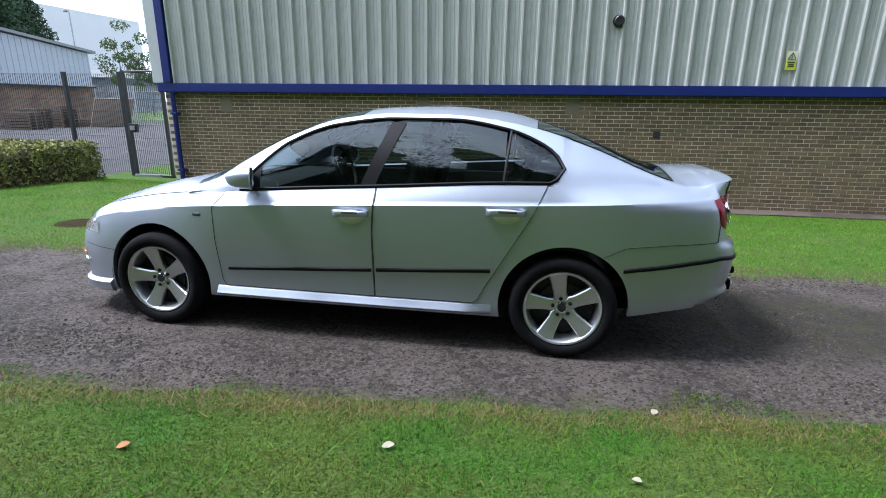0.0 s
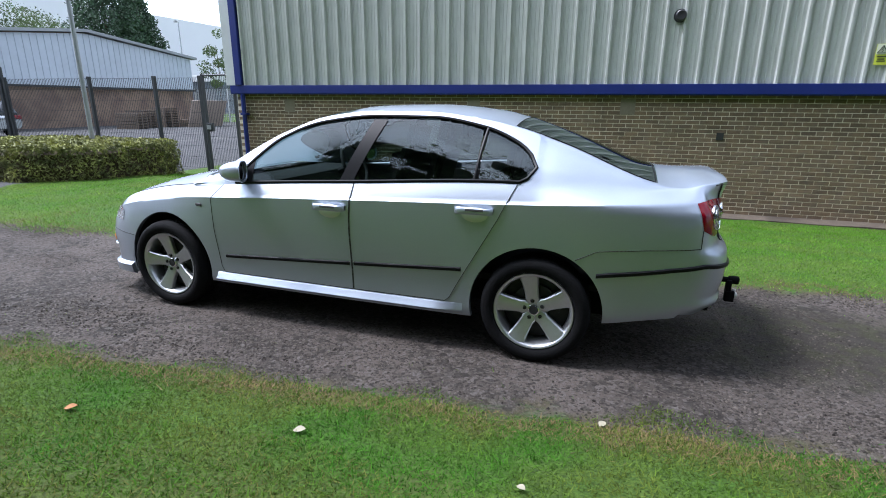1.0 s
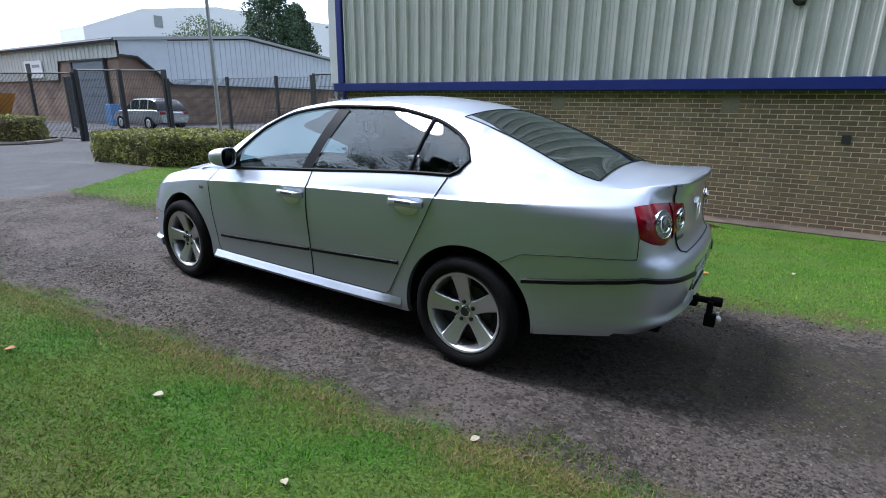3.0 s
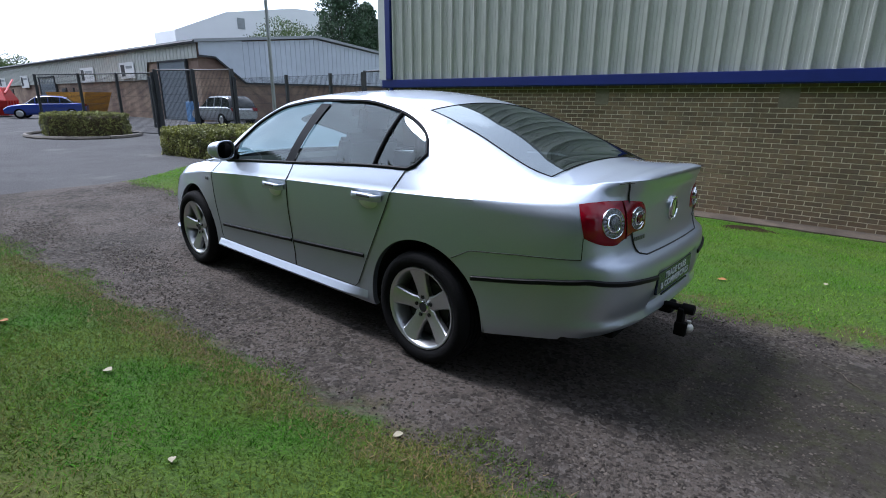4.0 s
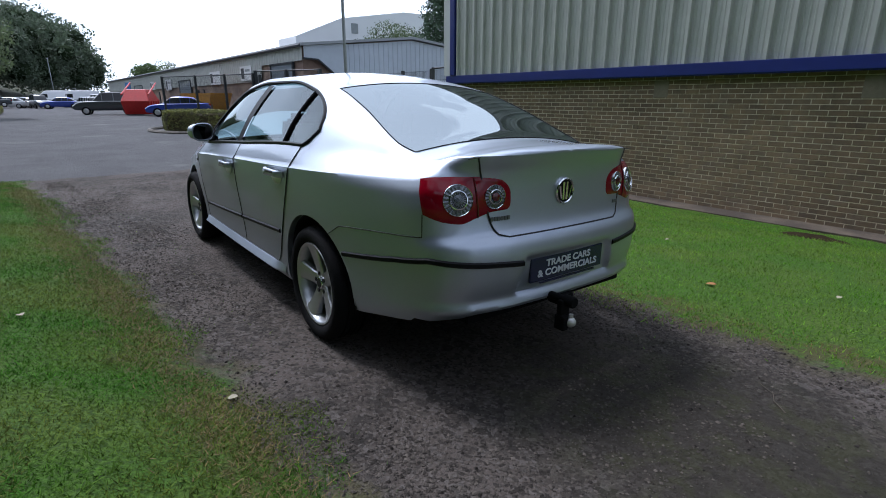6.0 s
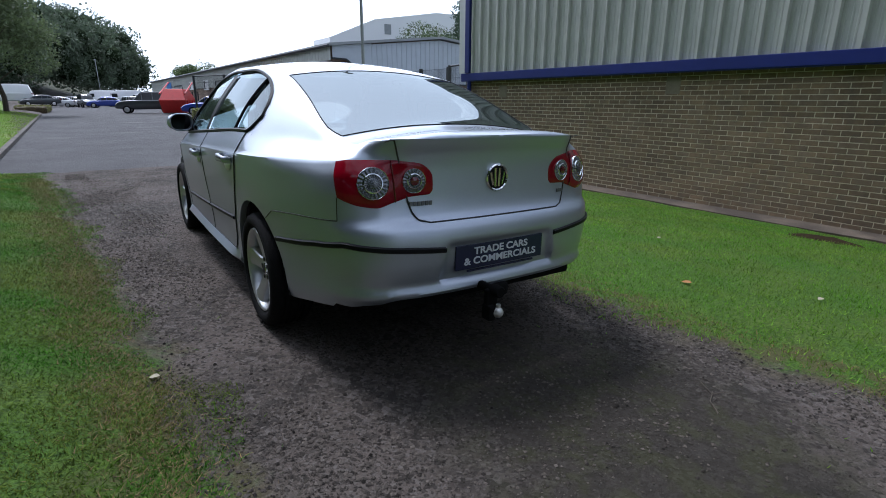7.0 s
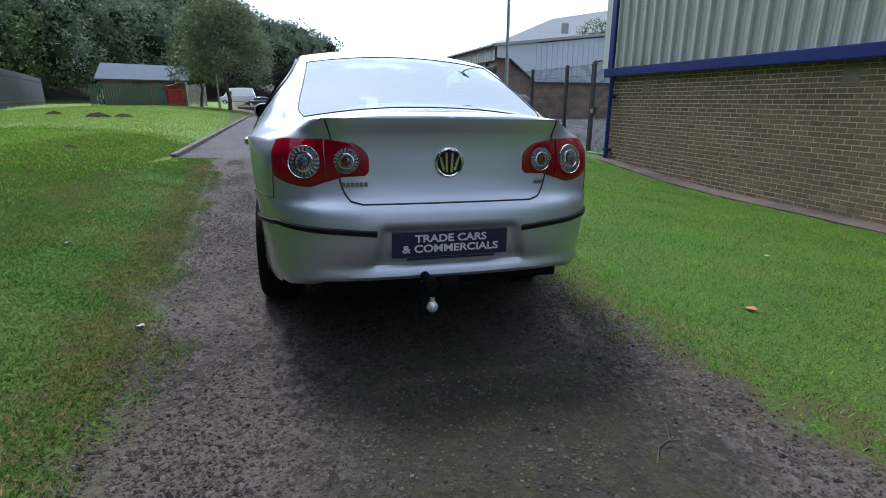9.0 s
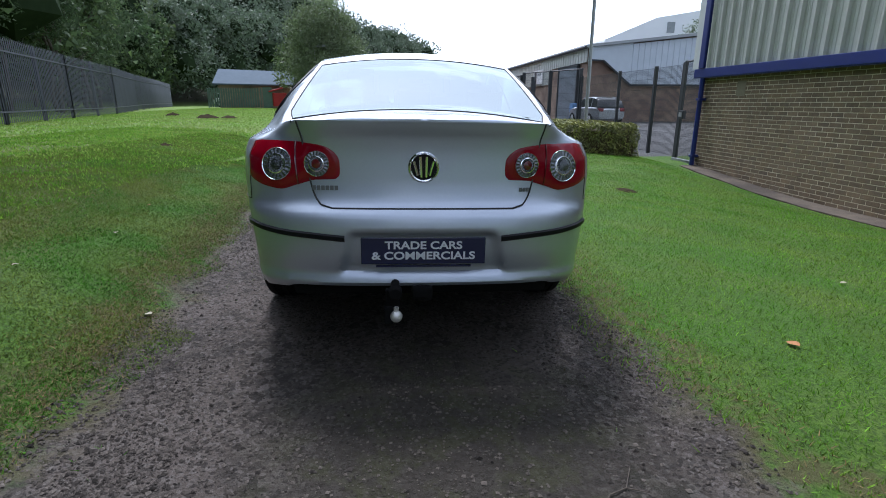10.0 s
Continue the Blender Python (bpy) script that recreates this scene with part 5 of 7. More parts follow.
for hx0, hx1, hz in ((1.412, 1.186, 0.858), (0.478, 0.248, 0.902)):
    for m_ in (False, True):
        bm = bmesh.new()
        handle(bm, hx0, hx1, hz, m_)
        hd = part("door_handle", bm, M_PAINT, car, "silver pull handle", smooth=True, sharp=60)
        bm = bmesh.new()
        handle_cup(bm, hx0, hx1, hz, m_)
        part("handle_cup", bm, M_ALLOY, hd, smooth=True)
        bm = bmesh.new()
        ribbon(bm, [tub(s_of_x(x), hz + 0.009, 0.046) for x in np.linspace(hx0 - 0.075, hx1 + 0.05, 8)], 0.0085, m_)
        part("handle_gap", bm, M_INK, hd)

# side badge and amber side marker at the nose
for m_ in (False, True):
    bm = bmesh.new()
    line_s(bm, s_of_x(2.325), s_of_x(2.38), lambda s: 0.795, 0.011, 0.006, m_, 6)
    part("wing_badge", bm, M_DARKMET, car, "small dark wing badge")
    bm = bmesh.new()
    line_s(bm, s_of_x(3.40), s_of_x(3.40) + 9, lambda s: 0.43, 0.016, 0.008, m_, 8)
    part("side_marker", bm, M_AMBER, car, "amber side marker")
    bm = bmesh.new()
    sa, sb = s_of_x(3.22), s_of_x(3.36) + 14
    skin(bm, lambda u, v: tub(sa + (sb - sa) * u, 0.60 + 0.01 * u + (0.125 - 0.03 * u) * v * (0.35 + 0.65 * math.sin(math.pi * (0.12 + 0.8 * u))), 0.004), 18, 8, m_)
    part("headlamp", bm, M_HEADLAMP, car, "clear headlamp", smooth=True)
for m_ in (False, True):
    bm = bmesh.new()
    line_s(bm, s_of_x(3.12), NS - 1.01, lambda s: z_bot(OUT[int(s)].x) + 0.035, 0.05, 0.03, m_, 40)
    part("front_lip", bm, M_PAINT, car, "silver lip under the front bumper", smooth=True)
    bm = bmesh.new()
    line_s(bm, s_of_x(3.36), s_of_x(3.36) + 22, lambda s: 0.385, 0.008, 0.012, m_, 10)
    part("bumper_trim", bm, M_CHROME, car, "thin chrome bumper trim")
bm = boxes((3.50, 3.575, -0.42, 0.42, 0.24, 0.36), bevel=0.02)
part("grille", bm, M_PLAST, car, "dark lower grille")

# mirrors
def mirror(sgn):
    c = Vector((1.965, 0.93, 1.048))
    bm = bmesh.new()
    rows = []
    for i in range(13):
        t = i / 12
        x = -0.035 + 0.15 * t
        k = math.sqrt(max(0.0, 1 - t ** 2.4))
        rows.append([Vector((c.x + x, sgn * (c.y + 0.094 * k * math.copysign(abs(math.cos(a)) ** 0.75, math.cos(a)) - 0.012 * t), c.z + 0.066 * k * math.copysign(abs(math.sin(a)) ** 0.75, math.sin(a)))) for a in [2 * math.pi * q / 28 for q in range(28)]])
    grid(bm, rows, closed=True, flip=sgn < 0)
    bmesh.ops.recalc_face_normals(bm, faces=bm.faces[:])
    turn = Matrix.Translation((c.x, sgn * c.y, c.z)) @ Matrix.Rotation(radians(24 * sgn), 4, "Z") @ Matrix.Translation((-c.x, -sgn * c.y, -c.z))
    bm.transform(turn)
    mr = part("door_mirror", bm, M_PAINT, car, "silver door mirror", smooth=True, sharp=60)
    bm = bmesh.new()
    ring = [bm.verts.new((c.x - 0.026, sgn * (c.y + 0.088 * math.copysign(abs(math.cos(a)) ** 0.75, math.cos(a))), c.z + 0.060 * math.copysign(abs(math.sin(a)) ** 0.75, math.sin(a)))) for a in [2 * math.pi * q / 28 for q in range(28)]]
    bm.faces.new(ring)
    bm.transform(turn)
    part("mirror_glass", bm, M_MIRROR, mr, "mirror glass")
    bm = bmesh.new()
    rr = [Vector((c.x - 0.036, sgn * (c.y + 0.094 * math.copysign(abs(math.cos(a)) ** 0.75, math.cos(a))), c.z + 0.066 * math.copysign(abs(math.sin(a)) ** 0.75, math.sin(a)))) for a in [2 * math.pi * q / 28 for q in range(29)]]
    tube(bm, rr, 0.006, 6)
    bm.transform(turn)
    part("mirror_rim", bm, M_PAINT, mr, smooth=True)
    bm = bmesh.new()
    tube(bm, [(1.99, sgn * 0.80, 0.985), (1.99, sgn * 0.86, 1.0), (1.985, sgn * 0.90, 1.012)], 0.03, 10, 0.02)
    part("mirror_arm", bm, M_PLAST, mr, smooth=True)


mirror(1)
mirror(-1)


# wheels
def wheel(turn):
    w = new("wheel")
    bm = bmesh.new()
    lathe(bm, [(0.232, 0.066), (0.238, 0.098), (0.262, 0.113), (0.290, 0.113), (0.306, 0.103), (0.3165, 0.088), (0.3205, 0.074)], n=72)
    part("tyre_wall", bm, M_RUBBER, w, smooth=True, sharp=60)
    bm = bmesh.new()
    prof = [(0.3205, 0.074)]
    for g in (0.052, 0.018, -0.018, -0.052):
        prof += [(0.3225, g + 0.006), (0.314, g + 0.004), (0.314, g - 0.004), (0.3225, g - 0.006)]
    prof += [(0.3205, -0.074), (0.30, -0.11), (0.24, -0.1)]
    lathe(bm, prof, n=72)
    part("tyre_tread", bm, M_RUBBER, w, smooth=True, sharp=35)
    bm = bmesh.new()
    lathe(bm, [(0.228, 0.06), (0.2365, 0.094), (0.232, 0.101), (0.222, 0.099), (0.214, 0.088), (0.205, 0.06), (0.20, 0.0), (0.205, -0.09)], n=72)
    rim = part("rim", bm, M_ALLOY, w, "silver alloy rim", smooth=True, sharp=50)
    for k in range(5):
        a0 = radians(turn + 72 * k)
        bm = bmesh.new()
        outline = [(0.02, 0.024, 0.052), (0.06, 0.043, 0.058), (0.085, 0.0385, 0.062), (0.13, 0.043, 0.070), (0.18, 0.050, 0.079), (0.205, 0.056, 0.086), (0.222, 0.066, 0.092)]
        rows = []
        for r, hw, oy in outline:
            pts = [(-hw, oy - 0.035), (-hw, oy - 0.007), (-hw + 0.007, oy), (-hw * 0.4, oy + 0.0025), (hw * 0.4, oy + 0.0025), (hw - 0.007, oy), (hw, oy - 0.007), (hw, oy - 0.035)]
            rows.append([Vector((math.cos(a0) * r - math.sin(a0) * t, o, math.sin(a0) * r + math.cos(a0) * t)) for t, o in pts])
        grid(bm, rows)
        bmesh.ops.recalc_face_normals(bm, faces=bm.faces[:])
        part("spoke", bm, M_ALLOY, rim, smooth=True, sharp=28)
        bm = bmesh.new()
        mb = Matrix.Translation((math.cos(a0) * 0.056, 0.0, math.sin(a0) * 0.056))
        lathe(bm, [(0.0125, 0.0645), (0.0125, 0.0615), (0.009, 0.0605), (0.008, 0.066), (0.0005, 0.067)], mb, 14)
        part("wheel_bolt", bm, M_DARKMET, rim, smooth=True)
    bm = bmesh.new()
    lathe(bm, [(0.036, 0.05), (0.034, 0.066), (0.03, 0.069), (0.0005, 0.070)], n=28)
    part("hub_cap", bm, M_CHROME, rim, "round hub cap", smooth=True)
    bm = bmesh.new()
    lathe(bm, [(0.027, 0.0705), (0.0005, 0.0715)], n=24)
    part("hub_disc", bm, M_DARKMET, rim)
    bm = bmesh.new()
    lathe(bm, [(0.0005, 0.018), (0.144, 0.018), (0.144, -0.006), (0.20, -0.012), (0.20, -0.09), (0.0005, -0.09)], n=40)
    part("brake_disc", bm, M_DARKMET, w, smooth=True)
    return w


first = wheel(80)
first.parent = car
first.matrix_basis = pose(0, 0.766, 0.32)
for wx, wy, wt, flipz in ((2.709, 0.772, 3, 0), (0.0, -0.766, 40, 180), (2.709, -0.772, 11, 180)):
    c = copy_thing(first, pose(wx, wy, 0.32, 0, wt, flipz))
    c.parent = car
for wx in (0.0, 2.709):
    for m_ in (False, True):
        bm = bmesh.new()
        rows = []
        for k in range(25):
            a = radians(-4 + 188 * k / 24)
            rows.append([Vector((wx + (R_ARCH + 0.012) * math.cos(a), (-1 if m_ else 1) * yy, 0.32 + (R_ARCH + 0.012) * math.sin(a))) for yy in (0.82, 0.6, 0.45)])
        grid(bm, rows)
        part("wheel_arch_liner", bm, M_PLAST, car, smooth=True)

# underbody and cabin
part("underbody", boxes((-0.45, 3.3, -0.58, 0.58, 0.25, 0.40), (0.45, 2.25, -0.80, 0.80, 0.245, 0.40), (-0.8, -0.42, -0.6, 0.6, 0.45, 0.7), (2.4, 3.4, -0.44, 0.44, 0.4, 0.66)), M_BLACK, car)
part("cabin_floor", boxes((-0.6, 0.42, -0.66, 0.66, 0.42, 0.46), (0.423, 2.3, -0.78, 0.78, 0.42, 0.46), (2.1, 2.45, -0.75, 0.75, 0.46, 0.9), (-0.58, -0.45, -0.56, 0.56, 0.46, 1.0)), M_CABIN, car)
part("parcel_shelf", boxes((-0.5, 0.0, -0.54, 0.54, 1.02, 1.04), bevel=0.008), M_CABIN, car)
for m_ in (1, -1):
    part("door_lining", boxes((0.42, 2.1, m_ * 0.775 - 0.012, m_ * 0.775 + 0.012, 0.46, 0.955), bevel=0.01), M_CABIN, car)
bm = boxes((1.95, 2.42, -0.74, 0.74, 0.74, 0.955), bevel=0.05)
part("dashboard", bm, M_CABIN, car, smooth=True)


def seat(x, y, w, hz=1.20):
    bm = boxes((x, x + 0.50, y - w, y + w, 0.50, 0.66), bevel=0.05)
    part("seat_cushion", bm, M_CABIN, car, smooth=True)
    bm = bmesh.new()
    box(bm, -0.07, 0.07, -w, w, 0, hz - 0.56)
    bmesh.ops.bevel(bm, geom=bm.edges[:], offset=0.055, segments=3, affect="EDGES")
    bm.transform(pose(x - 0.03, y, 0.60, 0, -17, 0))
    part("seat_back", bm, M_CABIN, car, smooth=True)
    bm = bmesh.new()
    box(bm, -0.045, 0.045, -0.13, 0.13, 0, 0.20)
    bmesh.ops.bevel(bm, geom=bm.edges[:], offset=0.04, segments=3, affect="EDGES")
    bm.transform(pose(x - 0.225, y, hz, 0, -12, 0))
    hr = part("headrest", bm, M_CABIN, car, smooth=True)
    for o in (-0.05, 0.05):
        bm = bmesh.new()
        tube(bm, [(x - 0.20, y + o, hz - 0.06), (x - 0.215, y + o, hz + 0.02)], 0.007, 6)
        part("headrest_post", bm, M_CHROME, hr)


seat(1.15, 0.37, 0.25)
seat(1.15, -0.37, 0.25)
for sy in (0.42, 0.0, -0.42):
    seat(0.46, sy, 0.215, 1.08)
bm = bmesh.new()
skin(bm, lambda u, v: top_pt(0.24 + 1.10 * u, 0.06 + 1.88 * v, -0.03), 16, 16)
part("headliner", bm, mat("headliner_cloth", (0.10, 0.10, 0.098), 0.9, 0, 0.1, 40), car, "grey cloth headliner", smooth=True)
bm = bmesh.new()
c0 = Vector((1.80, -0.37, 0.99))
tube(bm, [c0 + Vector((0.07 * math.sin(a), 0.185 * math.cos(a), 0.17 * math.sin(a))) for a in [2 * math.pi * k / 28 for k in range(29)]], 0.015, 8)
box(bm, 1.80, 1.83, -0.43, -0.31, 0.94, 1.04)
tube(bm, [(1.81, -0.37, 0.99), (2.02, -0.37, 0.90)], 0.03, 8)
part("steering_wheel", bm, M_CABIN, car, smooth=True)
bm = boxes((1.43, 1.46, -0.11, 0.11, 1.30, 1.36), bevel=0.012)
part("rear_view_mirror", bm, M_PLAST, car)


# ---------------------------------------------------------------- foliage tools
def leaf_cloud(rng, centre, radius, count, size, flat=0.35):
    """Leaf-sized triangles spread through an uneven ellipsoid shell; returns vertices (n, 3, 3)."""
    d = rng.normal(size=(count, 3))
    d /= np.linalg.norm(d, axis=1)[:, None]
    r = 0.62 + 0.42 * rng.random(count) ** 0.6
    lump = np.array([noise.noise((a * 2.3 + centre[0], b * 2.3 + centre[1], c * 2.3)) for a, b, c in d])
    p = np.array(centre) + d * np.array(radius) * (r * (1 + 0.45 * lump))[:, None]
    a = rng.normal(size=(count, 3))
    b = rng.normal(size=(count, 3))
    s = size * rng.uniform(0.6, 1.4, count)[:, None]
    a = a / np.linalg.norm(a, axis=1)[:, None] * s
    b = b / np.linalg.norm(b, axis=1)[:, None] * s
    return np.stack([p - a * 0.5, p + a * 0.5, p + b], 1)


def leaf_mesh(name, chunks, material, parent=None, label=""):
    v = np.concatenate(chunks)
    n = len(v)
    me = bpy.data.meshes.new(name)
    me.from_pydata(v.reshape(-1, 3).tolist(), [], np.arange(3 * n).reshape(-1, 3).tolist())
    me.materials.append(material)
    ob = new(name, me)
    if parent is not None:
        ob.parent = parent
    if label:
        ob["label"] = label
    return ob


def tree(x, y, h, spread, label, seed, material=None, trunk=0.16, clumps=26, per=190, size=0.22, low=0.3, z0=None):
    rng = np.random.default_rng(seed)
    t = thing("tree", label, "tree", pose(x, y, ground_z(x, y) if z0 is None else z0), "trees")
    bm = bmesh.new()
    top = h * 0.82
    pts = [Vector((0.12 * math.sin(k * 1.3 + seed), 0.12 * math.cos(k * 1.7 + seed), top * k / 7 - 0.1)) for k in range(8)]
    tube(bm, pts, trunk, 9, trunk * 0.2)
    ends = []
    for k in range(9):
        f = low + (0.85 - low) * k / 8
        a = k * 2.4 + seed
        b0 = pts[int(f * 7)]
        reach = spread * (0.75 - 0.35 * f)
        e = b0 + Vector((math.cos(a) * reach, math.sin(a) * reach, h * 0.16))
        tube(bm, [b0, b0.lerp(e, 0.5) + Vector((0, 0, h * 0.02)), e], trunk * 0.4 * (1 - 0.5 * f), 6, trunk * 0.08)
        ends.append(e)
    part("trunk", bm, M_BARK, t, smooth=True)
    chunks = []
    for k in range(clumps):
        if k < len(ends):
            c = ends[k]
        else:
            a, f = rng.random() * 6.28, rng.random()
            rr = spread * math.sqrt(rng.random()) * (0.9 - 0.55 * f)
            c = Vector((math.cos(a) * rr, math.sin(a) * rr, h * (low + 0.08 + (0.94 - low) * f * 0.95)))
        s = spread * rng.uniform(0.26, 0.44)
        chunks.append(leaf_cloud(rng, c, (s, s, s * 0.75), per, size))
    leaf_mesh("crown", chunks, material or M_LEAF, t)
    return t


def conifer(x, y, h, spread, seed, label, z0=0.0):
    rng = np.random.default_rng(seed)
    t = thing("tree", label, "tree", pose(x, y, z0), "trees")
    bm = bmesh.new()
    tube(bm, [(0, 0, 0), (0, 0, h * 0.5), (0, 0, h)], 0.25, 8, 0.03)
    part("trunk", bm, M_BARK, t)
    chunks = []
    for k in range(70):
        f = (k / 70) ** 1.1
        a = k * 2.399
        rr = spread * (1 - f) ** 0.7 * rng.uniform(0.55, 1.0)
        s = spread * (0.42 - 0.25 * f)
        chunks.append(leaf_cloud(rng, (math.cos(a) * rr, math.sin(a) * rr, h * (0.04 + 0.96 * f)), (s, s, s * 0.9), 420, 0.24))
    leaf_mesh("crown", chunks, M_CONIFER, t)


def hedge(name, outline, z0, h, label, seed, count):
    """A clipped hedge over a convex plan outline: twiggy core and a skin of small leaves."""
    rng = np.random.default_rng(seed)
    t = thing(name, label, "hedge", None, "hedges")
    c = np.mean(outline, axis=0)
    bm = bmesh.new()
    dense = []
    for (ax, ay), (bx, by) in zip(outline, outline[1:] + outline[:1]):
        dense += [(ax + (bx - ax) * k / 12, ay + (by - ay) * k / 12) for k in range(12)]
    rows = []
    for f, zz in ((0.95, -0.1), (0.95, h * 0.5), (0.93, h * 0.8), (0.84, h * 0.93), (0.4, h * 0.95), (0.02, h * 0.95)):
        rows.append([(c[0] + (px - c[0]) * f, c[1] + (py - c[1]) * f, z0 + zz + 0.04 * noise.noise((px * 2, py * 2, zz))) for px, py in dense])
    grid(bm, rows, closed=True)
    part("hedge_core", bm, M_HEDGECORE, t, smooth=True)
    n = len(outline)
    count = int(count * 1.8)
    pts = []
    per = [math.dist(outline[i], outline[(i + 1) % n]) for i in range(n)]
    while len(pts) < count:
        if rng.random() < 0.55:
            i = rng.choice(n, p=np.array(per) / sum(per))
            f = rng.random()
            ax, ay = outline[i]
            bx, by = outline[(i + 1) % n]
            zz = h * (1 - 0.98 * rng.random() ** 1.5)
            k = 1.0 - 0.06 * (zz / h) ** 4 + 0.05 * noise.noise((ax + (bx - ax) * f * 3, ay + (by - ay) * f * 3, zz * 3))
            px, py = ax + (bx - ax) * f, ay + (by - ay) * f
            pts.append((c[0] + (px - c[0]) * k, c[1] + (py - c[1]) * k, z0 + zz))
        else:
            i = rng.integers(n)
            f, g = rng.random(), math.sqrt(rng.random())
            ax, ay = outline[i]
            bx, by = outline[(i + 1) % n]
            px, py = ax + (bx - ax) * f, ay + (by - ay) * f
            px, py = c[0] + (px - c[0]) * g, c[1] + (py - c[1]) * g
            pts.append((px, py, z0 + h * (1.0 - 0.07 * g ** 6) + 0.045 * noise.noise((px * 2.2, py * 2.2, 0)) + rng.normal(0, 0.018)))
    p = np.array(pts)
    a, b = rng.normal(size=(count, 3)) * 0.017, rng.normal(size=(count, 3)) * 0.021
    leaf_mesh("hedge_leaves", [np.stack([p - a, p + a, p + b], 1)], M_HEDGE, t)


# ---------------------------------------------------------------- yard: fence, gate, lamp post, hedges
def mesh_panel(bm, a, b, z0, z1, gap=0.055, r=0.0035):
    a, b = Vector(a), Vector(b)
    n = int((b - a).length / gap)
    for k in range(n + 1):
        p = a.lerp(b, k / n)
        box(bm, p.x - r, p.x + r, p.y - r, p.y + r, z0, z1)
    u = (b - a).normalized()
    for k in range(9):
        z = z0 + (z1 - z0) * k / 8
        tube(bm, [(a.x, a.y, z), (b.x, b.y, z)], r * 1.2, 4)


def fence_run(name, pts, z0, z1, label, post=0.04, rail=True):
    f = thing(name, label, "fence", None, "yard fence")
    for p in pts:
        part("post", boxes((p[0] - post, p[0] + post, p[1] - post, p[1] + post, min(z0, ground_z(p[0], p[1])) - 0.05, z1 + 0.03), bevel=0.006), M_FENCE, f)
    for a, b in zip(pts, pts[1:]):
        bm = bmesh.new()
        mesh_panel(bm, (*a, 0), (*b, 0), z0 + 0.08, z1 - 0.02)
        part("mesh_panel", bm, M_FENCE, f)
        if rail:
            for rz in (z1, z0 + 0.1):
                bm = bmesh.new()
                tube(bm, [(*a, rz), (*b, rz)], 0.022, 6)
                part("rail", bm, M_FENCE, f)
    return f


fence_run("mesh_fence", [(-8.98, 10.82), (-10.42, 10.84), (-12.5, 10.75), (-15.6, 10.7)], -0.22, 2.07, "dark steel mesh fence on square posts", rail=False)
gate = fence_run("gate", [(-8.86, 10.78), (-7.82, 10.62)], -0.28, 2.1, "dark steel mesh gate beside the wall corner", 0.032)
part("latch_box", boxes((-8.86, -8.66, 10.72, 10.80, 0.78, 0.98), bevel=0.01), M_FENCE, gate)
part("latch_plate", boxes((-8.82, -8.70, 10.70, 10.716, 0.83, 0.93)), M_STEEL, gate)
part("kick_rail", boxes((-8.84, -7.84, 10.66, 10.70, -0.26, -0.16), bevel=0.006), M_STEEL, gate)
fence_run("yard_gate", [(-15.75, 10.7), (-17.2, 10.0), (-18.65, 9.3)], 0.05, 2.35, "closed dark steel yard gate", 0.06)
fence_run("mesh_fence", [(-18.7, 9.2), (-20.4, 8.6), (-22.3, 7.9), (-24.5, 7.0)], 0.0, 2.25, "dark mesh fence behind the clipped hedge", 0.045)
fence_run("yard_gate", [(-21.3, 10.4), (-24.6, 11.4)], 0.1, 2.3, "open leaf of the dark steel yard gate", 0.06)

lamp = thing("lamp_post", "tall thin grey steel lamp post with a dark base", "lamp post", pose(-10.55, 9.02, -0.2))
bm = bmesh.new()
tube(bm, [(0, 0, 0.75), (0, 0, 8.4)], 0.05, 12, 0.034)
part("pole", bm, M_STEEL, lamp, smooth=True)
bm = bmesh.new()
tube(bm, [(0, 0, -0.1), (0, 0, 0.70), (0, 0, 0.80)], 0.085, 12, 0.07)
part("base", bm, M_FENCE, lamp, "dark base section", smooth=True)
part("lantern", boxes((-0.12, 0.55, -0.12, 0.12, 8.4, 8.5), bevel=0.03), M_STEEL, lamp)

hedge("hedge", [(-8.8, 9.75), (-12.6, 9.9), (-13.3, 8.2), (-12.9, 6.95), (-11.8, 6.55), (-9.7, 6.75), (-8.75, 7.55), (-8.45, 8.8)], -0.15, 0.79, "clipped brown-green hedge in front of the yard fence", 21, 26000)
hedge("hedge", [(-20.0, 8.7), (-22.2, 8.2), (-23.2, 7.3), (-22.6, 6.45), (-21.0, 6.25), (-19.6, 7.2), (-19.3, 8.2)], 0.02, 0.8, "low rounded green hedge on a kerbed island", 22, 12000)
ring = [(-20.3 + 2.7 * math.cos(a) * 1.0 - 0.9, 7.45 + 1.75 * math.sin(a), 0) for a in [2 * math.pi * k / 28 for k in range(29)]]
bm = bmesh.new()
tube(bm, [(p[0], p[1], 0.04) for p in ring], 0.075, 6)
ob = part("kerb", bm, M_CONC, smooth=True)
tagged(ob, "pale concrete kerb round the hedge island", "kerb", kind="structure")

# ---------------------------------------------------------------- low industrial unit across the yard
unit = thing("industrial_unit", "low brick unit with pale blue cladding and a shallow roof", "building", kind="")
GX, Y0, Y1, YM, ZE, ZA = -29.0, 16.0, 32.3, 24.2, 4.45, 5.3
bm = bmesh.new()
prof = [(Y0, -0.2), (Y1, -0.2), (Y1, ZE), (YM, ZA), (Y0, ZE)]
rows = [[(x, y, z) for y, z in prof] for x in (GX - 0.2, -125.0)]
vs = grid(bm, rows, closed=True)
bm.faces.new(vs[0])
bm.faces.new(vs[1][::-1])
bmesh.ops.recalc_face_normals(bm, faces=bm.faces[:])
part("wall", bm, M_UNITBRICK, unit, "brown brick walls")
bm = bmesh.new()
top = lambda y: ZE + (ZA - ZE) * (1 - abs(y - YM) / (YM - Y0))
lo, hi = [], []
k = 0
y = Y0 + 2.75
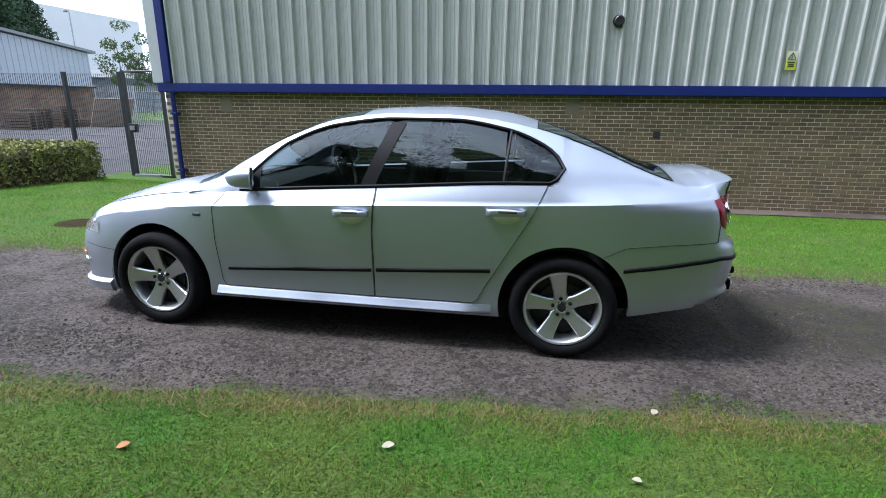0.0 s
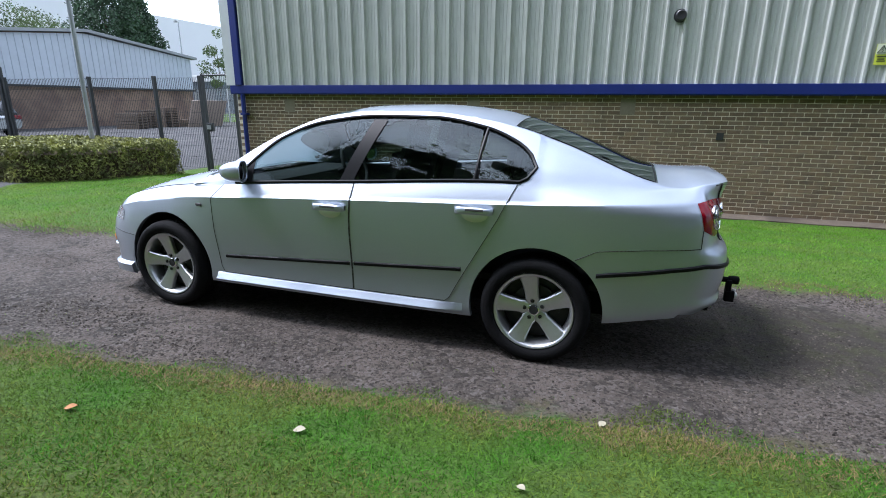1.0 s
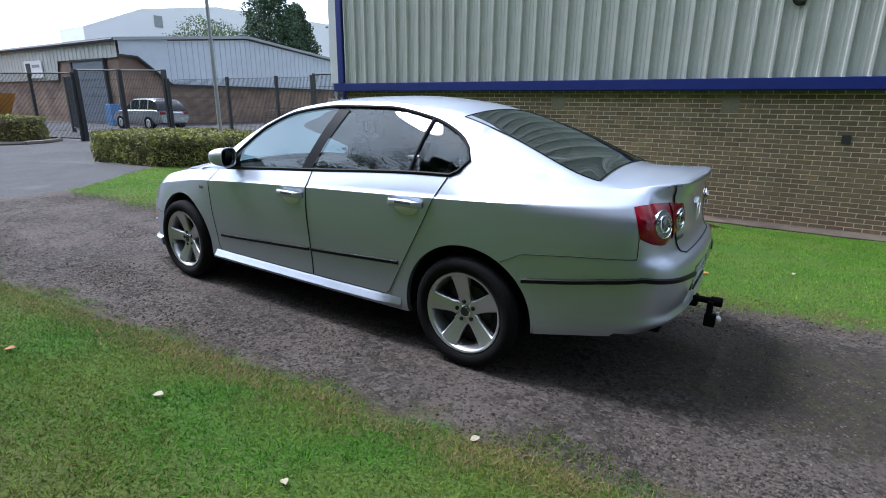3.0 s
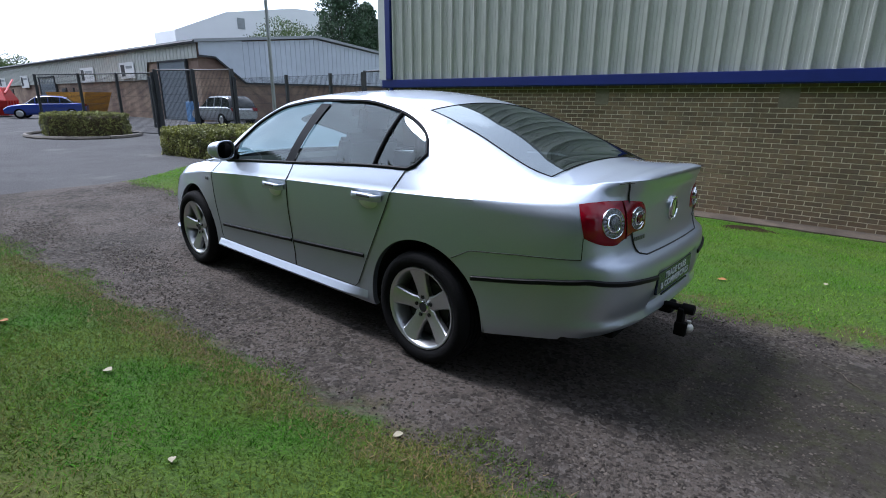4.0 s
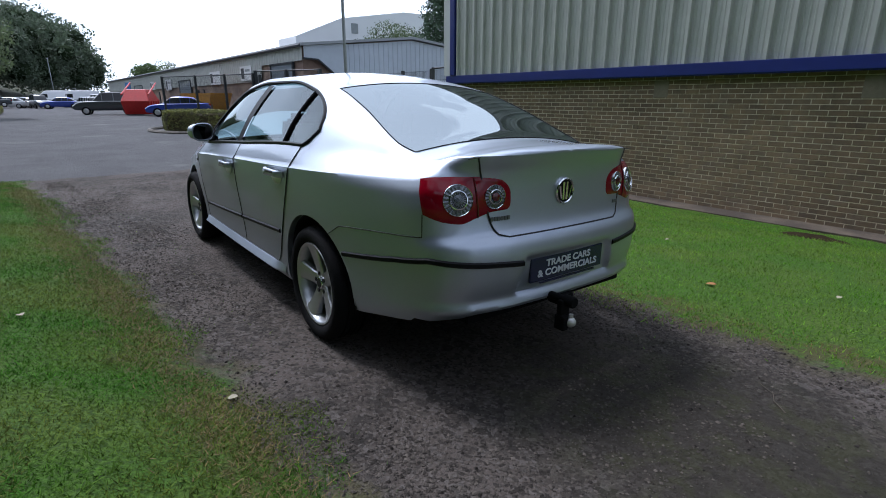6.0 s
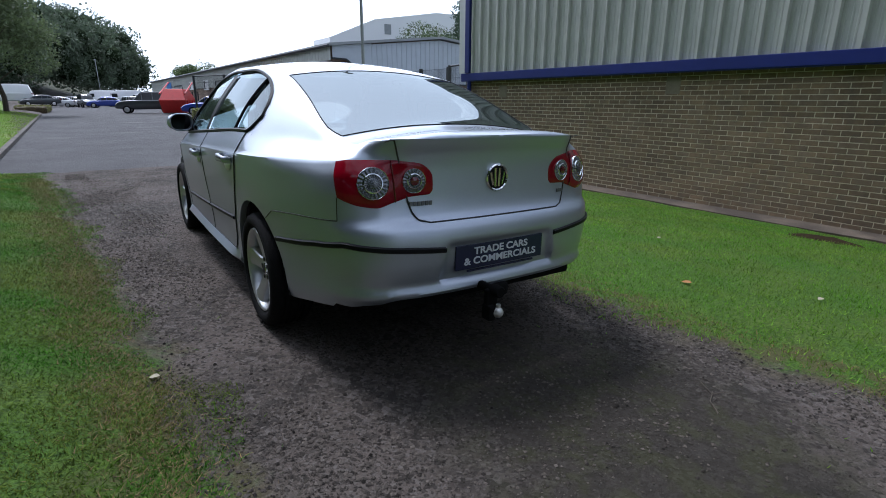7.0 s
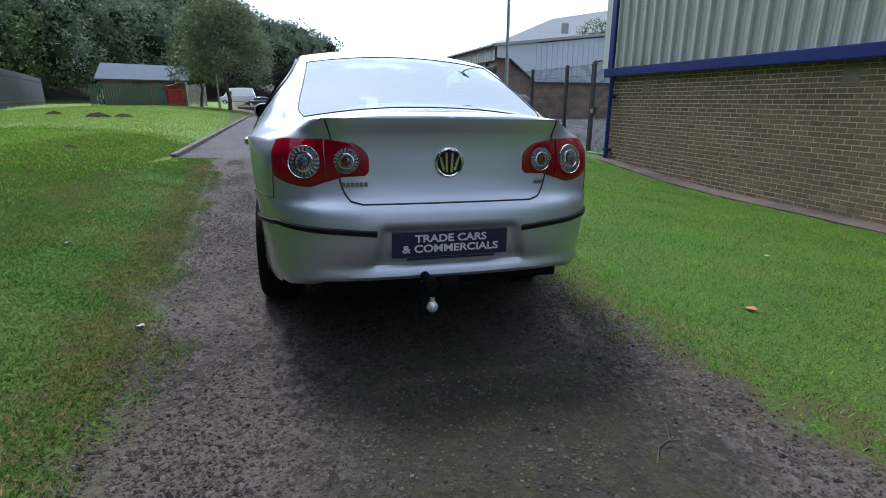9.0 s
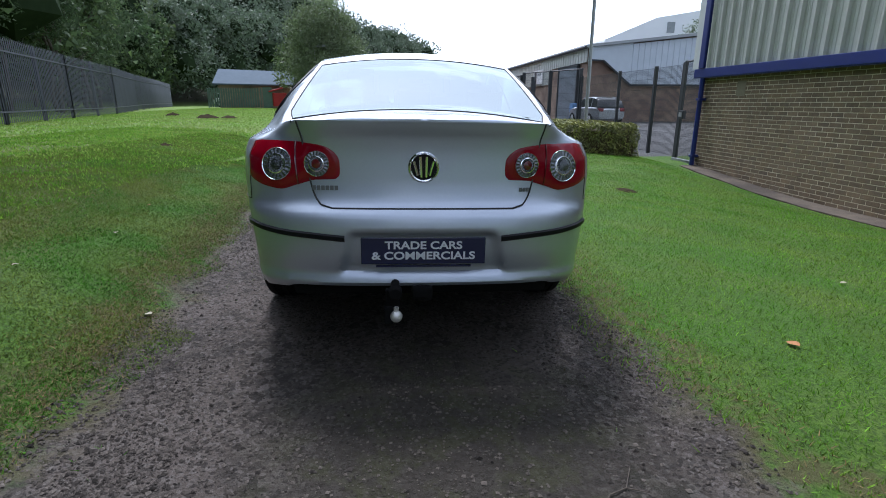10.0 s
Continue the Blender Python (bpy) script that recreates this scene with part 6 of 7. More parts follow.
while y < Y1:
    zt = top(y) - 0.05
    for dy, dx in ((0, 0), (0.02, 0.035), (0.10, 0.035), (0.12, 0)):
        lo.append((GX + dx + 0.004, y + dy, 2.28))
        hi.append((GX + dx + 0.004, y + dy, top(min(y + dy, Y1)) - 0.05))
    y += 0.38
grid(bm, [lo, hi])
part("gable_cladding", bm, M_UNITCLAD, unit, "pale blue ribbed gable cladding")
bm = bmesh.new()
grid(bm, [[(GX + 0.02, Y0 + 0.9, 3.7), (GX + 0.02, Y0 + 2.75, 2.28)], [(GX + 0.02, Y0 + 0.9, top(Y0 + 0.9)), (GX + 0.02, Y0 + 2.75, top(Y0 + 2.75))]])
grid(bm, [[(GX + 0.02, Y0, 3.75), (GX + 0.02, Y0 + 0.9, 3.7)], [(GX + 0.02, Y0, ZE), (GX + 0.02, Y0 + 0.9, top(Y0 + 0.9))]])
part("gable_infill", bm, M_UNITCLAD, unit, "pale blue cladding above the brick pier")
bm = bmesh.new()
tube(bm, [(GX + 0.08, Y0 - 0.1, 3.72), (GX + 0.08, Y0 + 0.9, 3.68), (GX + 0.08, Y0 + 2.75, 2.25), (GX + 0.08, Y1, 2.25)], 0.07, 4)
part("cladding_trim", bm, M_FENCE, unit, "dark trim under the cladding")
bm = bmesh.new()
for ya, za, yb, zb in ((Y0 - 0.3, ZE - 0.02, YM, ZA + 0.03), (YM, ZA + 0.03, Y1 + 0.3, ZE - 0.02)):
    vs = [bm.verts.new(p) for p in ((GX + 0.25, ya, za), (GX + 0.25, yb, zb), (-125, yb, zb), (-125, ya, za), (GX + 0.25, ya, za + 0.16), (GX + 0.25, yb, zb + 0.16), (-125, yb, zb + 0.16), (-125, ya, za + 0.16))]
    for f in ((0, 1, 2, 3), (7, 6, 5, 4), (0, 4, 5, 1), (1, 5, 6, 2), (2, 6, 7, 3), (3, 7, 4, 0)):
        bm.faces.new([vs[i] for i in f])
part("roof", bm, M_UNITROOF, unit, "grey shallow roof with a deep fascia")
bm = bmesh.new()
lo, hi = [], []
x = GX
while x > -124:
    for dx, dy in ((0, 0), (-0.03, 0.04), (-0.14, 0.04), (-0.17, 0)):
        lo.append((x + dx, Y0 - 0.12 - dy, 2.5 if x < -36 else 3.6))
        hi.append((x + dx, Y0 - 0.12 - dy, ZE))
    x -= 0.5
grid(bm, [hi, lo])
part("front_cladding", bm, M_CLAD, unit, "grey ribbed cladding band")
bm = bmesh.new()
tube(bm, [(GX + 0.2, Y0 - 0.3, ZE), (-125, Y0 - 0.3, ZE)], 0.1, 6)
part("gutter", bm, M_FENCE, unit)


def roller_door(x0, x1, z1):
    d = part("roller_door", boxes((x0, x1, Y0 - 0.13, Y0 - 0.05, 0, z1)), M_DOOR, unit, "grey-blue roller door")
    for k in range(int(z1 / 0.4)):
        part("door_slat", boxes((x0 + 0.05, x1 - 0.05, Y0 - 0.155, Y0 - 0.133, 0.06 + 0.4 * k, 0.40 + 0.4 * k)), M_DOOR, d)
    part("door_frame", boxes((x0 - 0.15, x0 - 0.003, Y0 - 0.2, Y0 - 0.04, 0, z1 + 0.1), (x1 + 0.003, x1 + 0.15, Y0 - 0.2, Y0 - 0.04, 0, z1 + 0.1), (x0 - 0.003, x1 + 0.003, Y0 - 0.2, Y0 - 0.04, z1 + 0.003, z1 + 0.1)), M_FENCE, d)


roller_door(-34.3, -30.6, 3.5)
roller_door(-62.5, -57.5, 3.1)
roller_door(-93.0, -86.0, 3.1)
for x0, x1 in ((-56.0, -55.0), (-83.0, -82.0), (-105.0, -104.0)):
    part("side_door", boxes((x0, x1, Y0 - 0.1, Y0 - 0.03, 0, 2.1), bevel=0.01), M_FENCE, unit, "dark side door")
for x0, x1, z0, z1 in ((-40.8, -38.2, 2.65, 3.72), (-49.6, -46.4, 2.5, 3.62), (-69.2, -66.3, 2.25, 3.45), (-79.2, -76.2, 2.4, 3.43)):
    s = part("company_sign", boxes((x0, x1, Y0 - 0.24, Y0 - 0.19, z0, z1), bevel=0.01), M_WHITE, unit, "white sign panel")
    part("sign_bar", boxes((x0 + 0.25, x0 + 0.95, Y0 - 0.252, Y0 - 0.243, z0 + 0.15, z1 - 0.15)), M_FENCE, s)
    part("sign_bar", boxes((x0 + 1.2, x1 - 0.3, Y0 - 0.252, Y0 - 0.243, z1 - 0.42, z1 - 0.25)), M_STEEL, s)
part("blue_sign", boxes((-101.5, -96.2, Y0 - 0.24, Y0 - 0.19, 2.0, 3.8)), mat("blue_sign", (0.04, 0.16, 0.42), 0.5, 0, 0.1, 3), unit, "blue sign panel")
for x0 in (-72, -76, -80, -51, -53):
    part("bollard", boxes((x0, x0 + 0.12, Y0 - 0.6, Y0 - 0.48, 0, 2.1)), M_FENCE, unit)
part("blue_bin", boxes((-29.9, -29.3, Y0 - 0.75, Y0 - 0.2, 0, 1.15), bevel=0.04), mat("blue_bin", (0.10, 0.22, 0.42), 0.5, 0, 0.1, 6), unit, "pale blue bin against the wall")

# pallets by the gable
def pallets(x, y, n, turn, lean=0):
    p = thing("pallet_stack", "stack of weathered wooden pallets against the brick gable", "pallets", pose(x, y, 0.0, lean, 0, turn), "pallets")
    for k in range(n):
        z = 0.145 * k
        for j in range(3):
            part("block", boxes((-0.6, 0.6, -0.5 + j * 0.45, -0.4 + j * 0.45, z, z + 0.09)), M_WOOD, p)
        for j in range(6):
            part("board", boxes((-0.6 + j * 0.22, -0.5 + j * 0.22, -0.5, 0.5, z + 0.094, z + 0.116)), M_WOOD, p)


pallets(-25.4, 24.0, 7, 4)
pallets(-25.0, 25.3, 8, -8)
pallets(-24.7, 22.7, 6, 16)
pallets(-24.6, 26.5, 3, 24, 0)
sheet = part("timber_sheet", boxes((-1.2, 1.2, -0.03, 0.03, 0, 1.7), bevel=0.01), mat("bare_timber", (0.32, 0.26, 0.22), 0.85, 0, 0.15, 5))
sheet.matrix_basis = pose(-23.5, 26.9, 0, 24, 0, 78)
tagged(sheet, "pale timber sheet leaning beside the pallets", "timber sheet")

# palisade beyond the yard
def palisade(pts, h, label, material, z_of, group, width=0.07, gap=0.155):
    f = thing("palisade_fence", label, "fence", None, group)
    pale = None
    count = 0
    joined = bmesh.new()
    for a, b in zip(pts, pts[1:]):
        a, b = Vector((*a, 0)), Vector((*b, 0))
        ln = (b - a).length
        ang = math.atan2(b.y - a.y, b.x - a.x)
        posts = max(1, int(ln / 2.75))
        for k in range(posts + 1):
            p = a.lerp(b, k / posts)
            z = z_of(p.x, p.y)
            part("post", boxes((p.x - 0.05, p.x + 0.05, p.y - 0.12, p.y - 0.045, z - 0.1, z + h - 0.02)), material, f)
        for rz in (0.35, h - 0.4):
            bm = bmesh.new()
            tube(bm, [(q.x, q.y + 0.015, z_of(q.x, q.y) + rz) for q in [a.lerp(b, k / 8) for k in range(9)]], 0.028, 4)
            part("rail", bm, material, f)
        for k in range(int(ln / gap)):
            p = a.lerp(b, (k + 0.5) * gap / ln)
            z = z_of(p.x, p.y)
            m = pose(p.x, p.y - 0.02, z, 0, 0, math.degrees(ang))
            if pale is None:
                me = bpy.data.meshes.new("pale")
                w = width / 2
                me.from_pydata([(-w, 0, 0.05), (0, -0.014, 0.05), (w, 0, 0.05), (-w, 0, h - 0.12), (0, -0.014, h - 0.12), (w, 0, h - 0.12), (-w * 0.7, 0, h), (0, -0.008, h - 0.05), (w * 0.7, 0, h)], [], [(0, 1, 4, 3), (1, 2, 5, 4), (3, 4, 7, 6), (4, 5, 8, 7)])
                me.materials.append(material)
                pale = me
            if count < 300:
                ob = new("pale", pale)
                ob.parent = f
                ob.matrix_basis = m
            else:
                vs = [joined.verts.new(m @ v.co) for v in pale.vertices]
                for q in pale.polygons:
                    joined.faces.new([vs[i] for i in q.vertices])
            count += 1
    if joined.verts:
        ob = part("pales", joined, material, f)
        tagged(ob, kind="stuff")
    else:
        joined.free()
    return f


palisade([(-15.0, 33.5), (-30.0, 33.5)], 2.4, "pale grey palisade fence at the back of the yard", mat("pale_palisade", (0.5, 0.53, 0.54), 0.5, 0, 0.1, 8), lambda x, y: 0.05, "palisade fences", 0.075)
low = thing("low_building", "low dark building with a white flat roof behind the palisade", "building")
part("wall", boxes((-62, -50.9, 60, 68, -0.2, 4.1)), M_DOOR, low)
part("roof", boxes((-62.3, -50.6, 59.7, 68.3, 4.103, 4.95), bevel=0.03), M_WHITE, low, "white flat roof")
M_PALE = mat("palisade_steel", (0.06, 0.066, 0.074), 0.5, 0.3, 0.2, 8)
palisade([(2.0, -3.6), (-8.0, -5.9), (-12.4, -6.95), (-18.8, -8.75), (-26.0, -10.6), (-35.0, -13.6), (-57.0, -19.9)], 2.4, "dark steel palisade fence along the lawn", M_PALE, ground_z, "palisade fences")

# large pale warehouse far behind
ware = thing("warehouse", "large pale grey warehouse rising behind the low units", "building")
bm = bmesh.new()
prof = [(41.8, 0), (41.8, 12.0), (51.0, 15.7), (65.0, 18.0), (90.0, 18.4), (116.0, 18.8), (116.0, 0)]
grid(bm, [[(x, y, z) for y, z in prof] for x in (-90, -98)], closed=True)
bm.verts.ensure_lookup_table()
bm.faces.new([bm.verts[i] for i in range(7)])
bmesh.ops.recalc_face_normals(bm, faces=bm.faces[:])
part("wall", bm, M_WARE, ware)
part("louvre", boxes((-89.99, -89.9, 53.0, 54.4, 13.2, 15.0)), M_STEEL, ware, "small grey louvre")

# ---------------------------------------------------------------- parked vehicles
def parked(kind, paint, x, y, turn, label, z=None):
    prof = {"hatch": ([(-2.0, .35, .80), (-1.95, .35, .95), (-1.3, .25, .95), (1.0, .25, .92), (1.75, .28, .80), (2.0, .33, .62)], [(-1.85, .95), (-1.55, 1.38), (-0.9, 1.47), (0.1, 1.45), (0.95, .95)]),
            "saloon": ([(-2.25, .35, .85), (-2.2, .35, 1.0), (-1.3, .25, .98), (1.1, .25, .93), (1.95, .28, .80), (2.25, .33, .62)], [(-1.6, .98), (-0.95, 1.38), (-0.3, 1.44), (0.3, 1.42), (1.1, .95)]),
            "suv": ([(-2.3, .45, .95), (-2.28, .45, 1.1), (-1.3, .35, 1.12), (1.1, .35, 1.1), (1.95, .38, 1.0), (2.3, .43, .75)], [(-2.2, 1.1), (-1.95, 1.7), (-1.0, 1.8), (0.2, 1.78), (0.95, 1.1)]),
            "van": ([(-2.7, .4, 1.2), (-2.68, .4, 1.35), (-1.3, .3, 1.35), (1.6, .3, 1.3), (2.4, .35, 1.1), (2.7, .4, .8)], [(-2.68, 1.35), (-2.62, 2.35), (-1.0, 2.45), (1.0, 2.4), (1.9, 1.3)])}[kind]
    c = thing("parked_car" if kind != "van" else "parked_van", label, "car" if kind != "van" else "van", pose(x, y, (ground_z(x, y) if z is None else z), 0, 0, turn), "parked vehicles")
    hw = 0.86 if kind != "van" else 0.98
    low = curve_of([p[0] for p in prof[0]], [p[1] for p in prof[0]])
    belt = curve_of([p[0] for p in prof[0]], [p[2] for p in prof[0]])
    bm = bmesh.new()
    rows = []
    x0, x1 = prof[0][0][0], prof[0][-1][0]
    for k in range(19):
        xx = x0 + (x1 - x0) * k / 18
        e = 1 - 0.18 * abs(2 * k / 18 - 1) ** 5
        zl, zb = low(xx), belt(xx)
        zm = zl + (zb - zl) * 0.55
        rows.append([(xx, s * hw * w * e, zz) for s, w, zz in ((1, .86, zl), (1, .97, zl + .12), (1, 1.0, zm), (1, .97, zb - .06), (1, .88, zb), (-1, .88, zb), (-1, .97, zb - .06), (-1, 1.0, zm), (-1, .97, zl + .12), (-1, .86, zl))])
    vs = grid(bm, rows, closed=True)
    bm.faces.new(vs[0][::-1])
    bm.faces.new(vs[-1])
    bmesh.ops.recalc_face_normals(bm, faces=bm.faces[:])
    part("body", bm, paint, c, smooth=True, sharp=35)
    roof = curve_of([p[0] for p in prof[1]], [p[1] for p in prof[1]])
    a, b = prof[1][0][0], prof[1][-1][0]
    bm = bmesh.new()
    rows = []
    for k in range(15):
        xx = a + (b - a) * k / 14
        zr, zb = roof(xx), belt(xx) - 0.03
        wt = hw * (0.86 - 0.16 * max(zr - zb, 0) / 0.6)
        rows.append([(xx, hw * .86, zb), (xx, wt * 1.02, zr - 0.06), (xx, wt * 0.9, zr), (xx, -wt * 0.9, zr), (xx, -wt * 1.02, zr - 0.06), (xx, -hw * .86, zb)])
    vs = grid(bm, rows)
    bmesh.ops.recalc_face_normals(bm, faces=bm.faces[:])
    part("cabin", bm, M_DKGLASS if kind != "van" else paint, c, "dark glazed cabin" if kind != "van" else "", smooth=True, sharp=35)
    bm = bmesh.new()
    rows = []
    for k in range(9):
        f = 0.16 + 0.58 * k / 8
        xx = a + (b - a) * f
        zr = roof(xx)
        wt = hw * (0.86 - 0.16 * max(zr - belt(xx), 0) / 0.6)
        rows.append([(xx, wt * 1.03, zr - 0.055), (xx, wt * 0.9, zr + 0.012), (xx, -wt * 0.9, zr + 0.012), (xx, -wt * 1.03, zr - 0.055)])
    grid(bm, rows)
    bmesh.ops.recalc_face_normals(bm, faces=bm.faces[:])
    part("roof", bm, paint, c, smooth=True)
    for s in (1, -1):
        for f in (0.28, 0.52, 0.78):
            xx = a + (b - a) * f
            zr = roof(xx)
            wt = hw * (0.86 - 0.16 * max(zr - belt(xx), 0) / 0.6) * 1.03
            bm = bmesh.new()
            tube(bm, [(xx, s * hw * .865, belt(xx) - 0.02), (xx, s * wt, zr - 0.05)], 0.035, 4)
            part("pillar", bm, paint, c)
        for e, col, nm in ((x0 + 0.05, M_RED, "tail_lamp"), (x1 - 0.12, M_CLEAR, "headlamp")):
            part(nm, boxes((e - 0.08, e + 0.08, s * hw * 0.68 - 0.12, s * hw * 0.68 + 0.12, belt(e) - 0.22, belt(e) - 0.06), bevel=0.03), col, c)
        for wx in (x0 + 0.85, x1 - 0.85):
            bm = bmesh.new()
            lathe(bm, [(0.2, 0.06), (0.21, 0.1), (0.31, 0.1), (0.32, 0.0), (0.31, -0.1), (0.2, -0.1)], Matrix.Translation((wx, s * (hw - 0.09), 0.32)), 20)
            wh = part("wheel", bm, M_RUBBER, c, smooth=True)
            bm = bmesh.new()
            lathe(bm, [(0.205, 0.08 * s), (0.15, 0.1 * s), (0.0005, 0.1 * s)], Matrix.Translation((wx, s * (hw - 0.09), 0.32)), 20)
            part("rim", bm, M_ALLOY, wh)
    if kind == "van":
        for s in (1, -1):
            part("cab_window", boxes((0.75, 1.5, s * hw * 0.80 - 0.05, s * hw * 0.80 + 0.05, 1.4, 1.95), bevel=0.02), M_DKGLASS, c)
        part("windscreen", boxes((1.62, 1.68, -0.7, 0.7, 1.4, 1.95)), M_DKGLASS, c)
    return c


parked("hatch", M_CARGREY, -24.9, 15.0, 183, "silver-blue hatchback parked by the brick unit")
parked("saloon", M_CARBLUE, -41.0, 11.1, 246, "bright blue car parked beside the red skip")
parked("suv", M_CARDARK, -49.4, 7.3, 258, "dark grey off-road car on the car park")
parked("saloon", M_CARBLUE, -82.0, 5.7, 255, "blue car parked far across the car park")
parked("hatch", M_CARWHITE, -70.0, 8.0, 190, "white car parked by the units")
parked("hatch", M_CARGREY, -76.0, 7.9, 195, "silver car parked in the row")
parked("suv", M_CARWHITE, -80.0, 9.4, 200, "white tall car parked in the row")
parked("van", M_CARWHITE, -93.0, 8.6, 255, "white van parked by the units")
parked("van", M_CARWHITE, -97.0, 5.6, 265, "white van parked at the end of the road")
parked("suv", M_CARDARK, -86.0, 3.5, 10, "black tall car parked at the end of the road")
parked("hatch", M_CARDARK, -100.0, 0.9, 300, "black car parked at the end of the road")
parked("hatch", M_CARWHITE, -94.0, 2.6, 20, "white hatchback facing out of the row")
parked("saloon", M_CARWHITE, -89.0, 0.2, 250, "white car parked at the end of the road")
parked("saloon", M_CARDARK, -86.0, -1.7, 280, "dark green car parked beside the road")
parked("van", M_CARWHITE, -87.0, -5.0, 268, "long white van parked beside the road")
parked("van", M_CARWHITE, -60.0, -9.6, 12, "white van behind the slatted fence")
parked("hatch", M_CARWHITE, -57.0, -13.6, 60, "white car behind the shed fence")

skip = thing("skip", "large red lidded waste skip on the car park", "skip", pose(-46.6, 9.4, 0, 0, 0, 158))
bm = bmesh.new()
vs = [bm.verts.new(p) for p in ((-1.5, -0.9, 0.1), (1.5, -0.9, 0.1), (1.5, 0.9, 0.1), (-1.5, 0.9, 0.1), (-1.9, -1.0, 1.1), (1.9, -1.0, 1.1), (1.9, 1.0, 1.1), (-1.9, 1.0, 1.1), (-1.2, -0.7, 2.0), (1.0, -0.7, 2.0), (1.0, 0.7, 2.0), (-1.2, 0.7, 2.0))]
for f in ((3, 2, 1, 0), (0, 1, 5, 4), (1, 2, 6, 5), (2, 3, 7, 6), (3, 0, 4, 7), (4, 5, 9, 8), (5, 6, 10, 9), (6, 7, 11, 10), (7, 4, 8, 11), (8, 9, 10, 11)):
    bm.faces.new([vs[i] for i in f])
bmesh.ops.bevel(bm, geom=bm.edges[:], offset=0.03, segments=1, affect="EDGES")
part("hopper", bm, M_SKIP, skip)
bm = bmesh.new()
tube(bm, [(-1.6, -0.95, 1.6), (1.4, -0.95, 2.55)], 0.06, 6)
tube(bm, [(-1.6, 0.95, 1.6), (1.4, 0.95, 2.55)], 0.06, 6)
part("lift_arm", bm, M_SKIP, skip)
for k in range(4):
    part("rib", boxes((-1.3 + 0.8 * k, -1.2 + 0.8 * k, -1.06, -0.96, 0.15, 1.1)), M_SKIP, skip)
yskip = thing("skip", "open yellow skip beside the blue car", "skip", pose(-42.0, 13.3, 0, 0, 0, 20))
bm = bmesh.new()
rows = [[(-1.2, -0.85, 0.05), (1.2, -0.85, 0.05), (1.2, 0.85, 0.05), (-1.2, 0.85, 0.05)], [(-2.0, -0.95, 1.7), (2.0, -0.95, 1.7), (2.0, 0.95, 1.7), (-2.0, 0.95, 1.7)], [(-1.95, -0.9, 1.7), (1.95, -0.9, 1.7), (1.95, 0.9, 1.7), (-1.95, 0.9, 1.7)], [(-1.15, -0.8, 0.12), (1.15, -0.8, 0.12), (1.15, 0.8, 0.12), (-1.15, 0.8, 0.12)]]
vs = grid(bm, rows, closed=True)
bm.faces.new(vs[0][::-1])
bm.faces.new(vs[-1])
part("hopper", bm, M_YELLOW, yskip)
part("side_rib", boxes((-0.05, 0.05, -0.98, -0.86, 0.2, 1.7)), M_YELLOW, yskip)

# ---------------------------------------------------------------- shed, bin store and lamps on the lawn
SZ = ground_z(-48, -10)
shed = thing("shed", "low shed with a grey mono-pitch roof at the lawn's end", "shed", pose(-49.5, -9.2, SZ, 0, 0, 6))
part("wall", boxes((-1.5, 1.2, -3.1, 3.3, -0.3, 2.1)), M_UNITBRICK, shed)
bm = bmesh.new()
vs = [bm.verts.new(p) for p in ((1.6, -3.5, 2.05), (1.6, 3.7, 1.95), (-1.9, 3.7, 3.3), (-1.9, -3.5, 3.5), (1.6, -3.5, 2.17), (1.6, 3.7, 2.07), (-1.9, 3.7, 3.42), (-1.9, -3.5, 3.62))]
for f in ((3, 2, 1, 0), (4, 5, 6, 7), (0, 1, 5, 4), (1, 2, 6, 5), (2, 3, 7, 6), (3, 0, 4, 7)):
    bm.faces.new([vs[i] for i in f])
part("roof", bm, mat("shed_roof", (0.11, 0.135, 0.16), 0.95, 0, 0.1, 3, spec=0.05), shed, "blue-grey sheet roof")
M_GREENF = mat("green_fence", (0.10, 0.15, 0.12), 0.7, 0, 0.2, 4)
palisade([(-46.6, -12.6), (-46.0, -7.8)], 1.75, "grey-green slatted bin store fence", M_GREENF, lambda x, y: SZ, "bin store", 0.16, 0.22)
part_gate = part("bin_store_gate", boxes((-46.05, -45.95, -7.7, -6.9, SZ, SZ + 1.8)), M_GREENF)
tagged(part_gate, "solid green gate panel of the bin store", "gate")
bin_ = thing("wheeled_bin", "large red lidded bin beside the shed", "bin", pose(-46.6, -6.4, SZ, 0, 0, 20))
part("bin_body", boxes((-0.5, 0.5, -0.6, 0.6, 0.15, 1.3), bevel=0.05), M_SKIP, bin_)
bm = boxes((-0.55, 0.55, -0.65, 0.65, 1.3, 1.42), bevel=0.03)
bm.transform(pose(0, 0, 0.25, 14, 0, 0))
part("bin_lid", bm, M_SKIP, bin_)
M_SLAT = mat("pale_slats", (0.36, 0.34, 0.33), 0.8, 0, 0.25, 5)
palisade([(-62.0, -8.5), (-52.0, -4.6)], 2.2, "pale upright slatted fence beside the car park", M_SLAT, lambda x, y: SZ - 0.2, "slatted fence", 0.28, 0.4)


def street_lamp(x, y, h, turn, label):
    s = thing("street_lamp", label, "street lamp", pose(x, y, ground_z(x, y), 0, 0, turn), "street lamps")
    bm = bmesh.new()
    tube(bm, [(0, 0, -0.1), (0, 0, h * 0.2)], 0.09, 10)
    tube(bm, [(0, 0, h * 0.2), (0, 0, h - 0.15), (0.08, 0, h - 0.03), (0.35, 0, h)], 0.06, 10, 0.045)
    part("pole", bm, M_STEEL, s, smooth=True)
    part("lantern", boxes((0.3, 1.0, -0.14, 0.14, h - 0.08, h + 0.08), bevel=0.03), M_STEEL, s)


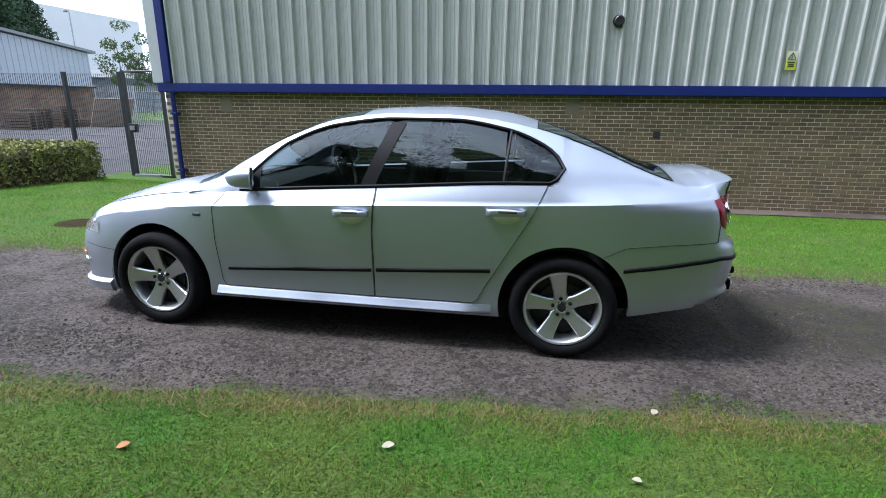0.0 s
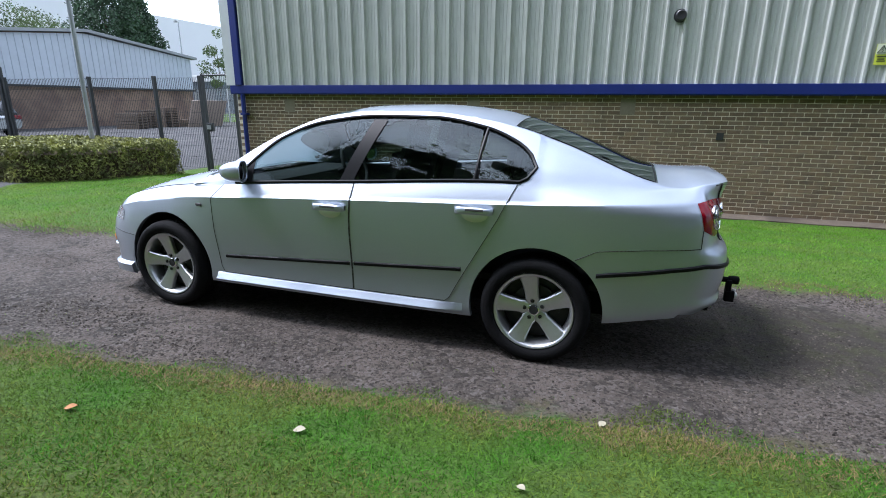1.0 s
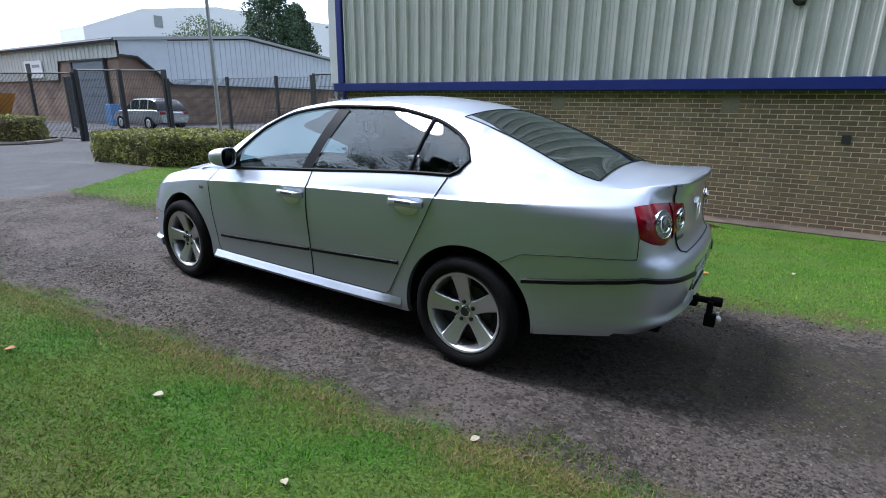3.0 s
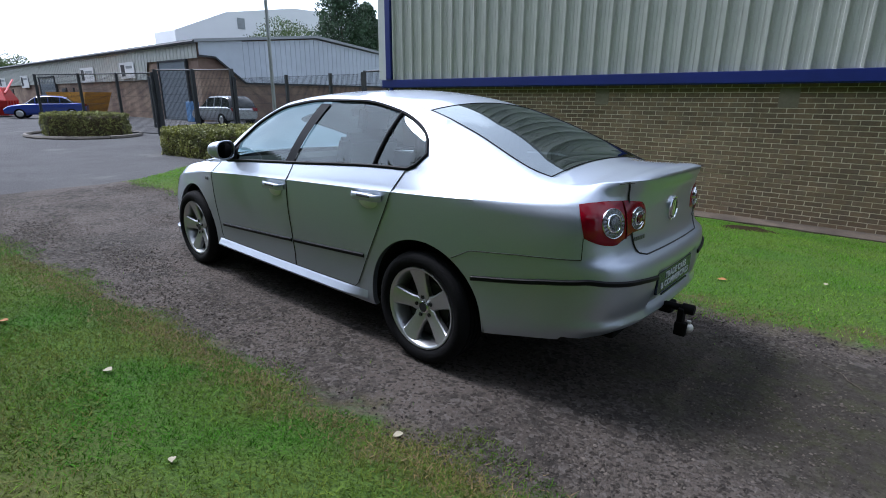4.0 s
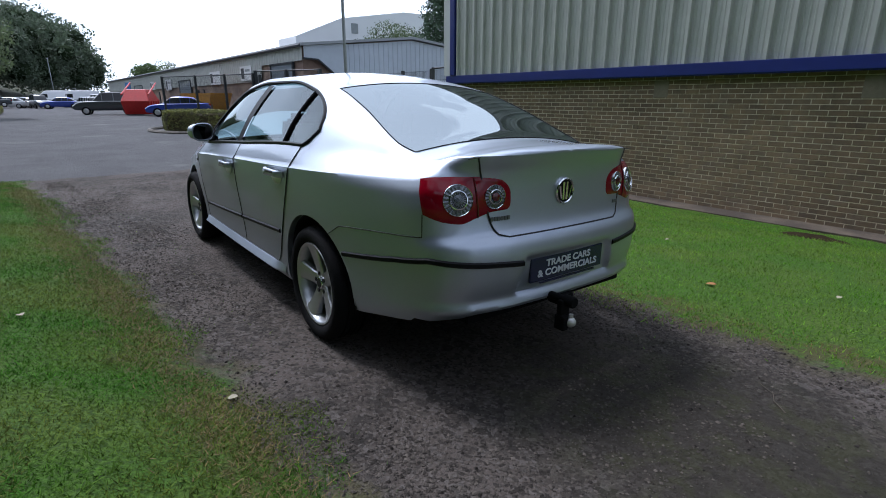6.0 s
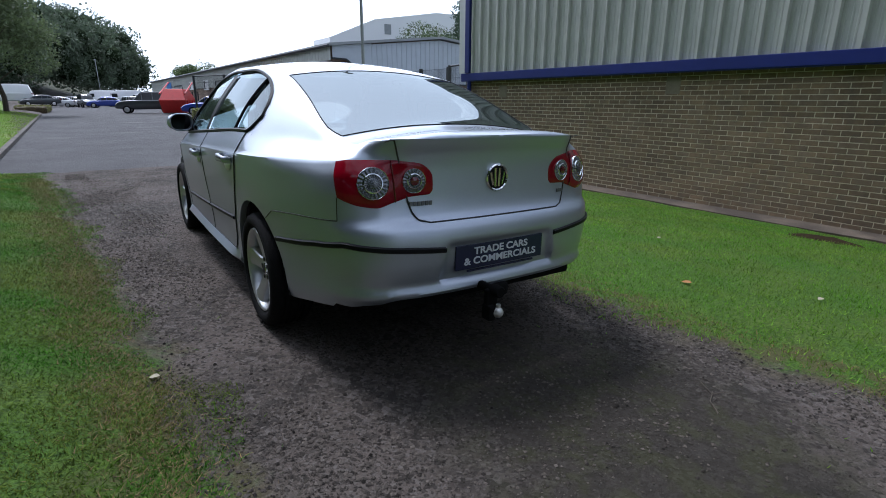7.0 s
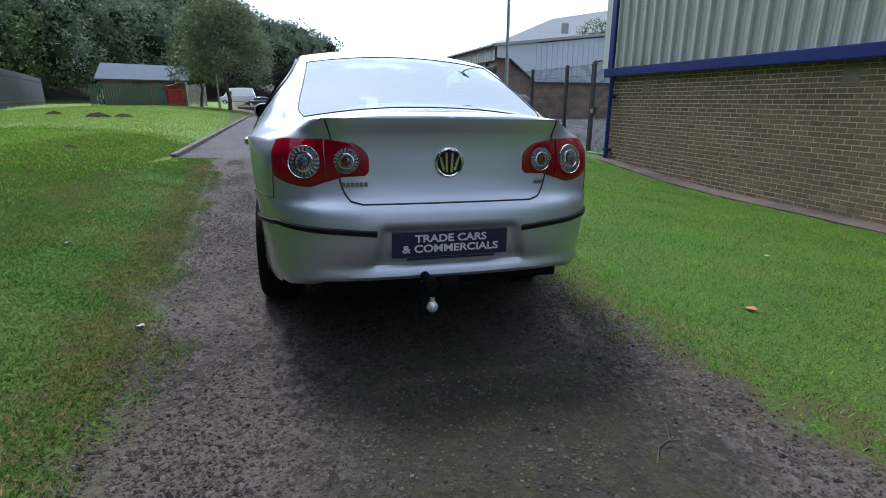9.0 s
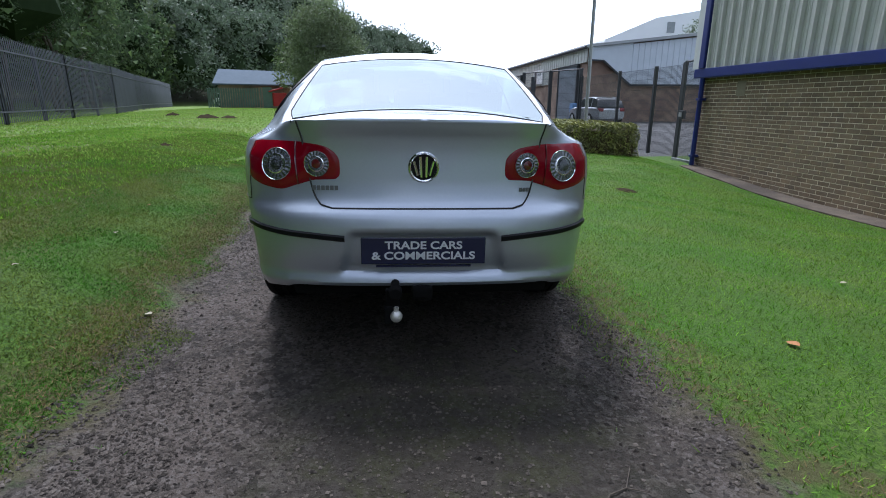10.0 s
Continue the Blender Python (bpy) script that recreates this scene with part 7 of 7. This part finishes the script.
street_lamp(-42.0, -2.35, 5.2, 60, "grey street lamp with an angled head beside the lawn")
street_lamp(-105.0, 6.0, 7.5, 180, "tall grey street lamp across the car park")
street_lamp(-41.8, 45.0, 9.3, 150, "tall thin lamp post behind the units")
tree(-43.5, -1.8, 8.6, 3.9, "round-headed green tree beside the road", 5, M_LEAFLT, 0.17, 44, 520, 0.16, 0.3)
tree(-47.5, -4.4, 7.0, 2.6, "green tree beside the slatted fence", 9, M_LEAF, 0.13, 22, 220, 0.2, 0.35)
part_bed = hedge("hedge", [(-62, 0.2), (-62, -2.4), (-52, -2.0), (-52, 0.2)], 0.1, 0.5, "low green hedge strip beside the road", 31, 4000)

# ---------------------------------------------------------------- trees behind the units
conifer(-52.0, 45.5, 17.0, 5.0, 41, "dark conifer behind the low unit")
conifer(-53.0, 50.5, 13.0, 4.2, 42, "dark conifer behind the low unit")
for k, (tx, ty, th, ts) in enumerate(((-75, 32.5, 7.0, 3.0), (-72, 49, 11.6, 6.5), (-76, 58, 12.0, 6.0), (-36.6, 44.0, 8.4, 1.7), (-34.1, 44.5, 7.0, 1.7), (-120, 22, 7.5, 4), (-140, 30, 9, 5))):
    thin = ts < 2
    tree(tx, ty, th, ts, "green broadleaf tree behind the units", 50 + k, M_LEAF, 0.08 if thin else 0.18, 13 if thin else 26, 200 if thin else 420, 0.16 if thin else 0.24, 0.35, 0.0)
# ---------------------------------------------------------------- woodland
rng = np.random.default_rng(77)
chunks, chunks2, chunks3 = [], [], []
cores = bmesh.new()
for k in range(680):
    x = -255 + 325 * rng.random()
    back = 3 + 85 * rng.random() ** 1.5
    y = wood_edge(x) - back
    g = ground_z(x, y)
    near = math.hypot(x - 2, y - 3)
    h = (9.5 + 5 * rng.random() + 8.0 * smoothstep(40, 140, near) + 7.0 * smoothstep(-110, -160, x)) * (0.8 + 0.2 * smoothstep(3, 14, back))
    h *= 1 + 0.8 * smoothstep(-32, -14, x)
    r = h * rng.uniform(0.24, 0.36)
    n = int(560 if near < 60 else 460)
    size = 0.19 + 0.0027 * near
    for q in range(3):
        c = (x + rng.normal(0, r * 0.45), y + rng.normal(0, r * 0.45), g + h * (0.45 + 0.22 * q))
        rr = r * (1.0 - 0.18 * q)
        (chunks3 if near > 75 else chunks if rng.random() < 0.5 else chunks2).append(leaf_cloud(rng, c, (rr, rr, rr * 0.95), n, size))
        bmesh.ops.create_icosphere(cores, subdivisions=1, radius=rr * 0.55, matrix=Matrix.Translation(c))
w1 = leaf_mesh("woodland", chunks, M_LEAFDK)
tagged(w1, "dense dark green wooded hillside", "woodland", kind="stuff")
w2 = leaf_mesh("woodland", chunks2, M_LEAF)
tagged(w2, "lighter green broadleaf crowns on the hillside", "woodland", kind="stuff")
w4 = leaf_mesh("woodland", chunks3, M_LEAFHAZE)
tagged(w4, "green wooded hill in the distance, haze put into its leaf colour", "woodland", kind="stuff")
# filler cores make the crowns opaque; their dark colour is painted inner shade
w3 = part("woodland_shade", cores, mat("crown_core_shade", (0.022, 0.034, 0.016), 0.9, 0, 0.3, 2, spec=0.02))
tagged(w3, "dark filler cores coloured as the shade inside the hillside crowns", "woodland", kind="stuff")
for k in range(26):
    x = -50 + 58 * k / 25 + rng.normal(0, 0.7)
    y = wood_edge(x) - 2.0 - 5 * rng.random()
    tree(x, y, (8.5 + 4 * rng.random()) * (1 + 0.4 * smoothstep(-28, -14, x)), 2.4 + rng.random(), "tall woodland tree with a pale trunk behind the fence", 100 + k, M_LEAF if k % 3 else M_LEAFDK, 0.13, 20, 260, 0.15, 0.35)


# ---------------------------------------------------------------- bricks of the plinth wall
def brick_verts(w, h, d, c=0.004):
    """A face brick with worn edges: front face and bevelled rim."""
    f = [(c, 0, c), (w - c, 0, c), (w - c, 0, h - c), (c, 0, h - c)]
    r = [(0, c, 0), (w, c, 0), (w, c, h), (0, c, h)]
    q = [(0, d, 0), (w, d, 0), (w, d, h), (0, d, h)]
    faces = [(0, 1, 2, 3)] + [(4 + i, 4 + (i + 1) % 4, (i + 1) % 4, i) for i in range(4)] + [(8 + i, 8 + (i + 1) % 4, 4 + (i + 1) % 4, 4 + i) for i in range(4)]
    return f + r + q, faces


rng = np.random.default_rng(3)
bv, bf = brick_verts(0.215, 0.065, 0.012)
brick_mesh = bpy.data.meshes.new("brick")
brick_mesh.from_pydata(bv, [], bf)
brick_mesh.materials.append(M_BRICK)
jv, jf = [], []
z = -0.56
course = 0
while z < 1.66:
    x = WALL_X0 + 0.012 - (0.1125 if course % 2 else 0.0)
    while x < WALL_X1 - 0.2:
        dy = WALL_Y - 0.003 - rng.random() * 0.003
        if x > WALL_X0:
            if -1.9 <= x < 0.36 and z > -0.6:
                b = new("brick", brick_mesh)
                b.parent = wall
                b.location = (x, dy, z)
            else:
                o = len(jv)
                jv += [(x + p[0], dy + p[1], z + p[2]) for p in bv]
                jf += [tuple(o + i for i in f) for f in bf]
        x += 0.225
    z += 0.075
    course += 1
me = bpy.data.meshes.new("brickwork")
me.from_pydata(jv, [], jf)
me.materials.append(M_BRICK)
brickwork = new("brickwork", me)
brickwork.parent = wall
tagged(brickwork, kind="stuff")
